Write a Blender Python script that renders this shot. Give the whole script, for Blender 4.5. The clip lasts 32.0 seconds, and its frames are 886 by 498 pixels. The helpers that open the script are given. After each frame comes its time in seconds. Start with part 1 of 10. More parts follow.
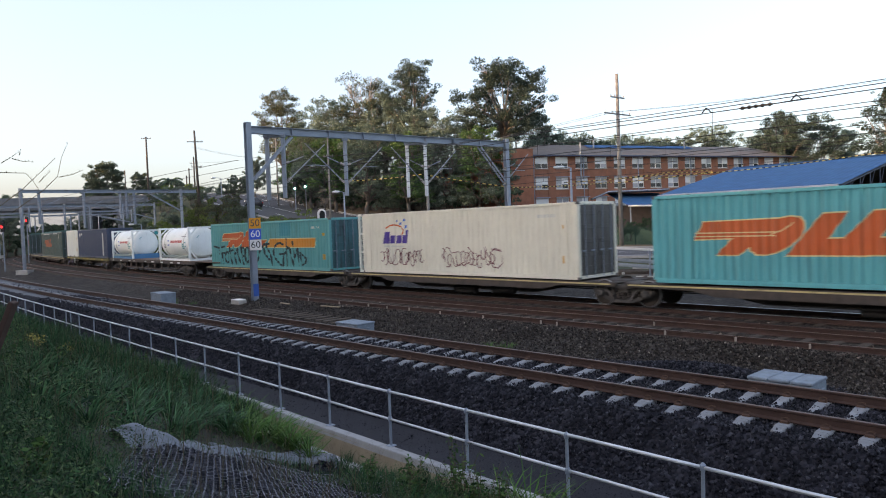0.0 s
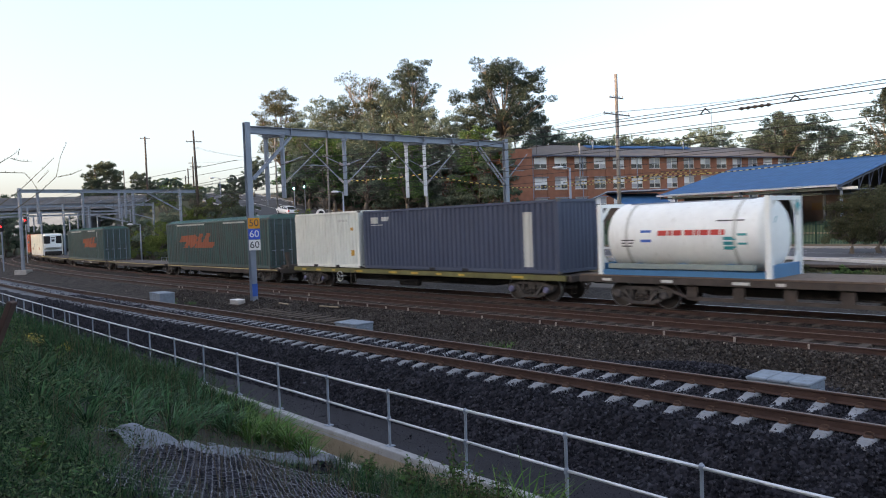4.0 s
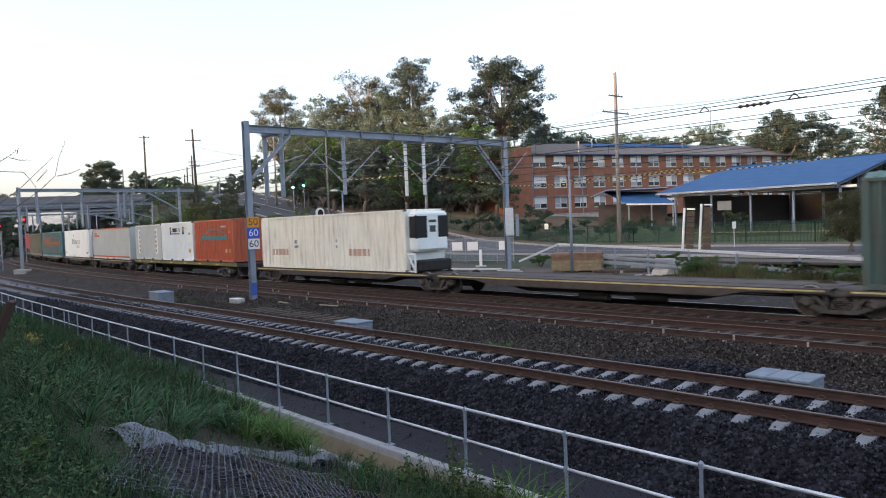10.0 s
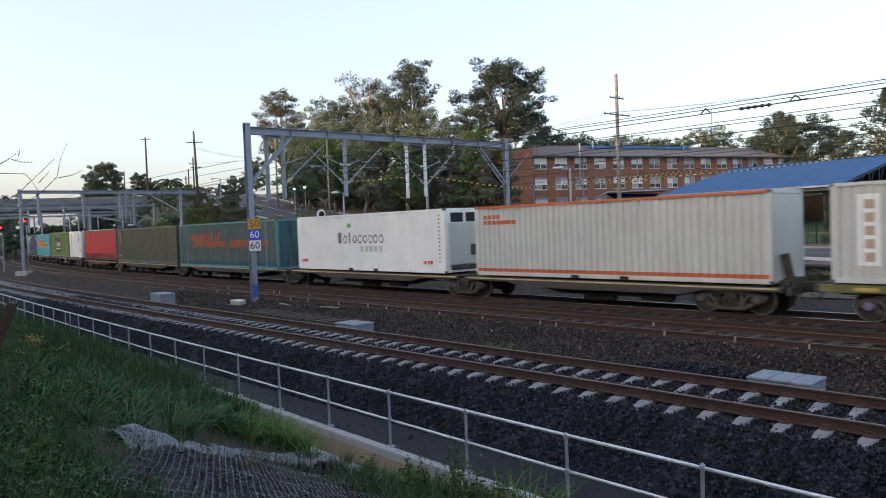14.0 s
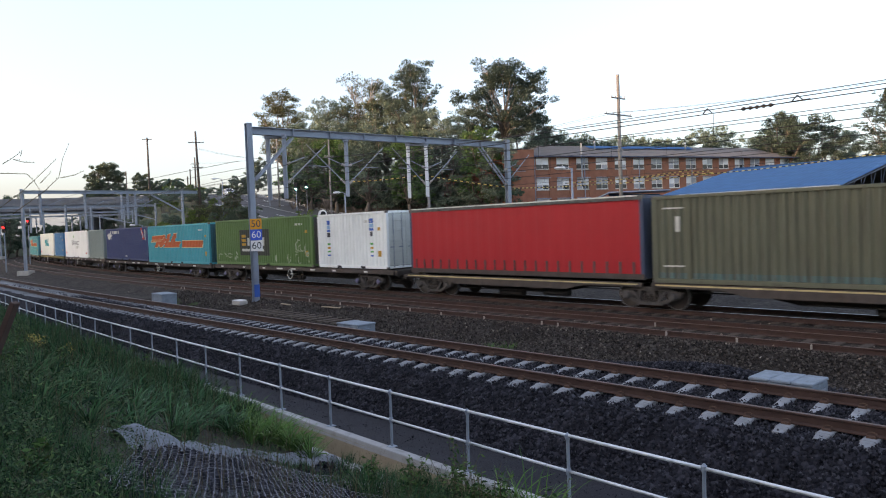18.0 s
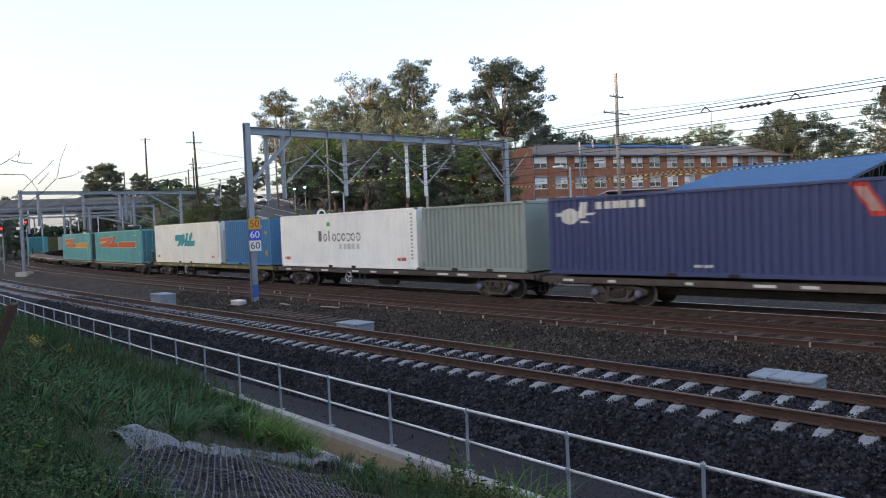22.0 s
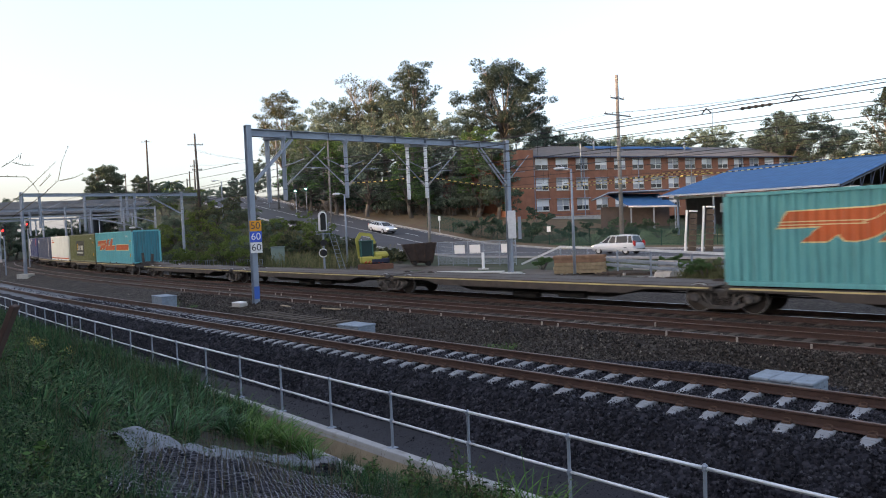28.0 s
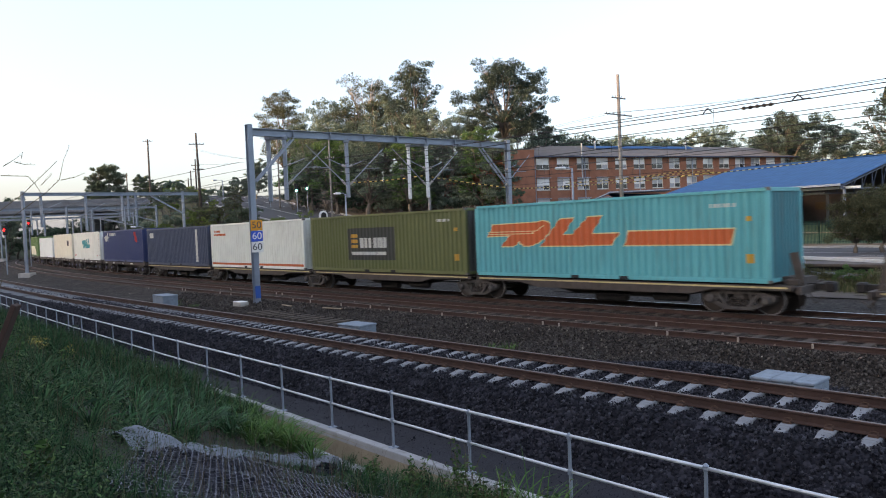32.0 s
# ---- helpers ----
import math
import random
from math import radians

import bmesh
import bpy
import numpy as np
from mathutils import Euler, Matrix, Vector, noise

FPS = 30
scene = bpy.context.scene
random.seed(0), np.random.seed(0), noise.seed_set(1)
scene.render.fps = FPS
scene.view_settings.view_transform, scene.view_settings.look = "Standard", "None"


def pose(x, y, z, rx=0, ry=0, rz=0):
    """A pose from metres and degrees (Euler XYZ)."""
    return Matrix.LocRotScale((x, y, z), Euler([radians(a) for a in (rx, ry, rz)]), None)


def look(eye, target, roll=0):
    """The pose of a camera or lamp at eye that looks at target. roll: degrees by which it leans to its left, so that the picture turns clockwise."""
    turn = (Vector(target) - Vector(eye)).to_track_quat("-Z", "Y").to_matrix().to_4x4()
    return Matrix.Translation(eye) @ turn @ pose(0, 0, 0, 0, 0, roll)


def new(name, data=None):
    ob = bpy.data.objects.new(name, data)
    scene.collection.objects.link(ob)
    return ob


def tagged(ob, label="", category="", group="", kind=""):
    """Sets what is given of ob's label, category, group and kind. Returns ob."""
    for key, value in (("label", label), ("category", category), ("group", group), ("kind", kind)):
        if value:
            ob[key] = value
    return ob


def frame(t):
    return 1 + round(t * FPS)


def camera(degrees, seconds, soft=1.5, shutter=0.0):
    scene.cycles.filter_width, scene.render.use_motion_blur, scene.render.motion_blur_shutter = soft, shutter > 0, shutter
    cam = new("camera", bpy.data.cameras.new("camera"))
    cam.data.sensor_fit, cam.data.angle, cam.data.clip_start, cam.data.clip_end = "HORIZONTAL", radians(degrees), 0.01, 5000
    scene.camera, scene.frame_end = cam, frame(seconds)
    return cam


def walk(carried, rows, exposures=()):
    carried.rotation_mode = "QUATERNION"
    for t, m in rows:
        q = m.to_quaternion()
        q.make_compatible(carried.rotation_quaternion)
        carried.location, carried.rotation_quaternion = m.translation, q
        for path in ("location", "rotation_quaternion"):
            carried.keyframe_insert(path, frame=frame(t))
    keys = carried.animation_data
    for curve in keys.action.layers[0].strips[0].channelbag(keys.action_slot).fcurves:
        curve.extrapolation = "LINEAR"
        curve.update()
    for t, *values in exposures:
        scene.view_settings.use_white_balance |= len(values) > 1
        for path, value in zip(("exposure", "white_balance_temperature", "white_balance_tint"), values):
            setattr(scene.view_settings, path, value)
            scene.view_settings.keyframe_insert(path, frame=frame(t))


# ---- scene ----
import collections
import itertools

# ------------------------------------------------------------------ camera
EYE = (0.0, 0.0, 3.137)
cam = camera(63.06, 32.0, soft=1.05, shutter=0.25)
SWAY = [(0, 0.002, -0.332, -2.164), (1, 0.088, -0.342, -2.153), (2, 0.125, -0.34, -2.143), (3, 0.141, -0.317, -2.122),
        (3.5, 0.138, -0.316, -2.12), (5.5, 0.13, -0.339, -2.152), (6.5, 0.123, -0.412, -2.165), (7.5, 0.192, -0.445, -2.236),
        (8.5, 0.189, -0.453, -2.268), (9.5, 0.206, -0.475, -2.238), (10.5, 0.232, -0.537, -2.21), (11.5, 0.218, -0.488, -2.254),
        (12.5, 0.223, -0.417, -2.21), (13.5, 0.137, -0.317, -2.195), (14.5, 0.036, -0.214, -2.2), (16.5, -0.118, -0.182, -2.196),
        (17.5, -0.123, -0.211, -2.166), (18.5, -0.131, -0.243, -2.171), (19.5, -0.065, -0.327, -2.273), (20.5, 0.016, -0.341, -2.377),
        (21.5, 0.049, -0.334, -2.393), (22.5, 0.051, -0.332, -2.422), (23.5, 0.084, -0.327, -2.502), (24.5, 0.046, -0.274, -2.471),
        (25.5, 0.022, -0.182, -2.556), (27.5, -0.084, -0.085, -2.423), (28.5, -0.096, -0.101, -2.497), (29.5, -0.166, -0.167, -2.581),
        (30.5, -0.221, -0.171, -2.558), (31.5, -0.217, -0.165, -2.403), (32, -0.223, -0.139, -2.391)]
KELVIN, TINT = 7550, 20
# the camera's own automatic exposure
METER = [(0, 2.76), (1, 2.76), (3, 2.79), (6, 2.87), (8, 2.94), (10, 2.94), (11, 2.88), (12, 2.72), (14, 2.7), (17, 2.7), (18, 2.86), (20, 2.88), (22, 2.89), (23, 2.87), (24, 2.8), (25, 2.75), (28, 2.88), (32, 2.87)]
walk(cam, [(t, look(EYE, (x, 100.0, z), roll)) for t, x, z, roll in SWAY], [(t, e, KELVIN, TINT) for t, e in METER])

# ------------------------------------------------------------------ light
SUN_FROM = (-0.90, -0.42, 0.105)      # towards the low evening sun
world = bpy.data.worlds.new("evening_sky")
scene.world = world
world.use_nodes = True
wn, wl = world.node_tree.nodes, world.node_tree.links
wn.clear()
sky = wn.new("ShaderNodeTexSky")
sky.sky_type = "NISHITA"
sky.sun_disc = False
sky.sun_elevation = radians(6.0)
sky.sun_rotation = math.atan2(SUN_FROM[0], SUN_FROM[1])
sky.air_density, sky.dust_density, sky.ozone_density = 0.8, 4.0, 2.0
bg = wn.new("ShaderNodeBackground")
bg.inputs["Strength"].default_value = 0.15
veil = wn.new("ShaderNodeMix")          # thin high haze over the clear sky
veil.data_type = "RGBA"
veil.inputs[0].default_value = 0.4
veil.inputs[7].default_value = (0.88, 1.05, 1.26, 1)
wl.new(sky.outputs[0], veil.inputs[6])
wl.new(veil.outputs[2], bg.inputs[0])
wl.new(bg.outputs[0], wn.new("ShaderNodeOutputWorld").inputs[0])
sun = new("sun", bpy.data.lights.new("sun", "SUN"))
sun.data.energy, sun.data.angle, sun.data.color = 1.25, radians(0.6), (1.0, 0.68, 0.4)
sun.matrix_world = look((0, 0, 60), (-SUN_FROM[0], -SUN_FROM[1], 60 - SUN_FROM[2]))

# ------------------------------------------------------------------ mesh builder


class MB:
    """Collects vertices and faces of one mesh."""

    def __init__(self):
        self.v, self.f, self.m = [], [], []

    def add(self, verts, faces, mi=0):
        n = len(self.v)
        self.v.extend(tuple(p) for p in verts)
        self.f.extend(tuple(i + n for i in f) for f in faces)
        self.m.extend([mi] * len(faces))
        return self

    def box(self, x0, x1, y0, y1, z0, z1, mi=0, bev=0.0):
        if bev > 0:
            b = min(bev, (x1 - x0) / 3, (y1 - y0) / 3, (z1 - z0) / 3)
            vs = []
            for z, i in ((z0, b), (z0 + b, 0), (z1 - b, 0), (z1, b)):
                vs += [(x0 + i + (0 if i else b), y0 + i, z), (x1 - i - (0 if i else b), y0 + i, z), (x1 - i, y0 + i + (0 if i else b), z), (x1 - i, y1 - i - (0 if i else b), z),
                       (x1 - i - (0 if i else b), y1 - i, z), (x0 + i + (0 if i else b), y1 - i, z), (x0 + i, y1 - i - (0 if i else b), z), (x0 + i, y0 + i + (0 if i else b), z)]
            fs = [tuple(range(7, -1, -1)), tuple(range(24, 32))]
            for k in range(3):
                for j in range(8):
                    fs.append((8 * k + j, 8 * k + (j + 1) % 8, 8 * k + 8 + (j + 1) % 8, 8 * k + 8 + j))
            return self.add(vs, fs, mi)
        vs = [(x, y, z) for z in (z0, z1) for x, y in ((x0, y0), (x1, y0), (x1, y1), (x0, y1))]
        return self.add(vs, [(3, 2, 1, 0), (4, 5, 6, 7), (0, 1, 5, 4), (1, 2, 6, 5), (2, 3, 7, 6), (3, 0, 4, 7)], mi)

    def beam(self, p0, p1, w, h, mi=0, up=(0, 0, 1)):
        """A bar of rectangular section between two points."""
        p0, p1 = Vector(p0), Vector(p1)
        d = (p1 - p0).normalized()
        side = d.cross(Vector(up))
        if side.length < 1e-4:
            side = d.cross(Vector((1, 0, 0)))
        side.normalize()
        u = side.cross(d)
        vs = [p + side * (sx * w / 2) + u * (sz * h / 2) for p in (p0, p1) for sx, sz in ((-1, -1), (1, -1), (1, 1), (-1, 1))]
        return self.add(vs, [(0, 1, 2, 3), (7, 6, 5, 4), (0, 4, 5, 1), (1, 5, 6, 2), (2, 6, 7, 3), (3, 7, 4, 0)], mi)

    def tube(self, pts, rad, seg=8, cap=True, mi=0):
        pts = [Vector(p) for p in pts]
        rad = rad if hasattr(rad, "__len__") else [rad] * len(pts)
        vs, fs = [], []
        for i, p in enumerate(pts):
            d = (pts[min(i + 1, len(pts) - 1)] - pts[max(i - 1, 0)]).normalized()
            a = d.cross(Vector((0, 0, 1)) if abs(d.z) < 0.95 else Vector((1, 0, 0))).normalized()
            b = d.cross(a)
            for k in range(seg):
                t = 2 * math.pi * k / seg
                vs.append(p + (a * math.cos(t) + b * math.sin(t)) * rad[i])
        for i in range(len(pts) - 1):
            for k in range(seg):
                fs.append((i * seg + k, i * seg + (k + 1) % seg, (i + 1) * seg + (k + 1) % seg, (i + 1) * seg + k))
        if cap:
            fs.append(tuple(range(seg - 1, -1, -1)))
            fs.append(tuple(range((len(pts) - 1) * seg, len(pts) * seg)))
        return self.add(vs, fs, mi)

    def lathe(self, axis0, axis1, prof, seg=16, mi=0):
        """Rings (fraction along the axis, radius) about the line axis0-axis1."""
        a0, a1 = Vector(axis0), Vector(axis1)
        return self.tube([a0.lerp(a1, t) for t, _ in prof], [max(r, 1e-4) for _, r in prof], seg, True, mi)

    def prism(self, poly, y0, y1, mi=0):
        """A polygon in x, z, drawn along y."""
        n = len(poly)
        vs = [(x, y0, z) for x, z in poly] + [(x, y1, z) for x, z in poly]
        fs = [tuple(range(n)), tuple(range(2 * n - 1, n - 1, -1))]
        fs += [(i, i + n, (i + 1) % n + n, (i + 1) % n) for i in range(n)]
        return self.add(vs, fs, mi)

    def move(self, m):
        self.v = [tuple(m @ Vector(p)) for p in self.v]
        return self

    def mesh(self, name, *mats, smooth=False):
        me = bpy.data.meshes.new(name)
        me.from_pydata(self.v, [], self.f)
        for m in mats:
            me.materials.append(m)
        if len(mats) > 1:
            me.polygons.foreach_set("material_index", self.m)
        if smooth:
            me.polygons.foreach_set("use_smooth", [True] * len(self.f))
        me.update()
        return me


def part(name, mb, material, parent, label="", smooth=False, kind=""):
    """One mesh object under a thing or a part."""
    me = mb if isinstance(mb, bpy.types.Mesh) else mb.mesh(name, *(material if isinstance(material, (list, tuple)) else [material]), smooth=smooth)
    ob = new(name, me)
    ob.parent = parent
    return tagged(ob, label, "", "", kind)


def thing(name, label, category, m=None, group="", kind=""):
    ob = new(name)
    ob.empty_display_size = 0.2
    if m is not None:
        ob.matrix_world = m
    return tagged(ob, label, category, group, kind)


def solid(name, mb, material, label, category="", group="", kind="", m=None, smooth=False):
    """A thing that is one single mesh."""
    ob = new(name, mb.mesh(name, *(material if isinstance(material, (list, tuple)) else [material]), smooth=smooth))
    if m is not None:
        ob.matrix_world = m
    return tagged(ob, label, category, group, kind)


# ------------------------------------------------------------------ materials


def mat(name, col, rough=0.75, metal=0.0, var=0.18, scale=2.0, bump=0.0, bscale=30.0, dirt=0.0, dirtcol=(0.03, 0.025, 0.02), streak=False, spec=0.4, second=None, coords="Object"):
    """Paint, stone, metal or leaf: a base colour that varies at two scales, dirt or rust, and fine relief."""
    m = bpy.data.materials.new(name)
    m.use_nodes = True
    n, l = m.node_tree.nodes, m.node_tree.links
    b = n["Principled BSDF"]
    b.inputs["Roughness"].default_value, b.inputs["Metallic"].default_value = rough, metal
    b.inputs["Specular IOR Level"].default_value = spec
    tc = n.new("ShaderNodeTexCoord")
    src = tc.outputs[coords]

    def noise_of(sc, detail=4.0, stretch=None):
        x = n.new("ShaderNodeTexNoise")
        x.inputs["Scale"].default_value, x.inputs["Detail"].default_value = sc, detail
        if stretch:
            mp = n.new("ShaderNodeMapping")
            mp.inputs["Scale"].default_value = stretch
            l.new(src, mp.inputs["Vector"])
            l.new(mp.outputs[0], x.inputs["Vector"])
        else:
            l.new(src, x.inputs["Vector"])
        return x.outputs["Fac"]

    def mixed(fac, a, bcol):
        x = n.new("ShaderNodeMix")
        x.data_type = "RGBA"
        for sock, val in ((x.inputs[0], fac), (x.inputs[6], a), (x.inputs[7], bcol)):
            if isinstance(val, bpy.types.NodeSocket):
                l.new(val, sock)
            else:
                sock.default_value = val if isinstance(val, float) else (*val[:3], 1)
        return x.outputs[2]

    def ramp(fac, a, c):
        x = n.new("ShaderNodeMapRange")
        x.inputs["From Min"].default_value, x.inputs["From Max"].default_value = a, c
        l.new(fac, x.inputs["Value"])
        return x.outputs[0]

    dark = tuple(c * (1 - var) for c in col)
    lite = second or tuple(min(1, c * (1 + var)) for c in col)
    c = mixed(ramp(noise_of(scale), 0.3, 0.7), dark, lite)
    fine = mixed(ramp(noise_of(scale * 9, 3.0), 0.25, 0.75), tuple(c2 * (1 - var * 0.7) for c2 in col), tuple(min(1, c2 * (1 + var * 0.7)) for c2 in col))
    c = mixed(0.4, c, fine)
    if dirt > 0:
        d = ramp(noise_of(scale * 1.7, 6.0, (7.0, 7.0, 0.55) if streak else None), 0.68 - 0.3 * dirt, 0.86 - 0.15 * dirt)
        mul = n.new("ShaderNodeMath")
        mul.operation = "MULTIPLY"
        mul.inputs[1].default_value = min(1.0, 0.35 + dirt * 0.6)
        l.new(d, mul.inputs[0])
        c = mixed(mul.outputs[0], c, dirtcol)
    l.new(c, b.inputs["Base Color"])
    if bump > 0:
        bp = n.new("ShaderNodeBump")
        bp.inputs["Strength"].default_value = bump
        bp.inputs["Distance"].default_value = 0.02
        l.new(noise_of(bscale, 5.0), bp.inputs["Height"])
        l.new(bp.outputs[0], b.inputs["Normal"])
    return m


def pieces(name, cols, rough=0.9, random_from="island", thin=0.0):
    """For stones, leaves and blades: each piece takes its own tone from a row of colours."""
    m = bpy.data.materials.new(name)
    m.use_nodes = True
    n, l = m.node_tree.nodes, m.node_tree.links
    b = n["Principled BSDF"]
    b.inputs["Roughness"].default_value = rough
    b.inputs["Specular IOR Level"].default_value = 0.25
    rp = n.new("ShaderNodeValToRGB")
    rp.color_ramp.elements[0].color = (*cols[0], 1)
    rp.color_ramp.elements[1].color = (*cols[-1], 1)
    for i, c in enumerate(cols[1:-1]):
        e = rp.color_ramp.elements.new((i + 1) / (len(cols) - 1))
        e.color = (*c, 1)
    if random_from == "island":
        l.new(n.new("ShaderNodeNewGeometry").outputs["Random Per Island"], rp.inputs[0])
    else:
        l.new(n.new("ShaderNodeObjectInfo").outputs["Random"], rp.inputs[0])
    l.new(rp.outputs[0], b.inputs["Base Color"])
    if thin:
        tr, mx = n.new("ShaderNodeBsdfTranslucent"), n.new("ShaderNodeMixShader")
        l.new(rp.outputs[0], tr.inputs["Color"])
        mx.inputs[0].default_value = thin
        l.new(b.outputs[0], mx.inputs[1])
        l.new(tr.outputs[0], mx.inputs[2])
        l.new(mx.outputs[0], n["Material Output"].inputs["Surface"])
    return m


def glow(name, col, strength):
    m = bpy.data.materials.new(name)
    m.use_nodes = True
    b = m.node_tree.nodes["Principled BSDF"]
    b.inputs["Base Color"].default_value = (*col, 1)
    b.inputs["Emission Color"].default_value = (*col, 1)
    b.inputs["Emission Strength"].default_value = strength
    return m


def glass(name, col=(0.02, 0.025, 0.03), rough=0.06):
    m = bpy.data.materials.new(name)
    m.use_nodes = True
    b = m.node_tree.nodes["Principled BSDF"]
    b.inputs["Base Color"].default_value = (*col, 1)
    b.inputs["Roughness"].default_value = rough
    b.inputs["Specular IOR Level"].default_value = 0.6
    b.inputs["IOR"].default_value = 1.55
    return m


def gravel(name, cols, scale):
    """Packed stones: a cell pattern that gives each stone its tone, with relief between them."""
    m = bpy.data.materials.new(name)
    m.use_nodes = True
    n, l = m.node_tree.nodes, m.node_tree.links
    b = n["Principled BSDF"]
    b.inputs["Roughness"].default_value, b.inputs["Specular IOR Level"].default_value = 0.95, 0.2
    tc = n.new("ShaderNodeTexCoord")
    v = n.new("ShaderNodeTexVoronoi")
    v.inputs["Scale"].default_value = scale
    l.new(tc.outputs["Object"], v.inputs["Vector"])
    rp = n.new("ShaderNodeValToRGB")
    rp.color_ramp.elements[0].color, rp.color_ramp.elements[1].color = (*cols[0], 1), (*cols[-1], 1)
    for i, c in enumerate(cols[1:-1]):
        rp.color_ramp.elements.new((i + 1) / (len(cols) - 1)).color = (*c, 1)
    sep = n.new("ShaderNodeSeparateColor")
    l.new(v.outputs["Color"], sep.inputs[0])
    l.new(sep.outputs[0], rp.inputs[0])
    big = n.new("ShaderNodeTexNoise")
    big.inputs["Scale"].default_value = 0.7
    l.new(tc.outputs["Object"], big.inputs["Vector"])
    mr = n.new("ShaderNodeMapRange")
    mr.inputs["From Min"].default_value, mr.inputs["From Max"].default_value, mr.inputs["To Min"].default_value, mr.inputs["To Max"].default_value = 0.3, 0.7, 0.7, 1.25
    l.new(big.outputs["Fac"], mr.inputs["Value"])
    mx = n.new("ShaderNodeVectorMath")
    mx.operation = "SCALE"
    l.new(rp.outputs[0], mx.inputs[0])
    l.new(mr.outputs[0], mx.inputs["Scale"])
    l.new(mx.outputs[0], b.inputs["Base Color"])
    bp = n.new("ShaderNodeBump")
    bp.invert = True
    bp.inputs["Strength"].default_value, bp.inputs["Distance"].default_value = 1.0, 0.05
    l.new(v.outputs["Distance"], bp.inputs["Height"])
    l.new(bp.outputs[0], b.inputs["Normal"])
    return m


BALLAST = gravel("ballast", [(0.0053, 0.0057, 0.0087), (0.0131, 0.0132, 0.0185), (0.0229, 0.0231, 0.0313), (0.042, 0.0429, 0.0547)], 15)
BALLAST_OLD = gravel("old_ballast", [(0.0119, 0.0093, 0.0076), (0.0272, 0.0213, 0.0179), (0.0425, 0.0348, 0.0298), (0.0723, 0.0629, 0.0544)], 14)
PATHWAY = mat("asphalt_path", (0.0155, 0.0155, 0.021), 0.9, var=0.4, scale=2.5, bump=0.7, bscale=60)
ROAD = mat("road_asphalt", (0.055, 0.055, 0.062), 0.85, var=0.2, scale=0.4, bump=0.2, bscale=30)
SOIL = mat("soil_and_grass", (0.045, 0.048, 0.024), 0.95, var=0.5, scale=0.35, second=(0.035, 0.06, 0.022), bump=0.6, bscale=6)
DIRT = mat("yard_dirt", (0.085, 0.069, 0.057), 0.95, var=0.35, scale=0.8, bump=0.6, bscale=12)
LITTER = mat("leaf_litter", (0.15, 0.098, 0.064), 0.95, var=0.4, scale=0.8, second=(0.11, 0.1, 0.055), bump=0.6, bscale=10)
LAWN = mat("lawn", (0.075, 0.112, 0.05), 0.95, var=0.35, scale=0.5, bump=0.5, bscale=20)
CONC = mat("concrete", (0.42, 0.40, 0.37), 0.9, var=0.2, scale=2.5, bump=0.3, bscale=40, dirt=0.35, dirtcol=(0.16, 0.13, 0.09))
PIT = mat("blue_grey_concrete", (0.2, 0.245, 0.29), 0.9, var=0.28, scale=5, bump=0.3, bscale=40, dirt=0.35, dirtcol=(0.12, 0.12, 0.12))
CONC_TAN = mat("stained_concrete", (0.29, 0.235, 0.165), 0.9, var=0.2, scale=2.5, bump=0.3, bscale=40, dirt=0.4, dirtcol=(0.14, 0.11, 0.07))
GROUT = mat("sprayed_concrete", (0.15, 0.165, 0.19), 0.95, var=0.4, scale=2.2, bump=0.35, bscale=14, dirt=0.55, dirtcol=(0.05, 0.045, 0.04))
KERB = mat("kerb_concrete", (0.3, 0.3, 0.3), 0.9, var=0.22, scale=2.5, bump=0.3, bscale=40, dirt=0.4, dirtcol=(0.13, 0.11, 0.08))
SLEEPER = mat("sleeper_concrete", (0.22, 0.23, 0.245), 0.9, var=0.25, scale=5, bump=0.3, bscale=50, dirt=0.3, dirtcol=(0.2, 0.15, 0.11))
TIMBER_OLD = mat("old_sleeper_timber", (0.075, 0.058, 0.046), 0.95, var=0.35, scale=5, bump=0.5, bscale=30)
RAIL = mat("rusty_rail", (0.058, 0.031, 0.024), 0.8, var=0.35, scale=4, bump=0.2, bscale=50)
RAIL_TOP = mat("worn_rail_head", (0.105, 0.062, 0.048), 0.45, 0.5, var=0.25, scale=3)
RAIL_BRIGHT = mat("bright_rail_head", (0.45, 0.45, 0.47), 0.3, 0.9, var=0.1, scale=3)
CLIP = mat("rail_clip_steel", (0.09, 0.05, 0.035), 0.8, var=0.3, scale=20)
GALV = mat("galvanised_steel", (0.25, 0.29, 0.345), 0.55, 0.35, var=0.14, scale=2, dirt=0.15, dirtcol=(0.2, 0.18, 0.16), streak=True)
GALV_BRIGHT = mat("bright_galvanised_pipe", (0.6, 0.62, 0.64), 0.42, 0.5, var=0.12, scale=6)
BLUE_BAND = mat("blue_paint_band", (0.03, 0.11, 0.4), 0.6, var=0.1)
WIRE = mat("overhead_wire", (0.045, 0.043, 0.043), 0.6, 0.6, var=0.1)
CERAMIC = mat("insulator_ceramic", (0.4, 0.38, 0.36), 0.35, var=0.15)
BLACK = mat("black_paint", (0.012, 0.012, 0.013), 0.7, var=0.2)
GRIME = mat("wagon_grime", (0.076, 0.062, 0.054), 0.85, 0.1, var=0.35, scale=3, bump=0.2, bscale=30, dirt=0.4, dirtcol=(0.11, 0.075, 0.05))
BOGIE_STEEL = mat("dusty_bogie_steel", (0.085, 0.076, 0.07), 0.85, 0.1, var=0.4, scale=5, bump=0.3, bscale=30, dirt=0.3, dirtcol=(0.05, 0.035, 0.028))
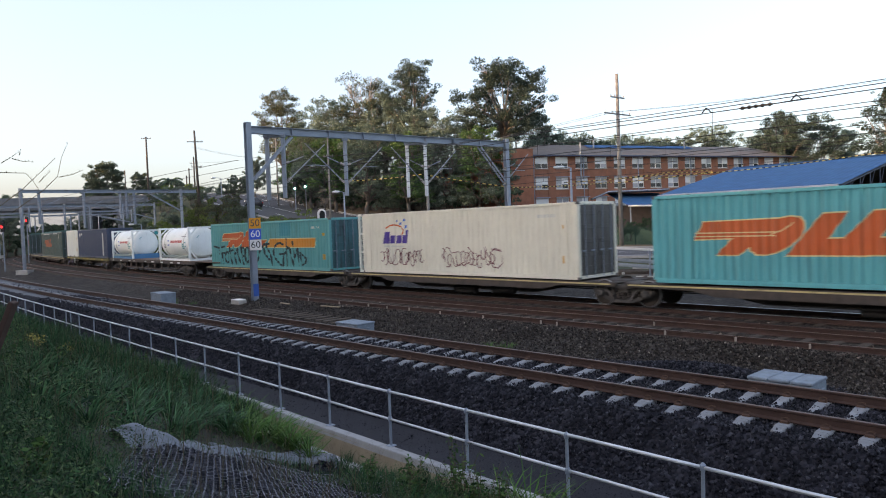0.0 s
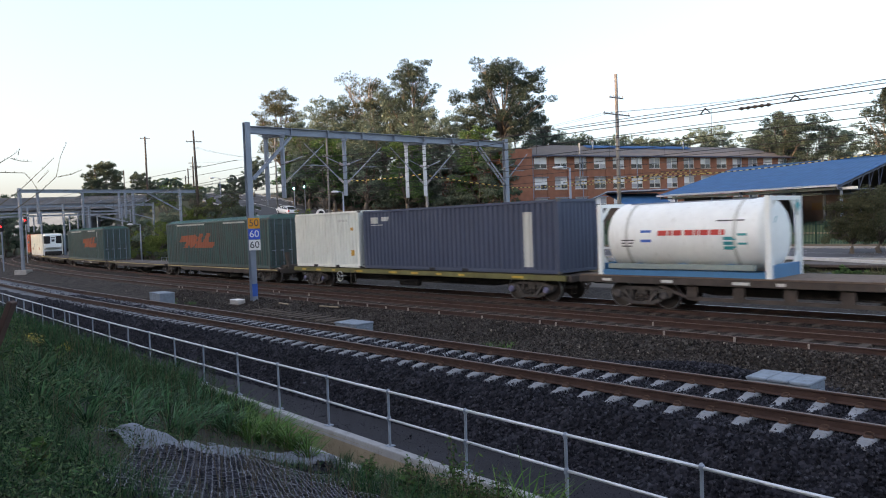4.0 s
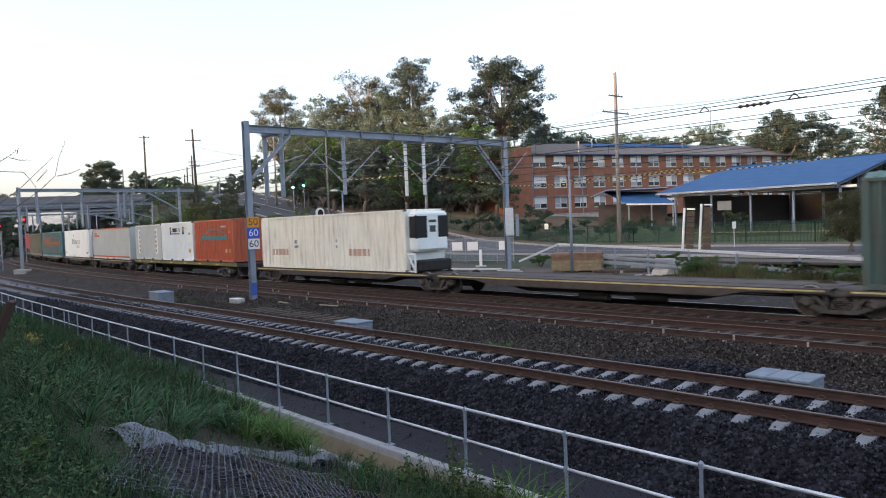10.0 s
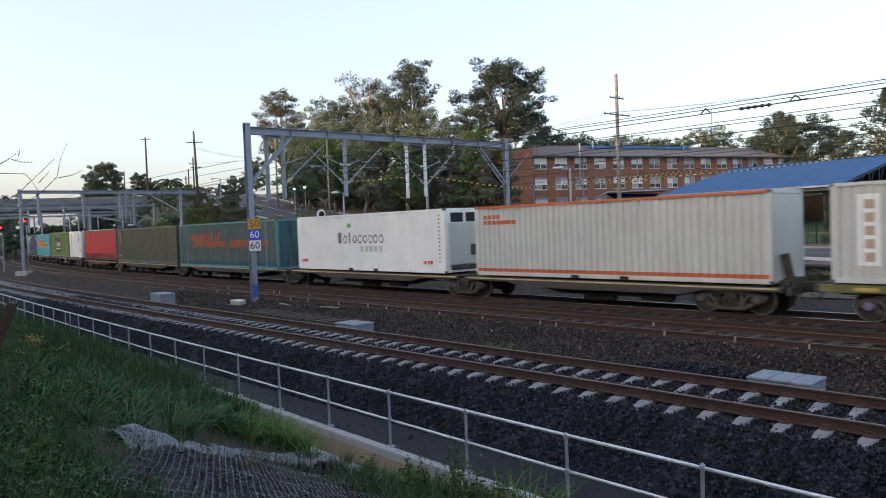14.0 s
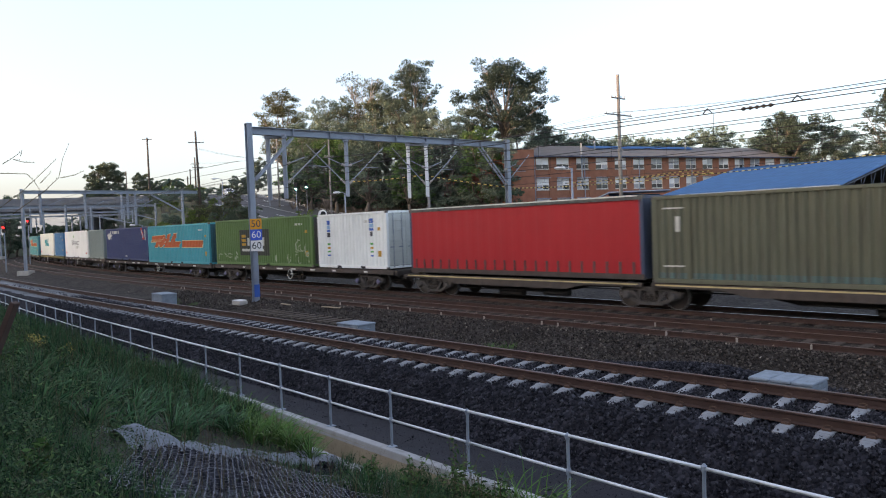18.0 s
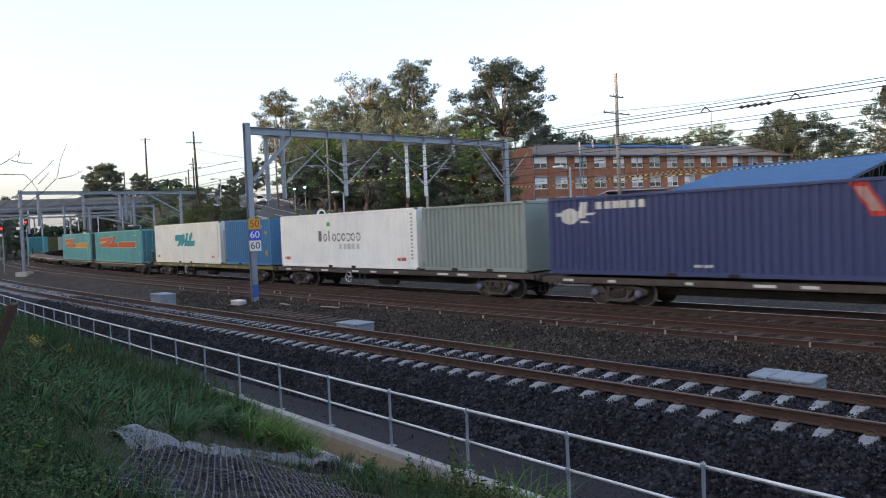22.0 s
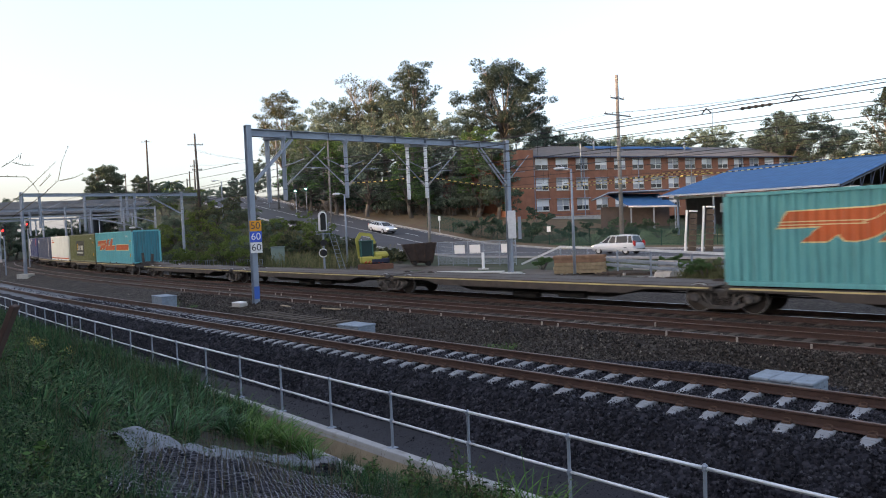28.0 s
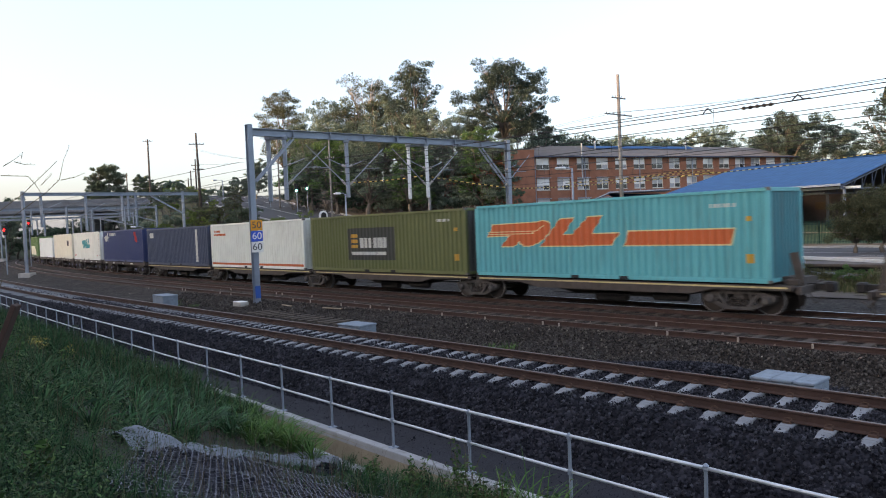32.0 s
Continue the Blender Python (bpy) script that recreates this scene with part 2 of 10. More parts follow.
GRIME_DARK = mat("bogie_grime", (0.03, 0.027, 0.026), 0.9, 0.1, var=0.4, scale=5, bump=0.3, bscale=30)
WHEEL_MAT = mat("wheel_steel", (0.06, 0.05, 0.045), 0.6, 0.5, var=0.3, scale=4)
TREAD = mat("wheel_tread", (0.32, 0.32, 0.33), 0.4, 0.8, var=0.15)
YELLOW = mat("faded_yellow_paint", (0.5, 0.33, 0.06), 0.8, var=0.3, scale=2, dirt=0.5, dirtcol=(0.12, 0.085, 0.05))
OLIVE = mat("faded_olive_sill_paint", (0.15, 0.14, 0.055), 0.8, var=0.3, scale=2, dirt=0.4, dirtcol=(0.07, 0.06, 0.045))
WOODDECK = mat("wagon_deck_timber", (0.14, 0.1, 0.075), 0.9, var=0.35, scale=4, bump=0.4)
WHITE = mat("white_enamel", (0.75, 0.75, 0.74), 0.5, var=0.05)

# ------------------------------------------------------------------ the railway's line
_ks = np.array([-700, -216, -212, -134, -103, -72, -41, 0, 41, 72, 700.0])
_kv = np.array([0, 0, 0.0075, 0.0075, 0.00437, 0.00084, 0.00213, 0.00076, 0.0012, 0, 0])
_S = np.arange(-640.0, 640.01, 0.1)
_I0 = int(np.argmin(abs(_S)))
_TH = np.cumsum(np.interp(_S, _ks, _kv)) * 0.1
_TH += -0.82924 - _TH[_I0]
_X, _Y = np.cumsum(np.cos(_TH)) * 0.1, np.cumsum(np.sin(_TH)) * 0.1
_X += -2.761 - _X[_I0]
_Y += 34.669 - _Y[_I0]


def heading(s):
    return float(np.interp(s, _S, _TH))


def spot(s, o, z=0.0):
    """The place s metres along the line of the wagons' near faces and o metres beyond it."""
    t = heading(s)
    return Vector((float(np.interp(s, _S, _X)) - math.sin(t) * o, float(np.interp(s, _S, _Y)) + math.cos(t) * o, z))


def place(s, o, z=0.0, turn=0.0):
    p = spot(s, o, z)
    return pose(p.x, p.y, p.z, 0, 0, math.degrees(heading(s)) + turn)


DRIFT = -0.031      # the fence and drain leave the railway slowly towards the right


def sweep(profile, s0, s1, ds, rough=0.0, seed=0, mis=None, closed=False, drift=0.0):
    """A strip of the given section (o, z) along the line; rough: its unevenness in metres."""
    mb = MB()
    ss = np.arange(s0, s1 + ds * 0.5, ds)
    n = len(profile)
    vs, fs, ms = [], [], []
    for s in ss:
        t = heading(s)
        bx, by = float(np.interp(s, _S, _X)), float(np.interp(s, _S, _Y))
        for k, (o, z) in enumerate(profile):
            o += (drift if not hasattr(drift, '__len__') else drift[k]) * (s - 14.0)
            r = rough * (noise.noise((s * 0.9, o * 1.3, seed)) + 0.5 * noise.noise((s * 3.1, o * 3.7, seed + 9))) if rough else 0
            vs.append((bx - math.sin(t) * o, by + math.cos(t) * o, z + r))
    m = n if closed else n - 1
    for i in range(len(ss) - 1):
        for k in range(m):
            fs.append((i * n + k, (i + 1) * n + k, (i + 1) * n + (k + 1) % n, i * n + (k + 1) % n))
            ms.append(mis[k] if mis else 0)
    mb.v, mb.f, mb.m = vs, fs, ms
    return mb


def fine(profile, step):
    out = []
    for (a, za), (b, zb) in zip(profile, profile[1:]):
        k = max(1, int(round(math.hypot(b - a, zb - za) / step)))
        out += [(a + (b - a) * i / k, za + (zb - za) * i / k) for i in range(k)]
    return out + [profile[-1]]


# ------------------------------------------------------------------ ground
ROAD_S = [-700, -150, -120, -100, -80, -52, -36, -24, 700]
ROAD_Z = [10.8, 10.8, 10.7, 8.9, 6.4, 2.8, 0.7, 0.0, 0.0]


def road_z(s):
    return np.interp(s, ROAD_S, ROAD_Z)


def terrain(s, o):
    """Height of the ground beyond and beside the railway, with an added light-blocking hill."""
    s, o = np.asarray(s, float), np.asarray(o, float)
    # the hill below o = -24 is unseen, added to block low sun and sky
    steep = np.interp(o, [-600, -120, -70, -45, -34, -28, -24, -20.5, -19.5, -18, -16.2, -15.2, -14.65], [42, 40, 32, 20, 11, 5.0, 1.9, 1.5, 1.2, 0.5, -0.4, -0.78, -0.86])
    gentle = np.interp(o, [-600, -300, -120, -70, -45, -34, -28, -24, -20.5, -19.5, -18, -16.2, -15.2, -14.65], [92, 52, 24, 14, 8.5, 5.0, 3.0, 1.9, 1.5, 1.2, 0.5, -0.4, -0.78, -0.86])
    near = steep + (gentle - steep) * np.interp(s, [-90, -30, 60], [0.85, 0.22, 0.2])
    near = np.where(o < -24, 1.8 + (near - 1.8) * np.interp(s, [-176, -150, 10, 60], [0.0, 1.0, 1.0, 0.12]), near)
    start = np.interp(s, [-60, -20, 0], [9.0, 12.0, 20.0])
    rz = road_z(s)
    t = np.clip((o - start) / np.maximum(26.5 - start, 1), 0, 1)
    t = t * t * (3 - 2 * t)
    far = -0.5 + (rz + 0.45) * t
    far = np.where(o > 42, rz - 0.05 + np.clip((o - 42) * 0.1, 0, 1.4) + np.clip((o - 95) * 0.05, 0, 9), far)
    far = np.where((o < 13.0) & (s > -160), np.minimum(far, -0.85 + 0.5 * np.clip((o - 9) / 4, 0, 1)), far)
    z = np.where(o < -14.65, near, np.where(o < 3.5, -1.3, far))
    return z


def nearest(x, y):
    """s and o of points in the plane."""
    cx, cy, ct, cs = _X[::20], _Y[::20], _TH[::20], _S[::20]
    x, y = np.atleast_1d(x).astype(float), np.atleast_1d(y).astype(float)
    ii = np.empty(len(x), int)
    for a in range(0, len(x), 2000):
        d = (x[a:a + 2000, None] - cx) ** 2 + (y[a:a + 2000, None] - cy) ** 2
        ii[a:a + 2000] = d.argmin(1)
    dx, dy = x - cx[ii], y - cy[ii]
    return cs[ii] + dx * np.cos(ct[ii]) + dy * np.sin(ct[ii]), -dx * np.sin(ct[ii]) + dy * np.cos(ct[ii])


def ground_at(x, y):
    s, o = nearest(x, y)
    return float(terrain(s, o)[0])


def build_ground():
    a = np.concatenate([-np.geomspace(2600, 122, 16), np.arange(-120, 120.1, 1.5), np.geomspace(122, 2600, 16)])
    b = np.concatenate([-np.geomspace(2600, 62, 14), np.arange(-60, 240.1, 1.5), np.geomspace(242, 3200, 14)])
    gx, gy = np.meshgrid(a, b)
    s, o = nearest(gx.ravel(), gy.ravel())
    z = terrain(s, o)
    z = z - 0.7 * ((o > -24.5) & (o < -13.0) & (s > -54) & (s < 31))
    z = z + np.array([0.18 * noise.noise((x * 0.15, y * 0.15, 3.0)) for x, y in zip(gx.ravel(), gy.ravel())]) * ((o > 43) | (o < -16) | ((o > 5) & (o < 25)))
    nx, ny = len(a), len(b)
    mb = MB()
    mb.v = list(zip(gx.ravel().tolist(), gy.ravel().tolist(), z.tolist()))
    mb.f = [(j * nx + i, j * nx + i + 1, (j + 1) * nx + i + 1, (j + 1) * nx + i) for j in range(ny - 1) for i in range(nx - 1)]
    mb.m = [0] * len(mb.f)
    return solid("ground", mb, SOIL, "grassy and earthen rising ground with an unseen light-blocking hill added", "ground", kind="structure", smooth=True)


build_ground()
NEAR_O, MID_O, TRAIN_O = -10.4, -2.95, 1.25
solid("ballast_bed", sweep(fine([(-7.4, -0.45), (-5.3, -0.42), (-4.6, -0.18), (3.2, -0.18), (4.2, -0.5), (13.5, -0.5), (14.2, -0.9)], 0.5), -215, 60, 0.6, 0.05, 1),
      BALLAST_OLD, "brown weathered ballast under the main tracks", "ballast", kind="structure", smooth=True)
solid("track_ballast", sweep(fine([(-12.75, -0.82), (-12.5, -0.72), (-11.75, 0.05), (-11.15, 0.05), (-10.9, 0.035), (-9.9, 0.035), (-9.65, 0.05), (-9.0, 0.08), (-8.3, -0.28), (-7.2, -0.52)], 0.25), -120, 42, 0.3, 0.06, 2),
      BALLAST, "dark fresh ballast of the near track", "ballast", kind="structure", smooth=True)
solid("path", sweep([(-13.7, -0.8), (-13.3, -0.8), (-13.0, -0.8), (-12.6, -0.79)], -100, 42, 0.5, 0.02, 3, drift=[DRIFT, DRIFT * 0.7, DRIFT * 0.3, 0]), PATHWAY, "dark asphalt path beside the ballast", "path", kind="structure", smooth=True)


def rail_profile(c, z):
    """Section of a flat-bottomed rail with its top at z."""
    h = [(-0.07, -0.16), (-0.07, -0.148), (-0.012, -0.13), (-0.012, -0.045), (-0.036, -0.03), (-0.036, -0.006), (-0.028, 0.0),
         (0.028, 0.0), (0.036, -0.006), (0.036, -0.03), (0.012, -0.045), (0.012, -0.13), (0.07, -0.148), (0.07, -0.16)]
    return [(c + a, z + b) for a, b in h]


def track(name, o, z, s0, s1, ds, top, label):
    t = thing(name, label, "railway track", kind="structure")
    for side in (-0.753, 0.753):
        part("rail", sweep(rail_profile(o + side, z), s0, s1, ds, mis=[0, 0, 0, 0, 0, 1, 1, 1, 0, 0, 0, 0, 0, 0], closed=True), [RAIL, top], t, "brown rusted steel rail")
    return t


near_track = track("near_track", NEAR_O, 0.30, -120, 42, 0.5, RAIL_TOP, "single track of rusty rails on pale concrete sleepers")
mid_track = track("middle_track", MID_O, 0.0, -215, 60, 0.6, RAIL_TOP, "brown rusty track on old ballast")
train_track = track("train_track", TRAIN_O, 0.0, -640, 640, 1.0, RAIL_BRIGHT, "main line track with polished rail heads")


def sleeper_mesh():
    mb = MB()
    for y0, y1, h0, h1, w0, w1 in ((-1.2, -1.0, 0.165, 0.195, 0.07, 0.088), (-1.0, -0.55, 0.2, 0.2, 0.1, 0.1), (-0.55, 0.0, 0.2, 0.15, 0.085, 0.06), (0.0, 0.55, 0.15, 0.2, 0.06, 0.085), (0.55, 1.0, 0.2, 0.2, 0.1, 0.1), (1.0, 1.2, 0.195, 0.165, 0.088, 0.07)):
        vs = []
        for y, h, w in ((y0, h0, w0), (y1, h1, w1)):
            vs += [(-w - 0.02, y, 0), (w + 0.02, y, 0), (w, y, h - 0.015), (w - 0.02, y, h), (-w + 0.02, y, h), (-w, y, h - 0.015)]
        mb.add(vs, [tuple(range(6)), tuple(range(11, 5, -1))] + [(i, i + 6, (i + 1) % 6 + 6, (i + 1) % 6) for i in range(6)])
    return mb.mesh("sleeper", SLEEPER)


def clip_mesh():
    mb = MB()
    for y in (-0.753, 0.753):
        for d in (-0.1, 0.1):
            mb.tube([(-0.05, y + d, 0.0), (-0.05, y + d * 0.8, 0.05), (0.0, y + d * 0.72, 0.062), (0.05, y + d * 0.8, 0.05), (0.05, y + d * 1.2, 0.03)], 0.011, 5)
            mb.box(-0.06, 0.06, y + d - 0.035, y + d + 0.035, -0.02, 0.02)
    return mb.mesh("rail_clips", CLIP)


def build_sleepers():
    sm, cm = sleeper_mesh(), clip_mesh()
    for i in range(-170, 24):
        s = 20.25 + 0.537 * i
        ob = part("sleeper", sm, None, near_track)
        ob.matrix_world = place(s, NEAR_O, -0.065 - float(np.interp(s, [-20, 2], [0.036, 0.0])) + random.uniform(-0.008, 0.008), random.uniform(-0.6, 0.6))
        if i > -70:
            c = part("rail_clips", cm, None, near_track, "spring clips and pads")
            c.matrix_world = place(s, NEAR_O, 0.145)
    mb = MB()
    mb.box(-0.12, 0.12, -1.22, 1.22, -0.3, -0.15, bev=0.015)
    om = mb.mesh("timber_sleeper", TIMBER_OLD)
    for base, tr in ((MID_O, mid_track), (TRAIN_O, train_track)):
        for i in range(-80, 42):
            ob = part("sleeper", om, None, tr)
            ob.matrix_world = place(0.65 * i, base, random.uniform(-0.015, 0.01), random.uniform(-1.5, 1.5))


def stones(o0, o1, s0, s1, zf, count, size, seed, name, material, label):
    """Loose ballast stones, each a small uneven lump."""
    rng = np.random.default_rng(seed)
    base = np.array([(1, 0, 0), (-1, 0, 0), (0, 1, 0), (0, -1, 0), (0, 0, 1), (0, 0, -1)], float)
    tri = [(0, 2, 4), (2, 1, 4), (1, 3, 4), (3, 0, 4), (2, 0, 5), (1, 2, 5), (3, 1, 5), (0, 3, 5)]
    V, F = [], []
    ss = s1 - (s1 - s0) * rng.random(count) ** 1.7
    oo = rng.uniform(o0, o1, count)
    for k in range(count):
        p = spot(ss[k], oo[k])
        r = size * rng.uniform(0.55, 1.35)
        sh = base * rng.uniform(0.6, 1.2, (6, 1)) * r * np.array([1, 0.85, 0.6])
        q = Euler(rng.uniform(0, 6.28, 3)).to_matrix()
        pts = sh @ np.array(q).T + np.array([p.x, p.y, zf(oo[k]) + r * 0.2])
        n = len(V)
        V.extend(map(tuple, pts))
        F.extend((a + n, b + n, c + n) for a, b, c in tri)
    mb = MB()
    mb.v, mb.f, mb.m = V, F, [0] * len(F)
    return solid(name, mb, material, label, "ballast", kind="stuff")


build_sleepers()
STONE = pieces("ballast_stone", [(0.005, 0.0054, 0.0085), (0.0118, 0.0122, 0.0175), (0.025, 0.0255, 0.035), (0.066, 0.068, 0.083)])
STONE_BROWN = pieces("weathered_stone", [(0.0105, 0.0088, 0.0075), (0.027, 0.021, 0.018), (0.046, 0.0375, 0.032), (0.12, 0.105, 0.092)])
stones(-12.7, -8.0, -14, 25, lambda o: float(np.interp(o, [-12.75, -12.5, -11.75, -11.2, -10.9, -9.9, -9.6, -9.0, -8.3, -7.2], [-0.8, -0.7, 0.075, 0.085, 0.085, 0.085, 0.085, 0.1, -0.26, -0.5])), 52000, 0.036, 5, "loose_ballast", STONE, "dark crushed stone ballast on the near track")
stones(-8.2, -3.8, -14, 24, lambda o: float(np.interp(o, [-8.2, -7.4, -5.3, -4.6, 3], [-0.28, -0.45, -0.4, -0.16, -0.16])), 26000, 0.04, 6, "loose_ballast", STONE_BROWN, "brown weathered stone ballast between the tracks")

stones(-10.95, -9.85, -30, 25, lambda o: 0.1, 1800, 0.034, 12, "loose_ballast", STONE, "dark stones heaped between the rails")
stones(-13.55, -12.55, -8, 25, lambda o: -0.8, 2600, 0.017, 8, "path_grit", STONE, "dark grit and stray stones on the asphalt path")
PALE_BITS = pieces("pale_litter", [(0.1, 0.08, 0.06), (0.2, 0.17, 0.14), (0.3, 0.27, 0.23), (0.16, 0.09, 0.06)])
stones(-5.6, 0.2, -22, 30, lambda o: float(np.interp(o, [-5.3, -4.6, 3], [-0.4, -0.15, -0.15])), 420, 0.04, 9, "track_litter", PALE_BITS, "pale chips and litter strewn along the rails")

# ------------------------------------------------------------------ the train
SPEED = 13.624
CARS = []
MOVERS = []       # (thing, s at 20 s, half the distance between its carrying points, height)


def ride(ob, sigma, half, z):
    MOVERS.append((ob, sigma, half, z))


def train_pose(s, half, z):
    a, b = spot(s - half, TRAIN_O, z), spot(s + half, TRAIN_O, z)
    c = (a + b) / 2
    return pose(c.x, c.y, c.z, 0, 0, math.degrees(math.atan2(b.y - a.y, b.x - a.x)))


def paint(name, col, dirt=0.3, dirtcol=(0.1, 0.07, 0.05), rough=0.5, var=0.1):
    return mat(name, col, rough, 0.0, var=var, scale=0.7, bump=0.05, bscale=20, dirt=min(1.0, dirt * 1.35), dirtcol=dirtcol, streak=True)


TEAL = paint("teal_container_paint", (0.095, 0.41, 0.44), 0.4, (0.09, 0.2, 0.2))
TEAL_DEEP = paint("deep_teal_container_paint", (0.05, 0.355, 0.41), 0.35, (0.05, 0.16, 0.18))
TEAL_GREEN = paint("green_teal_container_paint", (0.1, 0.36, 0.36), 0.4, (0.06, 0.16, 0.155))
TEAL_WORN = paint("dirty_teal_container_paint", (0.095, 0.175, 0.168), 0.74, (0.092, 0.08, 0.066))
TEAL_RAIL = paint("teal_frame_paint", (0.075, 0.25, 0.27), 0.4, (0.07, 0.075, 0.065))
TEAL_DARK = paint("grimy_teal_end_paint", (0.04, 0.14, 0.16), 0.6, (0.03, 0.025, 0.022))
GREEN_DARK = paint("dirty_dark_green_paint", (0.055, 0.115, 0.108), 0.8, (0.08, 0.071, 0.062))
GREEN_ROOF = paint("green_roof_paint", (0.075, 0.17, 0.15), 0.4, (0.1, 0.09, 0.075))
ORANGE_LOGO = paint("orange_lettering_paint", (0.6, 0.135, 0.045), 0.4, (0.34, 0.12, 0.07))
ORANGE_FADED = paint("faded_orange_lettering", (0.42, 0.12, 0.06), 0.45, (0.12, 0.09, 0.07))
AMBER = paint("amber_band_paint", (0.7, 0.28, 0.045), 0.2, (0.25, 0.12, 0.05))
CREAM_EDGE = paint("cream_outline_paint", (0.72, 0.62, 0.33), 0.15)
CREAM = paint("cream_container_paint", (0.74, 0.71, 0.59), 0.26, (0.42, 0.36, 0.27))
OFFWHITE = paint("offwhite_container_paint", (0.76, 0.78, 0.71), 0.3, (0.44, 0.4, 0.32))
BRIGHT_WHITE = paint("white_container_paint", (0.84, 0.87, 0.84), 0.22, (0.5, 0.5, 0.44))
DIRTY_WHITE = paint("stained_white_panels", (0.86, 0.84, 0.72), 0.5, (0.5, 0.42, 0.3))
GREY_WHITE = paint("grey_white_container_paint", (0.55, 0.57, 0.53), 0.28, (0.32, 0.29, 0.23))
GREY_GREEN = paint("grey_green_container_paint", (0.24, 0.29, 0.27), 0.2, (0.13, 0.13, 0.11))
NAVY = paint("navy_container_paint", (0.042, 0.06, 0.15), 0.2, (0.03, 0.03, 0.06))
SLATE = paint("slate_blue_container_paint", (0.06, 0.078, 0.125), 0.25, (0.045, 0.05, 0.065))
MID_BLUE = paint("blue_container_paint", (0.05, 0.19, 0.36), 0.3, (0.05, 0.11, 0.17))
ORANGE = paint("orange_red_container_paint", (0.56, 0.12, 0.055), 0.6, (0.24, 0.075, 0.045))
RED = paint("red_curtain_vinyl", (0.42, 0.018, 0.025), 0.12, (0.2, 0.02, 0.02), 0.5)
OLIVE_GREEN = paint("olive_container_paint", (0.13, 0.145, 0.055), 0.25, (0.07, 0.07, 0.04))
GRASS_GREEN = paint("green_container_paint", (0.105, 0.19, 0.06), 0.25, (0.06, 0.09, 0.04))
OLIVE_GREY = paint("olive_grey_container_paint", (0.12, 0.125, 0.085), 0.4, (0.06, 0.05, 0.04))
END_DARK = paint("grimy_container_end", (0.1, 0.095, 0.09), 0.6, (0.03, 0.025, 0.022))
DARK_PANEL = paint("dark_grey_panel_paint", (0.055, 0.058, 0.05), 0.1)
PURPLE = paint("purple_lettering_paint", (0.08, 0.05, 0.28), 0.05)
INK = paint("dark_lettering_paint", (0.06, 0.06, 0.065), 0.05)
GREY_INK = paint("grey_lettering_paint", (0.17, 0.17, 0.17), 0.05)
SPRAY = paint("black_spray_paint", (0.03, 0.05, 0.055), 0.05)
SPRAY_RED = paint("dark_red_spray_paint", (0.2, 0.07, 0.08), 0.1)
SPRAY_PALE = paint("pale_spray_paint", (0.4, 0.44, 0.33), 0.1)
TEAL_INK = paint("teal_lettering_paint", (0.02, 0.3, 0.32), 0.05)
RED_INK = paint("red_lettering_paint", (0.55, 0.05, 0.04), 0.05)
BLUE_INK = paint("blue_label_vinyl", (0.05, 0.15, 0.5), 0.05)
GOLD_INK = paint("gold_lettering_paint", (0.6, 0.32, 0.05), 0.05)
GREEN_INK = paint("green_label_vinyl", (0.1, 0.42, 0.1), 0.05)
PALE_INK = paint("pale_lettering_paint", (0.6, 0.6, 0.55), 0.1)


CASTING = paint("scuffed_casting_steel", (0.13, 0.12, 0.11), 0.4)


def corrugation(length, pitch=0.278, depth=0.058, inset=0.14):
    """Break points (x, depth) of a pressed steel wall."""
    pts = [(-length / 2 + 0.02, 0.0), (-length / 2 + inset, 0.0)]
    x, end = -length / 2 + inset, length / 2 - inset
    n = max(1, round((end - x) / pitch))
    p = (end - x) / n
    for i in range(n):
        a = x + i * p
        pts += [(a + p * 0.2, 0.0), (a + p * 0.4, depth), (a + p * 0.66, depth), (a + p * 0.86, 0.0)]
    return pts + [(end, 0.0), (length / 2 - 0.02, 0.0)]


def cut(poly, x0, x1):
    """The part of a convex polygon in x, z between x0 and x1."""
    for lim, sign in ((x0, 1), (x1, -1)):
        out = []
        for i, (ax, az) in enumerate(poly):
            bx, bz = poly[(i + 1) % len(poly)]
            ia, ib = sign * (ax - lim) >= 0, sign * (bx - lim) >= 0
            if ia:
                out.append((ax, az))
            if ia != ib:
                t = (lim - ax) / (bx - ax)
                out.append((lim, az + (bz - az) * t))
        poly = out
        if len(poly) < 3:
            return []
    return poly


def decal(polys, prof, y_face, proud=0.004):
    """Painted shapes that follow the pressed wall on the near side."""
    mb = MB()
    for poly in polys:
        seen = {}
        for (xa, da), (xb, db) in zip(prof, prof[1:]):
            face = []
            for x, z in cut(poly, xa, xb):
                key = (round(x, 4), round(z, 4))
                if key not in seen:
                    seen[key] = len(mb.v)
                    mb.v.append((x, y_face + (da + (db - da) * (x - xa) / max(xb - xa, 1e-6)) - proud, z))
                if seen[key] not in face:
                    face.append(seen[key])
            if len(face) > 2:
                mb.f.append(tuple(face))
                mb.m.append(0)
    return mb


def slab(x0, x1, z0, z1, lean=0.0):
    """A slanted bar: lean is its shift at the top."""
    return [(x0, z0), (x1, z0), (x1 + lean, z1), (x0 + lean, z1)]


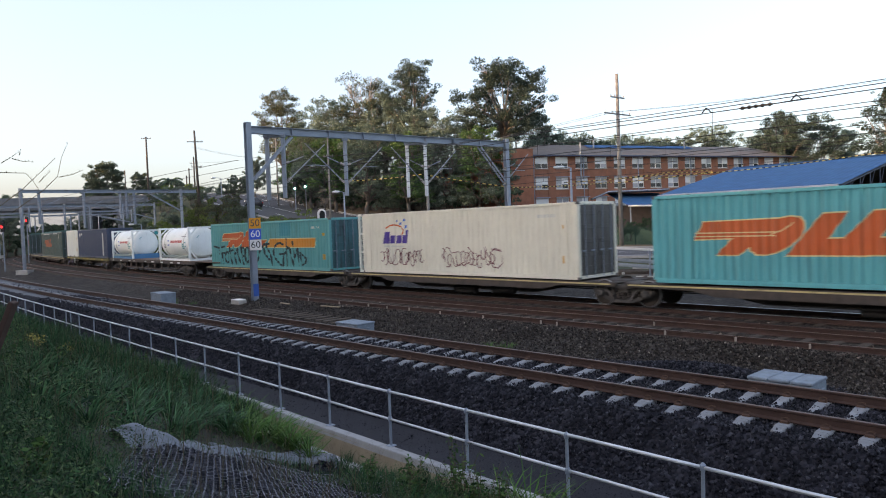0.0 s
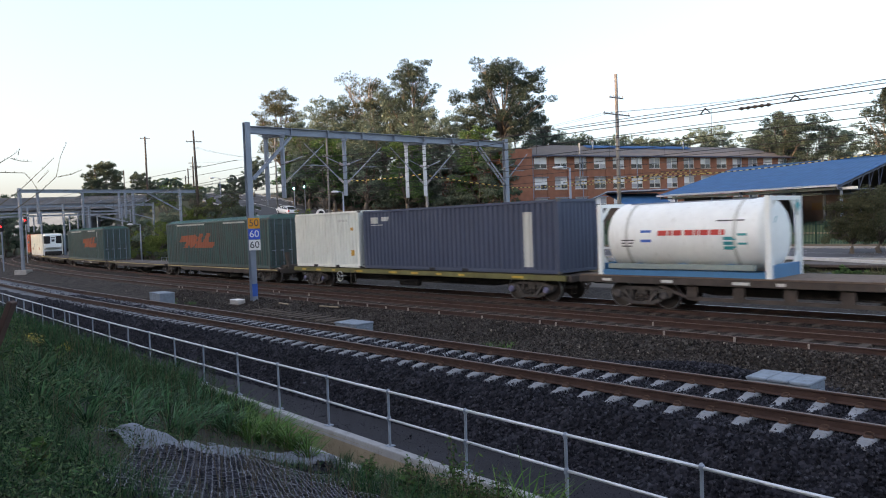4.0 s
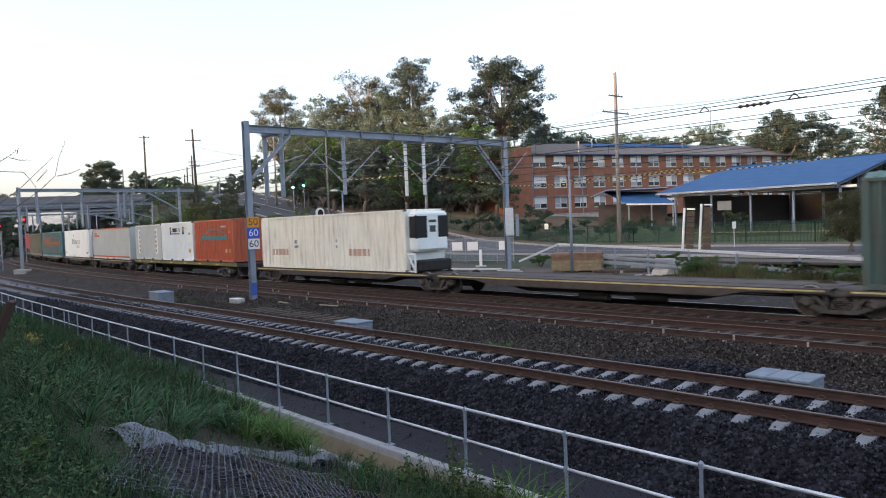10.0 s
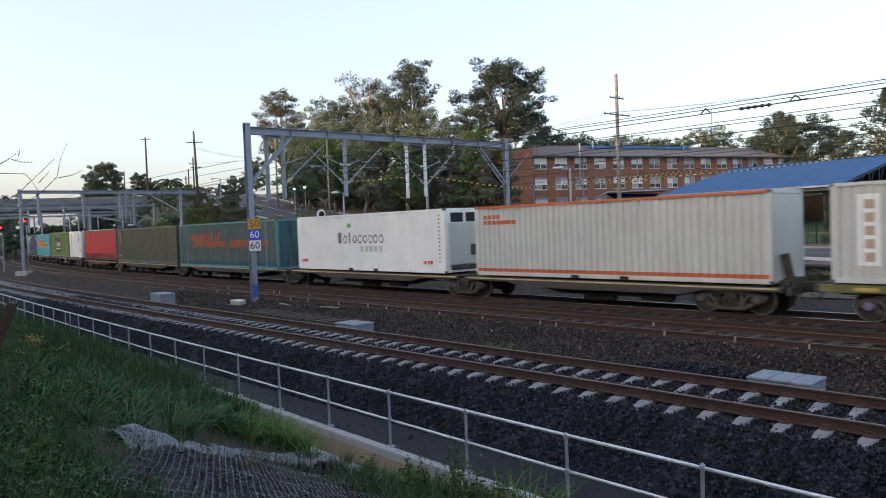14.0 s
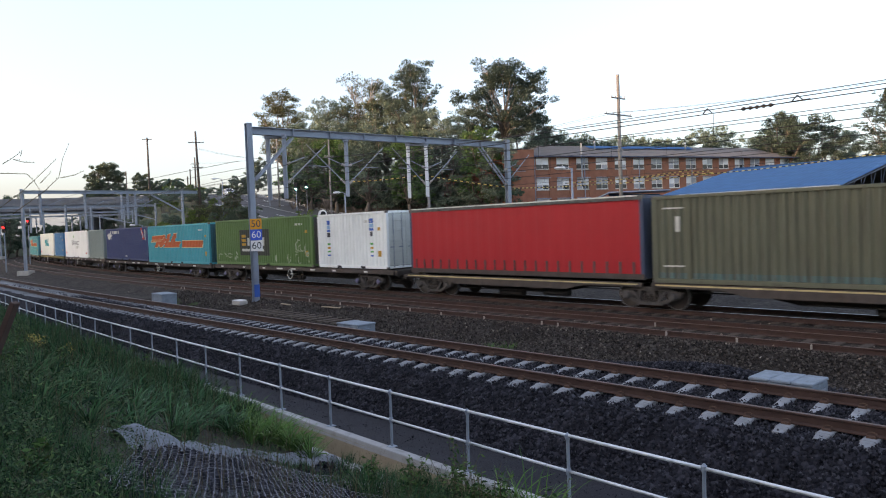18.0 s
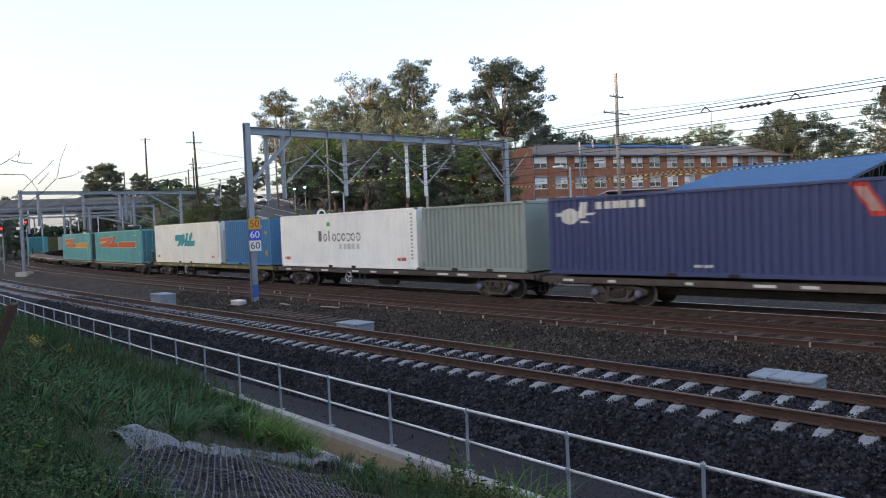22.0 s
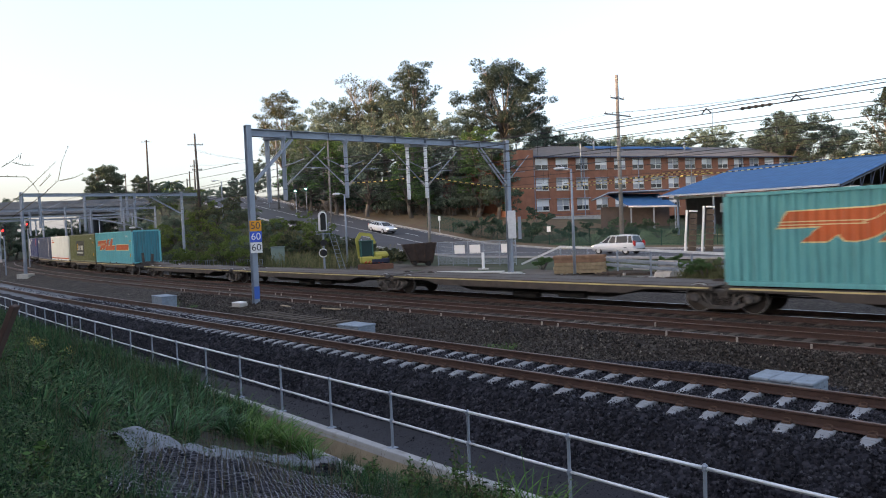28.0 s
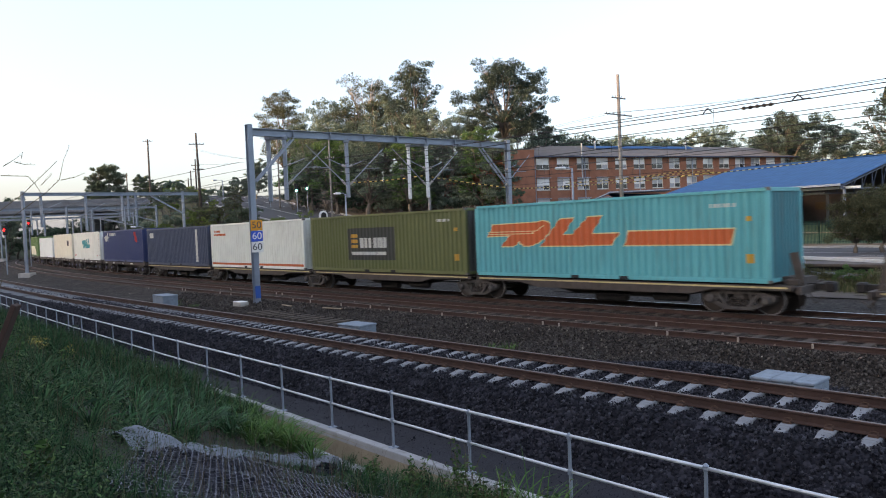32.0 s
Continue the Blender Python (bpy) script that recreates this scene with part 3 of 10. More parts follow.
def stroke(pts, w):
    out = []
    for (ax, az), (bx, bz) in zip(pts, pts[1:]):
        d = math.hypot(bx - ax, bz - az) or 1e-6
        nx, nz = -(bz - az) / d * w / 2, (bx - ax) / d * w / 2
        ex, ez = (bx - ax) / d * w * 0.3, (bz - az) / d * w * 0.3
        out.append([(ax - nx - ex, az - nz - ez), (bx - nx + ex, bz - nz + ez), (bx + nx + ex, bz + nz + ez), (ax + nx - ex, az + nz - ez)])
    return out


def arc(cx, cz, rx, rz, a0, a1, n=7):
    return [(cx + rx * math.cos(radians(a0 + (a1 - a0) * i / n)), cz + rz * math.sin(radians(a0 + (a1 - a0) * i / n))) for i in range(n + 1)]


def bars(x, z, widths, h, gap=0.06, lean=0.0):
    """A row of plain bars where small writing stands."""
    out = []
    for w in widths:
        out.append(slab(x, x + w, z, z + h, lean))
        x += w + gap
    return out


def scribble(x0, x1, z0, z1, seed, w):
    """Loose sprayed loops with no letters in them."""
    rng = random.Random(seed)
    out, x = [], x0
    while x < x1:
        r = (z1 - z0) * rng.uniform(0.22, 0.5)
        cz = rng.uniform(z0 + r, z1 - r)
        a = rng.uniform(0, 360)
        out += stroke(arc(x + r * 0.6, cz, r * rng.uniform(0.4, 0.9), r, a, a + rng.choice((-1, 1)) * rng.uniform(150, 330), 7), w)
        if rng.random() < 0.45:
            out += stroke([(x, rng.uniform(z0, z1)), (x + rng.uniform(0.2, 0.7), rng.uniform(z0, z1))], w)
        x += r * rng.uniform(0.6, 1.1)
    return out


def slanted_logo(x, z, W, h, bar=None, rim_width=0.045):
    """The slanted freight emblem as one silhouette of plain leaning shapes; bar: start and end of the long bar after it."""
    ring = arc(0.395, 0.46, 0.105, 0.46, 0, 345, 15)
    ring = [(px + 0.14 * (pz - 0.46), pz) for px, pz in ring]
    polys = [((0.0, 0.4), (0.36, 0.44), (0.42, 0.88), (0.05, 0.84)), ((0.11, 0.0), (0.22, 0.0), (0.345, 0.46), (0.2, 0.44)), ring,
             ((0.44, 0.0), (0.56, 0.0), (0.69, 0.97), (0.59, 0.96)), ((0.6, 0.0), (0.76, 0.0), (0.89, 1.0), (0.79, 0.99)), ((0.5, 0.0), (0.94, 0.02), (1.0, 0.4), (0.55, 0.38))]
    main = [[(x + px * W, z + pz * h) for px, pz in poly] for poly in polys]
    tailp = [[(bar[0], z), (bar[1] - 0.1, z), (bar[1], z + 0.45 * h), (bar[0] + 0.22, z + 0.45 * h)]] if bar else []
    lines = [slab(x + 0.005 * W, x + 0.4 * W, z + 0.545 * h, z + 0.575 * h, 0.03), slab(x, x + 0.39 * W, z + 0.455 * h, z + 0.485 * h, 0.03)]
    lines += stroke([(x + 0.37 * W, z + 0.5 * h), (x + 0.43 * W, z + 0.62 * h), (x + 0.47 * W, z + 0.78 * h)], 0.035)
    rim = []
    for p in main + tailp:
        mx, mz = sum(q[0] for q in p) / len(p), sum(q[1] for q in p) / len(p)
        rx, rz = max(abs(q[0] - mx) for q in p), max(abs(q[1] - mz) for q in p)
        rim.append([(q[0] + rim_width * (q[0] - mx) / rx, q[1] + rim_width * (q[1] - mz) / rz) for q in p])
    return main, tailp, lines, rim


def tank_container(sigma, length, zdeck, blue_base):
    """A white cylindrical tank in a steel frame."""
    c = thing("tank_container", "white cylindrical tank in a steel frame" + (" with a blue base" if blue_base else " on a wagon"), "tank container", group="freight containers of the train")
    L, H = length, 2.5
    for sx in (-1, 1):
        fr = MB()
        x = sx * (L / 2 - 0.08)
        for y in (-1.14, 1.14):
            fr.box(x - 0.08, x + 0.08, y - 0.08, y + 0.08, 0, H, bev=0.01)
        fr.box(x - 0.06, x + 0.06, -1.1, 1.1, H - 0.13, H)
        for sy in (-1, 1):
            fr.beam((x, sy * 1.1, 0.75), (x, sy * 0.55, 0.1), 0.09, 0.09)
            fr.beam((x, sy * 1.1, H - 0.6), (x, sy * 0.55, H - 0.08), 0.09, 0.09)
        part("end_frame", fr, BRIGHT_WHITE, c, "white steel end frame")
    bs = MB()
    for y in (-1.1, 1.1):
        bs.box(-L / 2 + 0.16, L / 2 - 0.16, y - 0.07, y + 0.07, 0.02, 0.2)
    for sx in (-1, 1):
        bs.box(sx * (L / 2 - 0.08) - 0.07, sx * (L / 2 - 0.08) + 0.07, -1.06, 1.06, 0.02, 0.42 if blue_base else 0.16)
    for x in (-1.6, 0, 1.6):
        bs.box(x - 0.1, x + 0.1, -0.9, 0.9, 0.1, 0.42)
    part("base_frame", bs, MID_BLUE if blue_base else BRIGHT_WHITE, c, "blue painted base frame" if blue_base else "")
    r = 1.16
    prof = [(0, 0.02), (0.006, 0.6), (0.018, 0.9), (0.04, 1.07), (0.07, r)]
    prof = prof + [(0.5, r)] + [(1 - t, rr) for t, rr in reversed(prof)]
    part("tank", MB().lathe((-L / 2 + 0.12, 0, 1.32), (L / 2 - 0.12, 0, 1.32), prof, 36), BRIGHT_WHITE, c, "glossy white insulated tank shell", smooth=True)
    for x in (-1.9, 1.9):
        part("band", MB().lathe((x - 0.06, 0, 1.32), (x + 0.06, 0, 1.32), [(0, r - 0.01), (0.05, r + 0.012), (0.95, r + 0.012), (1, r - 0.01)], 32), GREY_WHITE, c)
    tray = MB().box(-L / 2 + 0.4, L / 2 - 0.5, -1.2, -1.04, 0.24, 0.42, bev=0.02)
    part("side_box", tray, GREY_GREEN, c, "grey lockers low on the side")
    cat = MB().box(-2.2, 2.2, -0.3, 0.3, H - 0.06, H - 0.02)
    part("catwalk", cat, GALV, c)

    def on_shell(polys, m, name, label):
        mb = MB()
        for p in polys:
            vs = []
            for x, z in p:
                a = math.asin(max(-1, min(1, (z - 1.32) / r)))
                vs.append((x, -(r + 0.008) * math.cos(a), 1.32 + (r + 0.008) * math.sin(a)))
            mb.add(vs, [tuple(range(len(vs)))])
        part(name, mb, m, c, label)
    on_shell(bars(-0.7, 1.36, [0.34, 0.12, 0.3, 0.0, 0.3, 0.12, 0.3, 0.3, 0.12], 0.17, 0.05), RED_INK, "lettering", "red lettering shown as bars")
    on_shell([slab(-1.35, -0.95, 1.15, 1.55)], BLUE_INK, "emblem", "square blue emblem")
    on_shell([slab(2.0, 2.3, 1.05, 1.4), slab(1.55, 1.95, 0.9, 1.0), slab(1.55, 1.95, 1.05, 1.15), slab(1.55, 1.95, 1.2, 1.3)], TEAL_INK, "placard", "green hazard placard and data plates")
    on_shell([slab(1.3, 2.2, 1.78, 1.82), slab(-2.1, -1.6, 1.2, 1.24), slab(-2.1, -1.65, 1.1, 1.14), slab(-2.1, -1.7, 1.0, 1.04)], INK, "small_print", "")
    pl = MB()
    d = 0.2
    for y, z in ((-0.35, 1.7), (0.85, 2.2)):
        pl.add([(L / 2 - (0.16 if abs(y) < 0.5 else -0.02), y - d, z), (L / 2 - (0.16 if abs(y) < 0.5 else -0.02), y, z - d), (L / 2 - (0.16 if abs(y) < 0.5 else -0.02), y + d, z), (L / 2 - (0.16 if abs(y) < 0.5 else -0.02), y, z + d)], [(0, 1, 2, 3)])
    part("end_placard", pl, TEAL_INK, c, "green diamond placards")
    ride(c, sigma + L / 2, L * 0.3, zdeck)
    return c


def reefer_unit(c, L, H, dark_top=True):
    """Refrigeration machinery in the end wall."""
    x = L / 2
    part("end_panel", MB().box(x - 0.06, x - 0.015, -1.12, 1.12, 0.12, H - 0.1), BRIGHT_WHITE, c, "white end wall round the cooling unit")
    part("cooling_unit", MB().box(x - 0.02, x + 0.09, -0.98, 0.98, 0.35, H - 0.62, bev=0.04), GREY_WHITE, c, "grey panelled cooling unit")
    g = MB().box(x - 0.02, x + 0.05, -0.85, -0.1, H - 1.05, H - 0.2, bev=0.02).box(x - 0.02, x + 0.05, 0.1, 0.85, H - 1.05, H - 0.2, bev=0.02)
    part("fan_opening", g, BLACK, c, "dark condenser openings")
    part("control_panel", MB().box(x + 0.08, x + 0.11, 0.25, 0.8, 0.75, 1.25, bev=0.01), INK, c)
    part("base_pipes", MB().tube([(x + 0.05, -0.9, 0.2), (x + 0.05, 0.9, 0.2)], 0.05, 8).tube([(x + 0.03, -0.9, 0.3), (x + 0.03, 0.9, 0.3)], 0.03, 8), GRIME, c)


def box_container(sigma, length, H, zdeck, skin, label, end="door", end_mat=None, style="steel", decals=(), roof=None, rail=None, group="freight containers of the train", extra=None, pitch=0.278, top_dirt=None):
    """A freight container: pressed walls, frame, corner castings, roof and doors."""
    c = thing("shipping_container", label, "container", group=group)
    L, yf = length, -1.215
    end_mat = end_mat or skin
    rail = rail or skin
    zb, zt = 0.16, H - 0.11
    if style == "flat":
        prof = [(-L / 2 + 0.02, 0.012), (L / 2 - 0.02, 0.012)]
    elif style == "curtain":
        prof = corrugation(L, 0.62, 0.014, 0.1)
    elif style == "panel":
        prof = corrugation(L, 0.46, 0.05, 0.1)
    elif style == "reefer":
        prof = corrugation(L, 0.3, 0.03, 0.12)
    else:
        prof = corrugation(L, pitch, 0.085 if roof else 0.066)
    for name, sy in (("side_wall", 1), ("side_wall", -1)):
        mb = MB()
        vs = [(x, sy * (yf + d), z) for x, d in prof for z in (zb, zt)]
        mb.add(vs, [(2 * i, 2 * i + 2, 2 * i + 3, 2 * i + 1) for i in range(len(prof) - 1)])
        part(name, mb, skin, c)
    part("floor", MB().box(-L / 2 + 0.05, L / 2 - 0.05, -1.17, 1.17, 0.1, 0.15), GRIME, c)
    post = MB().box(-0.075, 0.075, -0.075, 0.075, 0.1, H - 0.1, bev=0.012).mesh("corner_post", rail)
    er = MB().box(-0.05, 0.05, -1.1, 1.1, -0.06, 0.06, bev=0.01).mesh("end_rail", rail)
    for sx in (-1, 1):
        for sy in (-1, 1):
            part("corner_post", post, None, c).location = (sx * (L / 2 - 0.075), sy * 1.145, 0)
        for z in (H - 0.07, 0.09):
            part("end_rail", er, None, c).location = (sx * (L / 2 - 0.05), 0, z)
    for sy in (-1, 1):
        part("top_rail", MB().box(-L / 2 + 0.1, L / 2 - 0.1, sy * 1.2 - 0.03, sy * 1.2 + 0.03, H - 0.12, H - 0.02, bev=0.008), rail, c)
        lo = MB().box(-L / 2 + 0.1, L / 2 - 0.1, sy * 1.2 - 0.03, sy * 1.2 + 0.03, 0.015, 0.17, bev=0.008)
        part("bottom_rail", lo, rail, c)
    if L < 13 and style in ("steel", "reefer"):
        for x in (-1.04, 1.04):
            part("fork_pocket", MB().box(x - 0.18, x + 0.18, -1.236, -1.2, 0.02, 0.135), BLACK, c, "dark forklift pocket")
    cm = MB().box(-0.089, 0.089, -0.082, 0.082, 0, 0.118, bev=0.012).mesh("corner_casting", CASTING)
    xs = [L / 2 - 0.089] if L < 13 else [L / 2 - 0.089, 12.19 / 2 - 0.089]
    for x in xs:
        for sx in (-1, 1):
            for sy in (-1, 1):
                for z in (0.0, H - 0.118):
                    part("corner_casting", cm, None, c).location = (sx * x, sy * 1.142, z)
                if x < L / 2 - 0.5:
                    part("lifting_post", MB().box(sx * x - 0.07, sx * x + 0.07, sy * 1.19 - 0.037, sy * 1.19 + 0.035, 0.11, H - 0.11), rail, c)
    rf = MB()
    if roof == "peaked":
        nn = max(8, int(L / 1.22))
        pr = [(-1.2, H - 0.02), (-0.75, H + 0.16), (0.75, H + 0.16), (1.2, H - 0.02)]
        for i in range(nn):
            xa, xb = -L / 2 + 0.05 + i * (L - 0.1) / nn, -L / 2 + 0.05 + (i + 1) * (L - 0.1) / nn - 0.02
            vs = [(x, y, z) for x in (xa, xb) for y, z in pr]
            rf = MB().add(vs, [(0, 4, 5, 1), (1, 5, 6, 2), (2, 6, 7, 3), (0, 1, 2, 3), (7, 6, 5, 4)])
            rf.box(xb - 0.02, xb + 0.04, -0.75, 0.75, H + 0.14, H + 0.185)
            rf.beam((xb + 0.01, -1.2, H - 0.0), (xb + 0.01, -0.75, H + 0.175), 0.05, 0.03)
            for q in range(1, 4):
                xr = xa + (xb - xa) * q / 4
                rf.box(xr - 0.03, xr + 0.03, -0.76, 0.76, H + 0.15, H + 0.178)
                rf.beam((xr, -1.19, H + 0.0), (xr, -0.755, H + 0.168), 0.06, 0.028)
            part("roof_panel", rf, top_dirt or skin, c)
    else:
        rp = corrugation(L, 0.3, 0.02, 0.2)
        vs = [(x, y, H - 0.015 - d) for x, d in rp for y in (-1.17, 1.17)]
        rf.add(vs, [(2 * i, 2 * i + 2, 2 * i + 3, 2 * i + 1) for i in range(len(rp) - 1)])
        part("roof", rf, top_dirt or skin, c)
    # closed end behind, pressed wall
    for sx, kind in ((-1, "plain"), (1, end)):
        x = sx * (L / 2 - 0.03)
        if kind == "plain" or kind == "flat":
            ep = corrugation(2.3, 0.25 if kind == "plain" else 0.8, 0.04 if kind == "plain" else 0.008, 0.08)
            mb = MB()
            vs = [(x - sx * d, y, z) for y, d in ep for z in (0.15, H - 0.12)]
            mb.add(vs, [(2 * i, 2 * i + 2, 2 * i + 3, 2 * i + 1) for i in range(len(ep) - 1)])
            part("end_wall", mb, end_mat, c)
        elif kind == "door":
            for sy in (-1, 1):
                dr = MB()
                dr.box(x - 0.03, x + 0.005, min(0.01 * sy, 1.08 * sy), max(0.01 * sy, 1.08 * sy), 0.17, H - 0.14, bev=0.01)
                for z in np.linspace(0.4, H - 0.45, 5):
                    dr.box(x + 0.0, x + 0.028, sy * 0.55 - 0.44, sy * 0.55 + 0.44, z - 0.06, z + 0.1, bev=0.012)
                d = part("door", dr, end_mat, c, "ribbed steel door leaf")
                for y in (0.28, 0.82):
                    part("locking_bar", MB().tube([(x + 0.05, sy * y, 0.1), (x + 0.05, sy * y, H - 0.1)], 0.018, 8).box(x + 0.03, x + 0.07, sy * y - 0.2, sy * y + 0.03, 1.05, 1.1), GALV, d)
        elif kind == "reefer":
            reefer_unit(c, L, H)
    for name, polys, m, lab in decals:
        each = [[p] for p in polys] if name in ("emblem", "outline", "lettering", "panel", "rainbow_band", "label_block") else [polys]
        for i, group_of in enumerate(each):
            part(name, decal(group_of, prof, yf, {"outline": 0.002 + 0.0006 * i, "panel": 0.003, "emblem_stripe": 0.014, "graffiti": 0.014}.get(name, 0.007 + 0.0008 * i)), m, c, lab)
    if extra:
        extra(c, L, H)
    ride(c, sigma + L / 2, L * 0.3, zdeck)
    return c


def freight_emblem(x, z, main, edge=None, span=None, bar=None, W=6.1, h=1.03):
    m, t, ln, rim = slanted_logo(x, z, W, h, span)
    out = []
    if edge:
        out.append(("outline", rim, edge, "pale outline of the emblem"))
    out += [("emblem", m, main, "slanted freight emblem as plain shapes")]
    if edge:
        out.append(("emblem_stripe", ln, edge, "thin pale stripes across the emblem"))
    if t:
        out.append(("long_bar", t, bar or main, "long slanted bar after the emblem"))
    return out


def data_plates(L, H, m=GOLD_INK):
    return [("safety_label", [slab(L / 2 - 0.75, L / 2 - 0.52, 0.62, 0.9)], m, "small yellow safety label"), ("safety_label", [slab(L / 2 - 0.72, L / 2 - 0.58, 1.9, 2.05)], m, "small yellow safety label"),
            ("number_marks", bars(L / 2 - 1.9, H - 0.55, [0.1] * 6, 0.12, 0.05), PALE_INK, "container marks shown as bars")]


U = 1.03
DK = 1.08


def build_containers():
    a = 14.63
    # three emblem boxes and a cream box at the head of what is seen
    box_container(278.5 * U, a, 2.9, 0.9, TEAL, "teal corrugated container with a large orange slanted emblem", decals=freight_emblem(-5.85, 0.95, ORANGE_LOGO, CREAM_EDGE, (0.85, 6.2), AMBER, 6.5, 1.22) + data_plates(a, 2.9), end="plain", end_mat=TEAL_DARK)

    def ladder(c, L, H):
        mb = MB()
        for y in (-1.14, 1.14):
            mb.box(-L / 2 - 0.34, -L / 2 - 0.24, y - 0.06, y + 0.06, 0.05, H - 0.02)
        for z in (0.06, 1.0, 1.9, H - 0.06):
            mb.box(-L / 2 - 0.34, -L / 2 + 0.02, -1.2, -1.1, z - 0.05, z + 0.05)
            mb.box(-L / 2 - 0.34, -L / 2 + 0.02, 1.1, 1.2, z - 0.05, z + 0.05)
        for z in np.arange(0.3, H, 0.32):
            mb.box(-L / 2 - 0.32, -L / 2 - 0.26, -1.1, -0.75, z - 0.015, z + 0.015)
        part("ladder_frame", mb, OFFWHITE, c, "pale steel frame with ladder at the end")
    L = 13.2
    tag_a, tag_b = scribble(-5.2, -2.2, 0.35, 1.2, 3, 0.04), scribble(-0.9, 2.6, 0.35, 1.25, 4, 0.04)
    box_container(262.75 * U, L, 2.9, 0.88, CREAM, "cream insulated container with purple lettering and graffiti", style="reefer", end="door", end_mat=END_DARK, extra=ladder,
                  decals=[("lettering", [slab(-4.95, -4.5, 1.42, 1.98, 0.12), slab(-4.42, -4.06, 1.42, 1.8, 0.08), slab(-3.98, -3.6, 1.42, 1.8, 0.08), slab(-3.52, -3.16, 1.42, 1.8, 0.08), slab(-3.24, -3.1, 1.8, 2.04, 0.05)], PURPLE, "purple lettering shown as slanted blocks"),
                          ("swoosh", stroke(arc(-4.1, 2.0, 0.7, 0.3, 150, -50), 0.07), ORANGE_LOGO, "orange swoosh over the lettering"),
                          ("small_print", bars(-4.9, 1.26, [0.5, 0.4, 0.5], 0.06), PALE_INK, ""), ("blue_squares", [slab(-3.7, -3.55, 2.3, 2.42, 0.05), slab(-3.95, -3.82, 2.42, 2.52, 0.05), slab(-3.35, -3.15, 2.12, 2.26, 0.05), slab(-3.42, -3.28, 2.45, 2.56, 0.05)], BLUE_INK, "small blue squares above the lettering"), ("graffiti", tag_a, SPRAY_RED, "thin dark red graffiti scrawl"), ("graffiti", tag_b, SPRAY_RED, "thin dark red graffiti scrawl")] + data_plates(L, 2.9))
    tag_a, tag_b = [], []
    for line in ([(-6.9, 1.35), (-6.2, 1.25), (-5.25, 1.35)], [(-6.2, 1.25), (-5.7, 0.78), (-5.6, 0.15)], [(-6.15, 0.86), (-5.4, 0.92)], arc(-5.0, 0.64, 0.27, 0.38, 80, 450, 8), [(-4.75, 1.0), (-4.1, 1.12)], [(-4.6, 1.3), (-4.5, 0.7), (-4.25, 0.12)],
                 [(-3.95, 1.2), (-3.9, 0.7), (-3.7, 0.16)], [(-3.88, 0.8), (-3.5, 1.2), (-3.4, 0.5)], [(-3.45, 1.2), (-3.28, 0.55), (-3.15, 0.3)], [(-3.0, 1.3), (-2.85, 0.7), (-2.68, 0.1)], arc(-2.75, 1.0, 0.32, 0.28, 130, -110, 7), arc(-2.2, 0.82, 0.27, 0.48, 70, 400, 8)):
        tag_a += stroke(line, 0.125)
    for line in ([(-1.95, 1.3), (-1.75, 0.78), (-1.5, 0.3)], [(-1.9, 0.85), (-1.55, 1.25), (-0.85, 1.15)], [(-0.95, 0.2), (-0.5, 1.05), (-0.05, 1.45), (0.7, 1.5)], [(-0.05, 1.45), (0.1, 0.9), (0.65, 0.55)], [(0.25, 1.45), (0.85, 0.82), (1.0, 0.15)],
                 arc(1.95, 0.98, 0.75, 0.55, 60, 235, 8) + [(2.25, 0.12)], [(1.85, 0.88), (2.4, 0.9)], [(2.25, 0.12), (2.35, 0.75), (2.9, 1.3)], [(2.75, 1.8), (2.76, 0.2)], [(3.05, 1.25), (3.5, 0.15)], [(3.4, 1.6), (3.62, 0.8), (3.45, 0.3)], [(3.6, 0.7), (3.95, 1.2), (4.05, 0.2)]):
        tag_b += stroke(line, 0.125)
    tag_b += stroke([(4.2, 0.85), (4.35, 0.25), (4.75, 0.4), (4.85, 0.65), (4.2, 0.98)], 0.1)
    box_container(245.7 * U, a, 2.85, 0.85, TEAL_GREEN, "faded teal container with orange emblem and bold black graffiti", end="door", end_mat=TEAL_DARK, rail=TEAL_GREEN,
                  decals=freight_emblem(-5.7, 1.3, ORANGE_LOGO, CREAM_EDGE, (0.5, 5.9), AMBER) + [("graffiti", tag_a, SPRAY, "bold black graffiti tag"), ("graffiti", tag_b, SPRAY, "bold black graffiti tag"), ("panel", [slab(2.0, 3.15, 1.95, 2.72)], paint("blue_patch_paint", (0.05, 0.28, 0.32), 0.2, (0.04, 0.14, 0.16)), "repainted patch")] + data_plates(a, 2.85))
    tank_container(235.95 * U, 6.06, 1.12, False)
    tank_container(223.5 * U, 6.06, 1.12, True)
    box_container(210.0 * U, 12.19, 2.85, DK, SLATE, "slate blue corrugated container with a white door strip", end="plain", end_mat=SLATE,
                  decals=[("white_strip", [slab(4.35, 4.75, 0.25, 2.4)], PALE_INK, "tall white label strip"), ("emblem", [slab(-5.5, -4.9, 2.2, 2.5), slab(-4.7, -4.2, 2.3, 2.5, 0.1)], PALE_INK, "pale emblem"), ("small_print", bars(-5.5, 2.1, [0.5, 0.4], 0.04), PALE_INK, "")])
    box_container(203.75 * U, 6.06, 2.9, DK, OFFWHITE, "white corrugated short container with yellow safety label", end="door", end_mat=GREY_WHITE, decals=data_plates(6.06, 2.9))
    # long, dirty green boxes with a ridged roof
    b = 16.15
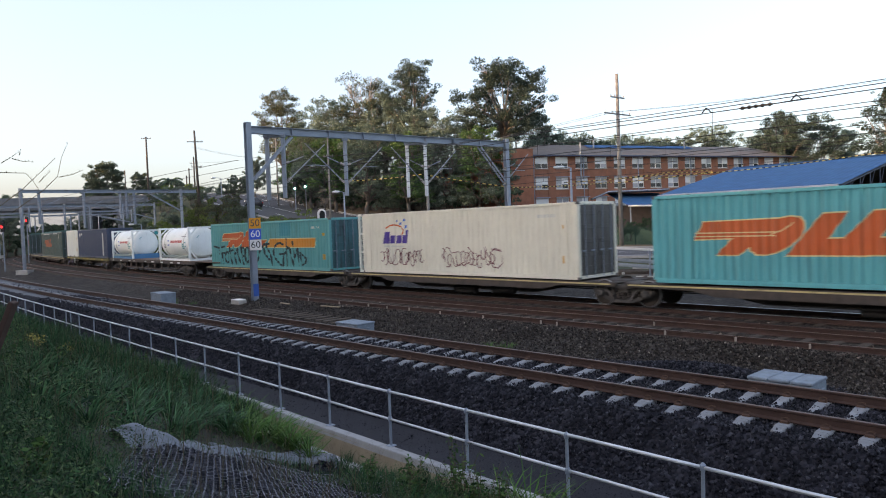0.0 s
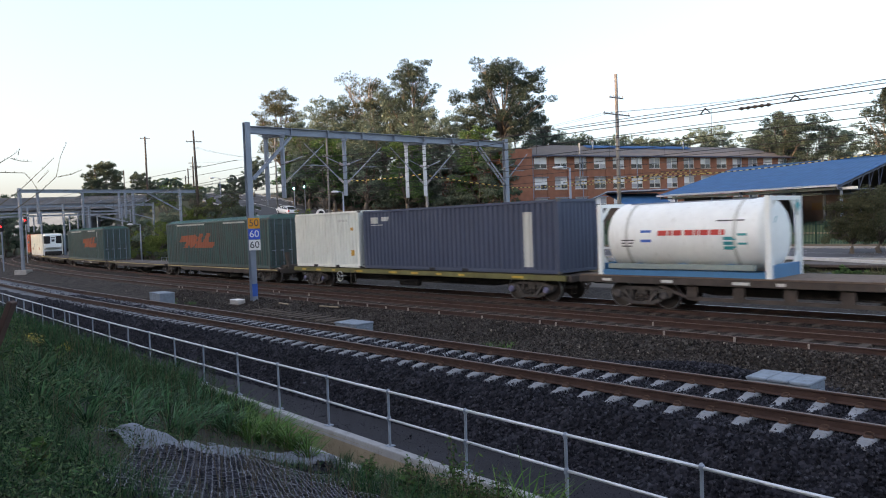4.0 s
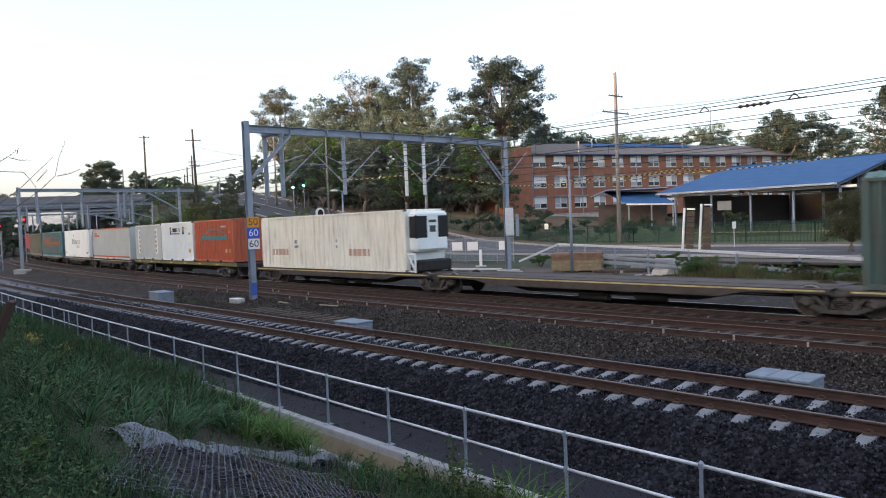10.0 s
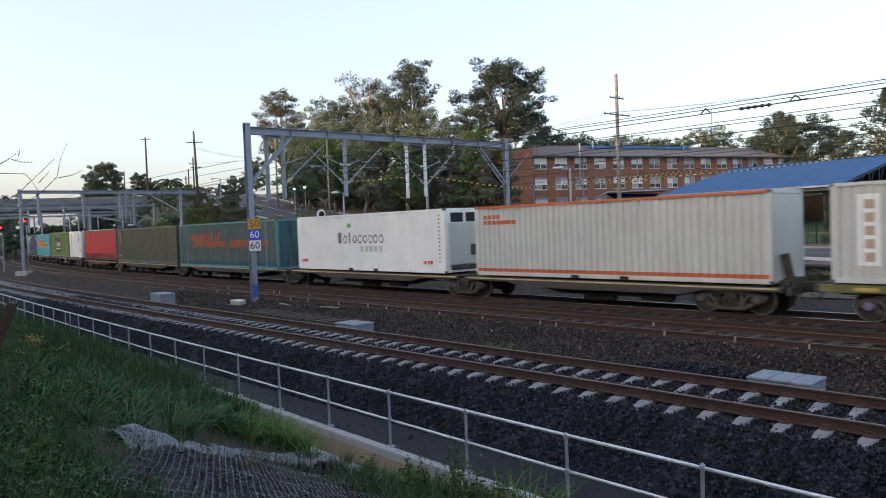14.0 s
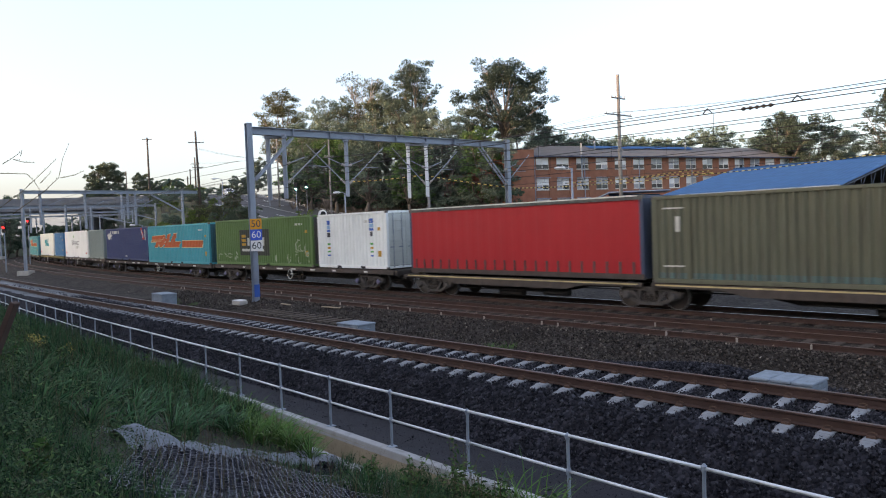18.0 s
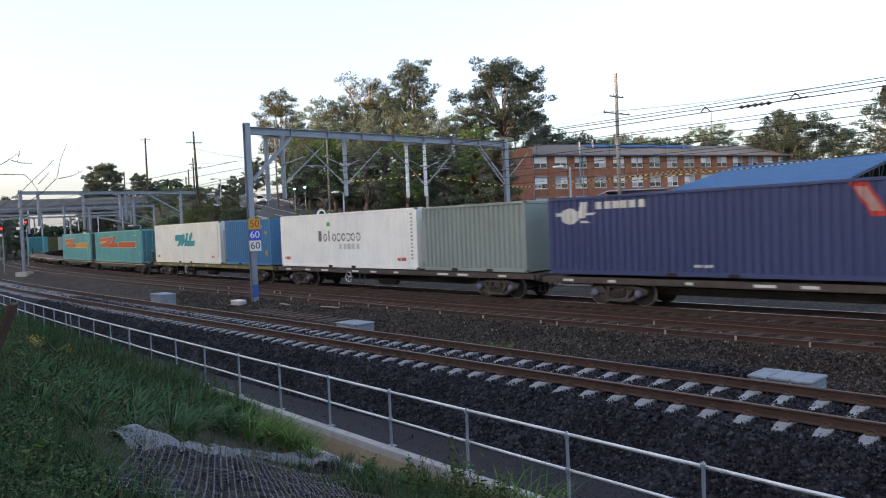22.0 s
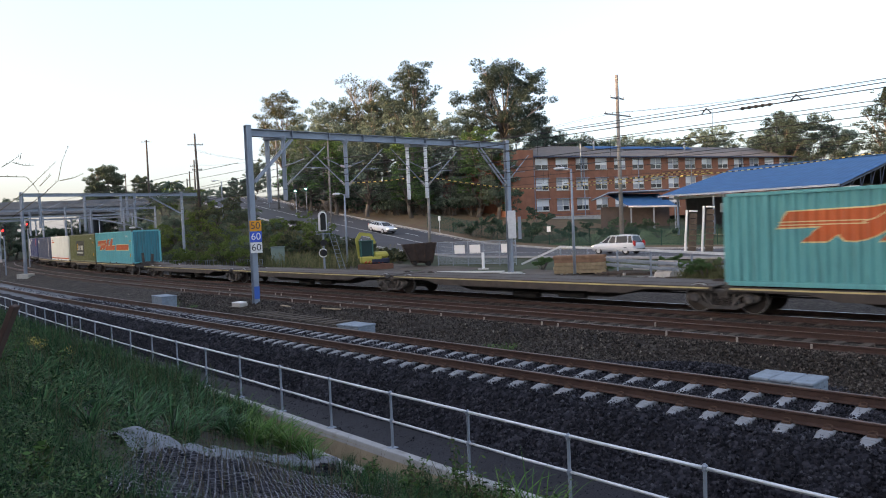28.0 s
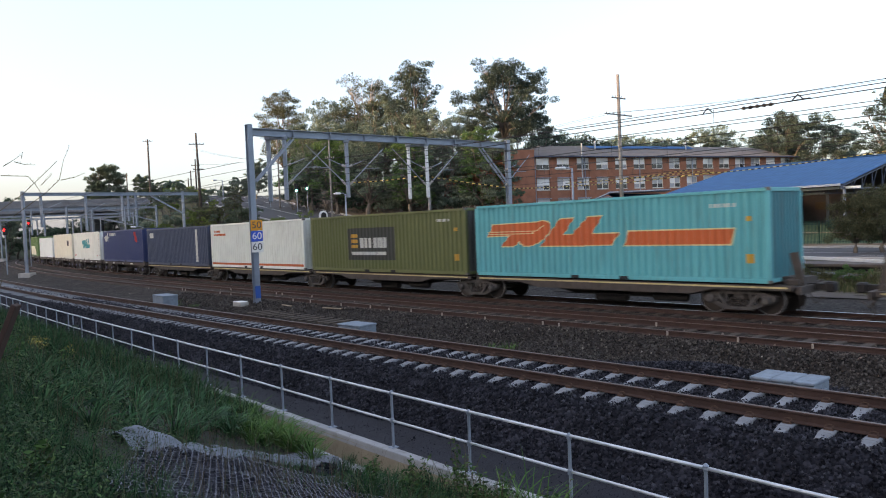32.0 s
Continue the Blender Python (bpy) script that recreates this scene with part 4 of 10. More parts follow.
    for sg, ex in ((185.1, -5.6), (152.4, -0.65)):
        box_container(sg * U, b, 3.05, 0.86, GREEN_DARK, "long grimy dark green container with ridged roof and faded orange emblem", end="door", end_mat=paint("dirty_green_end", (0.04, 0.075, 0.07), 0.7, (0.05, 0.042, 0.036)), roof="peaked", top_dirt=GREEN_ROOF,
                      decals=freight_emblem(ex, 1.24, ORANGE_FADED) + [("roof_edge_stripe", [slab(-6.2, -1.2, 2.82, 2.92), slab(1.8, 5.0, 2.82, 2.92)], PALE_INK, "pale worn strip under the eave"), ("number_marks", bars(5.6, 2.25, [0.12], 0.5), PALE_INK, "")], pitch=0.3)

    def cooler(c, L, H):
        x = L / 2
        part("nose_body", MB().box(x - 0.05, x + 0.55, -1.02, 1.02, 0.95, H - 0.12, bev=0.12), BRIGHT_WHITE, c, "white cooling unit body")
        part("nose_window", MB().box(x + 0.02, x + 0.57, -1.03, -0.3, 1.55, H - 0.3, bev=0.06).box(x + 0.02, x + 0.57, 0.3, 1.03, 1.55, H - 0.3, bev=0.06), BLACK, c, "dark grille panels")
        part("nose_emblem", MB().box(x + 0.55, x + 0.575, -0.22, 0.22, 2.3, 2.42).box(x + 0.55, x + 0.575, -0.18, 0.18, 1.85, 2.15), INK, c, "dark emblem")
        part("fuel_tank", MB().box(x - 0.02, x + 0.75, -1.0, 1.0, 0.05, 0.55, bev=0.06), GRIME_DARK, c, "dark fuel tank under the unit")
        mb = MB()
        for p0, p1 in (((x, -1.1, 0.05), (x + 0.5, -1.1, 0.05)), ((x, -1.1, 0.85), (x + 0.5, -1.1, 0.85)), ((x + 0.5, -1.1, 0.0), (x + 0.5, -1.1, 0.9)), ((x, -1.1, 0.85), (x + 0.5, -1.1, 0.05))):
            mb.beam(p0, p1, 0.07, 0.07)
        part("nose_frame", mb, BRIGHT_WHITE, c, "white braced guard frame")
    L = 13.6
    box_container(120.65 * U, L, 2.95, 0.88, DIRTY_WHITE, "stained white insulated container with an end cooling unit", style="panel", end="flat", end_mat=BRIGHT_WHITE, extra=cooler,
                  decals=[("faded_writing", bars(-5.6, 0.75, [0.3, 0.25, 0.3, 0.3, 0.25], 0.35, 0.1) + bars(2.2, 0.75, [0.3, 0.25, 0.3, 0.3, 0.25], 0.35, 0.1), paint("ghost_writing", (0.55, 0.36, 0.26), 0.3), "faded reddish writing shown as bars"), ("dark_marks", [slab(-3.1, -2.85, 1.4, 1.6), slab(-3.1, -2.75, 1.15, 1.3), slab(1.0, 1.2, 1.45, 1.6), slab(1.0, 1.2, 1.15, 1.3)], GREY_GREEN, "")])
    # three short boxes on one wagon
    box_container(111.05 * U, 6.06, 2.85, DK, ORANGE, "orange-red corrugated short container with a teal emblem", end="plain",
                  decals=[("sketch", stroke([(-1.5, 1.85), (-0.6, 2.15), (0.5, 2.2), (1.3, 2.0), (1.8, 1.8)], 0.07) + [slab(-2.1 + 0.42 * k, -1.74 + 0.42 * k, 1.46 + 0.03 * (k % 3), 1.72 + 0.05 * (k % 2), 0.08) for k in range(10)], TEAL_INK, "teal arched emblem over a row of plain blocks"), ("patch", arc_poly(1.9, 0.75, 0.12)[0:1], PALE_INK, "")] + data_plates(6.06, 2.85))
    rainbow = [("banner_text", bars(-0.75, 2.12, [0.2] * 6, 0.28, 0.05) + bars(-0.9, 1.95, [0.3, 0.25, 0.35, 0.3, 0.2], 0.08), INK, "dark banner lettering shown as bars")]
    for i, m in enumerate((RED_INK, GOLD_INK, GREEN_INK, BLUE_INK, PURPLE)):
        rainbow.append(("rainbow_band", [slab(-1.35, -0.95, 2.38 - i * 0.11, 2.49 - i * 0.11), slab(1.05, 1.45, 2.38 - i * 0.11, 2.49 - i * 0.11)], m, "band of a rainbow emblem"))
    box_container(104.75 * U, 6.06, 2.85, DK, BRIGHT_WHITE, "white corrugated short container with rainbow banner", end="plain", decals=rainbow + data_plates(6.06, 2.85), end_mat=GREY_WHITE)
    tall = []
    for x in (-2.35, 1.6):
        tall.append(slab(x, x + 0.55, 0.5, 2.45))
    letters = [slab(x + 0.16, x + 0.4, 2.05 - i * 0.36, 2.3 - i * 0.36) for x in (-2.35, 1.6) for i in range(5)]
    box_container(98.7 * U, 6.06, 2.8, DK, GREY_WHITE, "grey-white short container with tall white banners", end="plain", decals=[("panel", tall, BRIGHT_WHITE, "tall white banner"), ("lettering", letters, paint("faint_lettering", (0.5, 0.36, 0.26), 0.1), "upright lettering shown as blocks")])
    box_container(85.3 * U, 12.19, 2.85, 0.97, GREY_WHITE, "pale grey long container with an orange bottom rail", end="flat", end_mat=GREY_WHITE, rail=GREY_WHITE, extra=lambda c, L, H: part("top_trim", MB().box(-L / 2 + 0.1, L / 2 - 0.1, -1.236, -1.232, H - 0.11, H - 0.02), ORANGE_LOGO, c, "worn orange top rail"),
                  decals=[("lettering", bars(-5.6, 2.3, [0.22, 0.2, 0.1, 0.2], 0.16, 0.05) + bars(-5.6, 2.08, [0.2] * 7, 0.16, 0.05), ORANGE_LOGO, "orange lettering shown as bars"), ("orange_sill", [slab(-6.0, 6.0, 0.17, 0.3)], ORANGE_LOGO, "orange stripe along the sill"), ("small_print", bars(-5.6, 1.95, [0.7, 0.6], 0.04), PALE_INK, "")])

    def vegetables(x, z, k):
        marks = [("letter_mark", stroke(arc(x + (i * 0.43 + 0.17) * k, z + 0.2 * k, 0.15 * k, 0.19 * k, 20, 360, 8), 0.065 * k), GREY_INK, "grey lettering shown as plain rings") for i in (1, 3, 4, 5, 6, 7, 8)]
        marks += [("letter_mark", [slab(x + u * k, x + (u + w) * k, z, z + 0.56 * k)], GREY_INK, "grey lettering shown as a plain bar") for u, w in ((0.0, 0.3), (0.95, 0.07))]
        return marks + [
                ("second_line", bars(x + 1.9 * k, z - 0.42 * k, [0.26 * k] * 5, 0.28 * k, 0.12 * k), GREY_WHITE, "pale second line shown as bars"), ("leaf", [arc(x + 0.95 * k, z + 0.9 * k, 0.2 * k, 0.12 * k, 0, 300, 6)], GREEN_INK, "small green leaf emblem"),
                ("red_marks", bars(-5.7, 0.4, [0.1, 0.1, 0.16, 0.14], 0.16, 0.04) + bars(4.6, 0.4, [0.1, 0.1, 0.16, 0.14], 0.16, 0.04), RED_INK, "small red size marks shown as bars"),
                ("edge_notches", [slab(5.68, 5.76, 0.5 + i * 0.17, 0.57 + i * 0.17) for i in range(13)], SPRAY_RED, "row of dark notches at the end post")]
    for sg in (71.65, -36.0):
        box_container(sg * U, 12.19, 2.88, 0.97 if sg > 0 else DK, BRIGHT_WHITE, "white refrigerated container with dark lettering and a green leaf", style="reefer", end="reefer", decals=vegetables(-2.1, 1.39, 1.0))
    box_container(55.2 * U, a, 3.0, 0.84, TEAL_WORN, "worn grey-teal container with a broad orange band", end="plain", end_mat=TEAL_DARK, rail=TEAL_RAIL,
                  decals=[*freight_emblem(-5.6, 1.35, ORANGE_FADED, None, (0.75, 6.4)), ("teal_sill", [slab(-7.1, 7.1, 0.17, 0.42)], TEAL_DARK, "darker painted sill")])
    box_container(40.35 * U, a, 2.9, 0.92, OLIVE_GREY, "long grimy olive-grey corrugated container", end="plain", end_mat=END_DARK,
                  decals=[("pale_marks", [slab(-6.5, -6.3, 1.7, 2.2), slab(-6.9, -6.2, 2.45, 2.5), slab(-6.9, -6.2, 0.55, 0.6)], PALE_INK, "pale patched marks"), ("teal_sill", [slab(-7.1, 7.1, 0.17, 0.36)], TEAL_WORN, "")])

    def curtain(c, L, H):
        bk = MB()
        for i in range(22):
            x = -L / 2 + 0.4 + i * (L - 0.8) / 21
            bk.box(x - 0.03, x + 0.03, -1.25, -1.22, 0.16, 0.62)
        part("strap", bk, END_DARK, c, "row of curtain straps and buckles")
        part("curtain_rail", MB().box(-L / 2, L / 2, -1.25, -1.2, H - 0.16, H - 0.04), END_DARK, c, "dark top rail of the curtain")
        part("side_raves", MB().box(-L / 2, L / 2, -1.25, -1.2, 0.02, 0.2), GRIME, c)
        part("white_strip", MB().box(-L / 2 + 0.2, L / 2 - 0.2, -1.254, -1.2, H - 0.05, H - 0.0), PALE_INK, c)
    box_container(28.2 * U, 12.19, 2.9, 1.0, RED, "red curtain-sided container with buckled straps", style="curtain", end="flat", end_mat=SLATE, rail=SLATE, extra=curtain)
    lab = []
    for x in (-2.2, 1.6):
        lab.append(("label_block", [slab(x, x + 0.3, 2.28, 2.5), slab(x, x + 0.3, 1.9, 2.02), slab(x + 0.03, x + 0.27, 0.62, 0.7)], BLUE_INK, "blue upright label"))
        lab.append(("label_dark", [slab(x + 0.03, x + 0.27, 1.62, 1.86)], INK, "dark picture on the label"))
        lab.append(("label_sky", [slab(x, x + 0.3, 2.05, 2.25)], paint("pale_blue_vinyl", (0.3, 0.5, 0.7), 0.05), "pale blue label panel"))
        lab.append(("label_stripe", [slab(x + 0.02, x + 0.28, 1.0, 1.1)], GOLD_INK, "yellow lettering shown as a block"))
        lab.append(("label_green", [slab(x + 0.02, x + 0.28, 1.2, 1.3), slab(x + 0.02, x + 0.28, 0.82, 0.9)], GREEN_INK, "green lettering shown as blocks"))
    box_container(20.6 * U, 6.06, 2.85, DK, BRIGHT_WHITE, "white short container with blue and yellow upright labels", end="door", end_mat=GREY_WHITE, decals=lab + data_plates(6.06, 2.85))

    def panelled(x0, x1, sg, skin, label, scrawl=True):
        pan = [("panel", [slab(x0, x1, 0.6, 2.2)], DARK_PANEL, "dark grey painted panel"), ("emblem", [slab(x0 + 0.3, x0 + 0.85, 1.72, 1.9), slab(x0 + 0.3, x0 + 0.85, 1.45, 1.63), slab(x0 + 0.3, x0 + 0.85, 1.2, 1.36)], GOLD_INK, "gold striped emblem"),
               ("lettering", bars(x0 + 1.05, 1.2, [0.3, 0.24, 0.26, 0.1, 0.24, 0.1, 0.2, 0.22], 0.5, 0.06), PALE_INK, "pale lettering shown as bars"), ("small_print", bars(x0 + 0.3, 0.85, [0.9, 0.5, 0.4, 0.7], 0.16, 0.1), PALE_INK, "")]
        if scrawl:
            sc = []
            rng = random.Random(4)
            for k in range(26):
                x, z = rng.uniform(-6, 5.8), rng.uniform(0.3, 1.2)
                if x0 - 0.2 < x < x1:
                    continue
                sc += stroke(arc(x, z, rng.uniform(0.1, 0.3), rng.uniform(0.15, 0.4), rng.uniform(0, 180), rng.uniform(200, 400), 5), 0.05)
            pan.append(("graffiti", sc, SPRAY_PALE, "pale graffiti scribbles"))
        box_container(sg * U, 12.19, 2.88, DK if scrawl else 0.97, skin, label, end="plain", end_mat=END_DARK, decals=pan + data_plates(12.19, 2.88))
    panelled(-2.6, 1.25, 8.2, GRASS_GREEN, "green container with a dark lettered panel and graffiti")
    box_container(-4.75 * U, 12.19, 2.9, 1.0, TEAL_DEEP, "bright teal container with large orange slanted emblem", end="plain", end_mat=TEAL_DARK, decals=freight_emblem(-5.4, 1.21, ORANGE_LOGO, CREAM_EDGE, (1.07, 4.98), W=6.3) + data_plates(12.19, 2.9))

    def horse(x, z):
        shape = [arc(x + 0.55, z + 0.28, 0.42, 0.3, 0, 330, 11), slab(x + 0.85, x + 1.2, z + 0.2, z + 0.62, 0.12), slab(x + 1.0, x + 1.32, z + 0.6, z + 0.78, 0.05), slab(x - 0.05, x + 0.3, z + 0.3, z + 0.42, -0.1), slab(x + 1.2, x + 1.62, z + 0.3, z + 0.39, 0.1), slab(x + 1.1, x + 1.45, z + 0.02, z + 0.11, -0.15)]
        return [("emblem", shape, PALE_INK, "white running-animal emblem as plain shapes"), ("lettering", bars(x + 1.7, z + 0.5, [0.26] * 6, 0.26, 0.08), PALE_INK, "white lettering shown as bars")]
    box_container(-16.75 * U, 12.19, 2.85, DK, NAVY, "navy blue corrugated container with a white emblem", end="plain", decals=horse(-5.65, 1.85) + [("red_frame", [slab(4.85, 5.3, 1.78, 2.73, -0.55)], RED_INK, "red slanted label"), ("red_fill", [slab(4.86, 5.14, 1.92, 2.6, -0.42)], PALE_INK, ""), ("number_marks", bars(5.45, 1.7, [0.07, 0.07], 0.9), PALE_INK, ""), ("small_print", bars(-0.3, 0.32, [0.3, 0.3], 0.09), PALE_INK, "")])
    box_container(-23.75 * U, 6.06, 2.85, DK, GREY_GREEN, "grey-green corrugated short container", end="flat", end_mat=GREY_GREEN)
    box_container(-43.1 * U, 6.06, 2.85, DK, MID_BLUE, "blue corrugated short container", end="plain", end_mat=MID_BLUE, decals=data_plates(6.06, 2.85))

    def teal_word(x, z, k):
        return [("emblem", slanted_logo(x, z, 3.85, k)[0], TEAL_INK, "teal slanted emblem as plain shapes"),
                ("red_marks", bars(-5.7, 0.4, [0.1, 0.1, 0.16, 0.14], 0.16, 0.04) + bars(4.6, 0.4, [0.1, 0.1, 0.16], 0.16, 0.04), RED_INK, ""), ("edge_notches", [slab(5.68, 5.76, 0.5 + i * 0.17, 0.57 + i * 0.17) for i in range(13)], SPRAY_RED, "")]
    box_container(-55.7 * U, 12.19, 2.88, DK, OFFWHITE, "white refrigerated container with teal slanted emblem", style="reefer", end="reefer", decals=teal_word(-1.94, 1.22, 0.98))
    for sg in (-73.2, -89.5):
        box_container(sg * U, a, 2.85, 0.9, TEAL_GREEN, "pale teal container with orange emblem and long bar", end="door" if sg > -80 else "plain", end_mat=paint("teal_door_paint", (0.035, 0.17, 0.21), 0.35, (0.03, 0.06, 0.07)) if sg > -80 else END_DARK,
                      decals=freight_emblem(-5.7, 1.34, ORANGE_LOGO, CREAM_EDGE, (0.55, 5.86), ORANGE_LOGO if sg > -80 else AMBER) + data_plates(a, 2.85))
    box_container(-152.9 * U, 12.19, 2.9, 0.98, TEAL, "bright teal container with orange emblem, rusting at the corner", end="plain", end_mat=paint("rust_streaked_teal_end", (0.03, 0.2, 0.24), 0.45, (0.09, 0.045, 0.03)), decals=freight_emblem(-5.4, 1.21, ORANGE_LOGO, CREAM_EDGE, (1.07, 4.98), W=6.3) + data_plates(12.19, 2.9))
    panelled(-2.6, 1.25, -165.3, OLIVE_GREEN, "olive container with a dark lettered panel", False)
    box_container(-177.9 * U, 12.19, 2.88, 0.97, OFFWHITE, "white long container with an orange sill", end="plain", decals=[("lettering", bars(-5.6, 2.3, [0.22, 0.2, 0.1, 0.2], 0.14, 0.05) + bars(-5.6, 2.08, [0.2] * 7, 0.14, 0.05), ORANGE_LOGO, "orange lettering shown as bars"), ("orange_sill", [slab(-6.0, 6.0, 0.17, 0.3)], ORANGE_LOGO, "")])
    box_container(-190.3 * U, 12.19, 2.85, 0.97, SLATE, "slate blue container with a tall white strip", end="plain", decals=[("white_strip", [slab(3.9, 4.35, 0.3, 2.6)], PALE_INK, "tall white label strip"), ("emblem", [slab(-5.5, -4.7, 2.1, 2.5)], PALE_INK, "")])
    box_container(-203.3 * U, 12.19, 2.85, DK, NAVY, "navy blue container with white emblem and red label", end="plain", decals=horse(-5.65, 1.85) + [("red_frame", [slab(4.1, 4.65, 1.7, 2.6, -0.5)], RED_INK, "")])
    box_container(-216.6 * U, 12.19, 2.88, DK, OFFWHITE, "white refrigerated container with teal emblem", style="reefer", end="reefer", decals=teal_word(-1.94, 1.22, 0.98))
    box_container(-229.6 * U, 12.19, 2.88, DK, CREAM, "cream insulated container with a small dark emblem", style="reefer", end="flat", decals=[("emblem", [slab(3.0, 4.2, 1.5, 2.1)], INK, "")])
    box_container(-243.0 * U, 12.19, 2.6, DK, BRIGHT_WHITE, "plain white corrugated container on a wagon", end="flat")
    box_container(-257.0 * U, 12.19, 2.88, DK, GRASS_GREEN, "green container with a cream lower corner", end="plain", decals=[("panel", [slab(-5.9, 3.0, 0.2, 1.5, -2.0)], CREAM, "")])


def arc_poly(x, z, r):
    return [arc(x, z, r, r, 0, 315, 7)]


# wagons -------------------------------------------------------------


PALE_YELLOW = mat("chalky_yellow_paint", (0.52, 0.42, 0.2), 0.8, var=0.3, scale=2, dirt=0.5, dirtcol=(0.16, 0.12, 0.08))


def bogie_meshes():
    fr = MB()
    for sy in (-1, 1):
        y = sy * 0.98
        fr.beam((-1.16, y, 0.52), (-0.6, y, 0.66), 0.16, 0.17).beam((0.6, y, 0.66), (1.16, y, 0.52), 0.16, 0.17)
        fr.beam((-0.66, y, 0.7), (0.66, y, 0.7), 0.16, 0.13)
        fr.beam((-1.0, y, 0.45), (-0.44, y, 0.22), 0.14, 0.13).beam((1.0, y, 0.45), (0.44, y, 0.22), 0.14, 0.13)
        fr.beam((-0.48, y, 0.2), (0.48, y, 0.2), 0.18, 0.1)
        fr.box(-0.44, -0.34, y - 0.07, y + 0.07, 0.24, 0.66).box(0.34, 0.44, y - 0.07, y + 0.07, 0.24, 0.66)
        fr.box(-1.1, -0.66, y - 0.07, y + 0.07, 0.36, 0.6, bev=0.05).box(0.66, 1.1, y - 0.07, y + 0.07, 0.36, 0.6, bev=0.05)
        for sx in (-1, 1):
            fr.beam((sx * 0.62, y - 0.1, 0.62), (sx * 0.32, y - 0.1, 0.24), 0.06, 0.09)
    fr.box(-0.2, 0.2, -1.0, 1.0, 0.45, 0.7, bev=0.03)
    fr.box(-0.35, 0.35, -0.5, 0.5, 0.6, 0.82, bev=0.03)
    ax = MB().lathe((0, -0.08, 0), (0, 0.08, 0), [(0, 0.08), (0.2, 0.12), (0.5, 0.15), (1, 0.15)], 14)
    sp = MB().lathe((0, 0, 0.24), (0, 0, 0.52), [(0, 0.085)] + [(t, 0.095 if i % 2 else 0.06) for i, t in enumerate(np.linspace(0.08, 0.92, 9))] + [(1, 0.085)], 8)
    wh = MB()
    tr = MB()
    wh.tube([(0, -0.75, 0.46), (0, 0.75, 0.46)], 0.08, 8)
    for sy in (-1, 1):
        wh.lathe((0, sy * 0.68, 0.46), (0, sy * 0.83, 0.46), [(0, 0.49), (0.18, 0.49), (0.25, 0.46), (0.6, 0.455), (0.8, 0.43), (0.82, 0.36), (0.7, 0.3), (0.72, 0.17), (0.95, 0.15), (1, 0.09)], 18)
    tr.lathe((0, -0.043, 0.46), (0, 0.043, 0.46), [(0, 0.45), (0.02, 0.462), (0.98, 0.46), (1, 0.45)], 24)
    return (fr.mesh("bogie_frame", BOGIE_STEEL), ax.mesh("axle_box", BOGIE_STEEL), sp.mesh("spring", GRIME), wh.mesh("wheelset", WHEEL_MAT), tr.mesh("wheel_tread", TREAD))


BOGIE = bogie_meshes()


CAP_PAINT = mat("lavender_cap_paint", (0.16, 0.15, 0.24), 0.7, var=0.25, scale=8)
CAP = MB().lathe((0, -0.13, 0), (0, -0.07, 0), [(0, 0.02), (0.1, 0.1), (1, 0.13)], 14).mesh("axle_cap", CAP_PAINT)


def bogie(wagon, x, purple=False):
    b = part("bogie", BOGIE[0], None, wagon, "cast steel bogie frame, grey with dust and grime")
    b.location.x = x
    for sy in (-1, 1):
        for sx in (-0.88, 0.88):
            a = part("axle_box", BOGIE[1], None, b)
            a.location, a.rotation_euler.z = (sx, sy * 1.1, 0.46), 0 if sy < 0 else math.pi
            if purple and sy < 0:
                part("axle_cap", CAP, None, b, "lavender painted axle cap").location = (sx, -1.1, 0.46)
        for x in (-0.2, 0.0, 0.2):
            part("spring", BOGIE[2], None, b).location = (x, sy * 0.98, 0)
    for sx in (-0.88, 0.88):
        w = part("wheelset", BOGIE[3], None, b, "steel wheel pair")
        w.location.x = sx
        for sy in (-1, 1):
            part("wheel_tread", BOGIE[4], None, b, "bright worn wheel rim").location = (sx, sy * 0.757, 0)


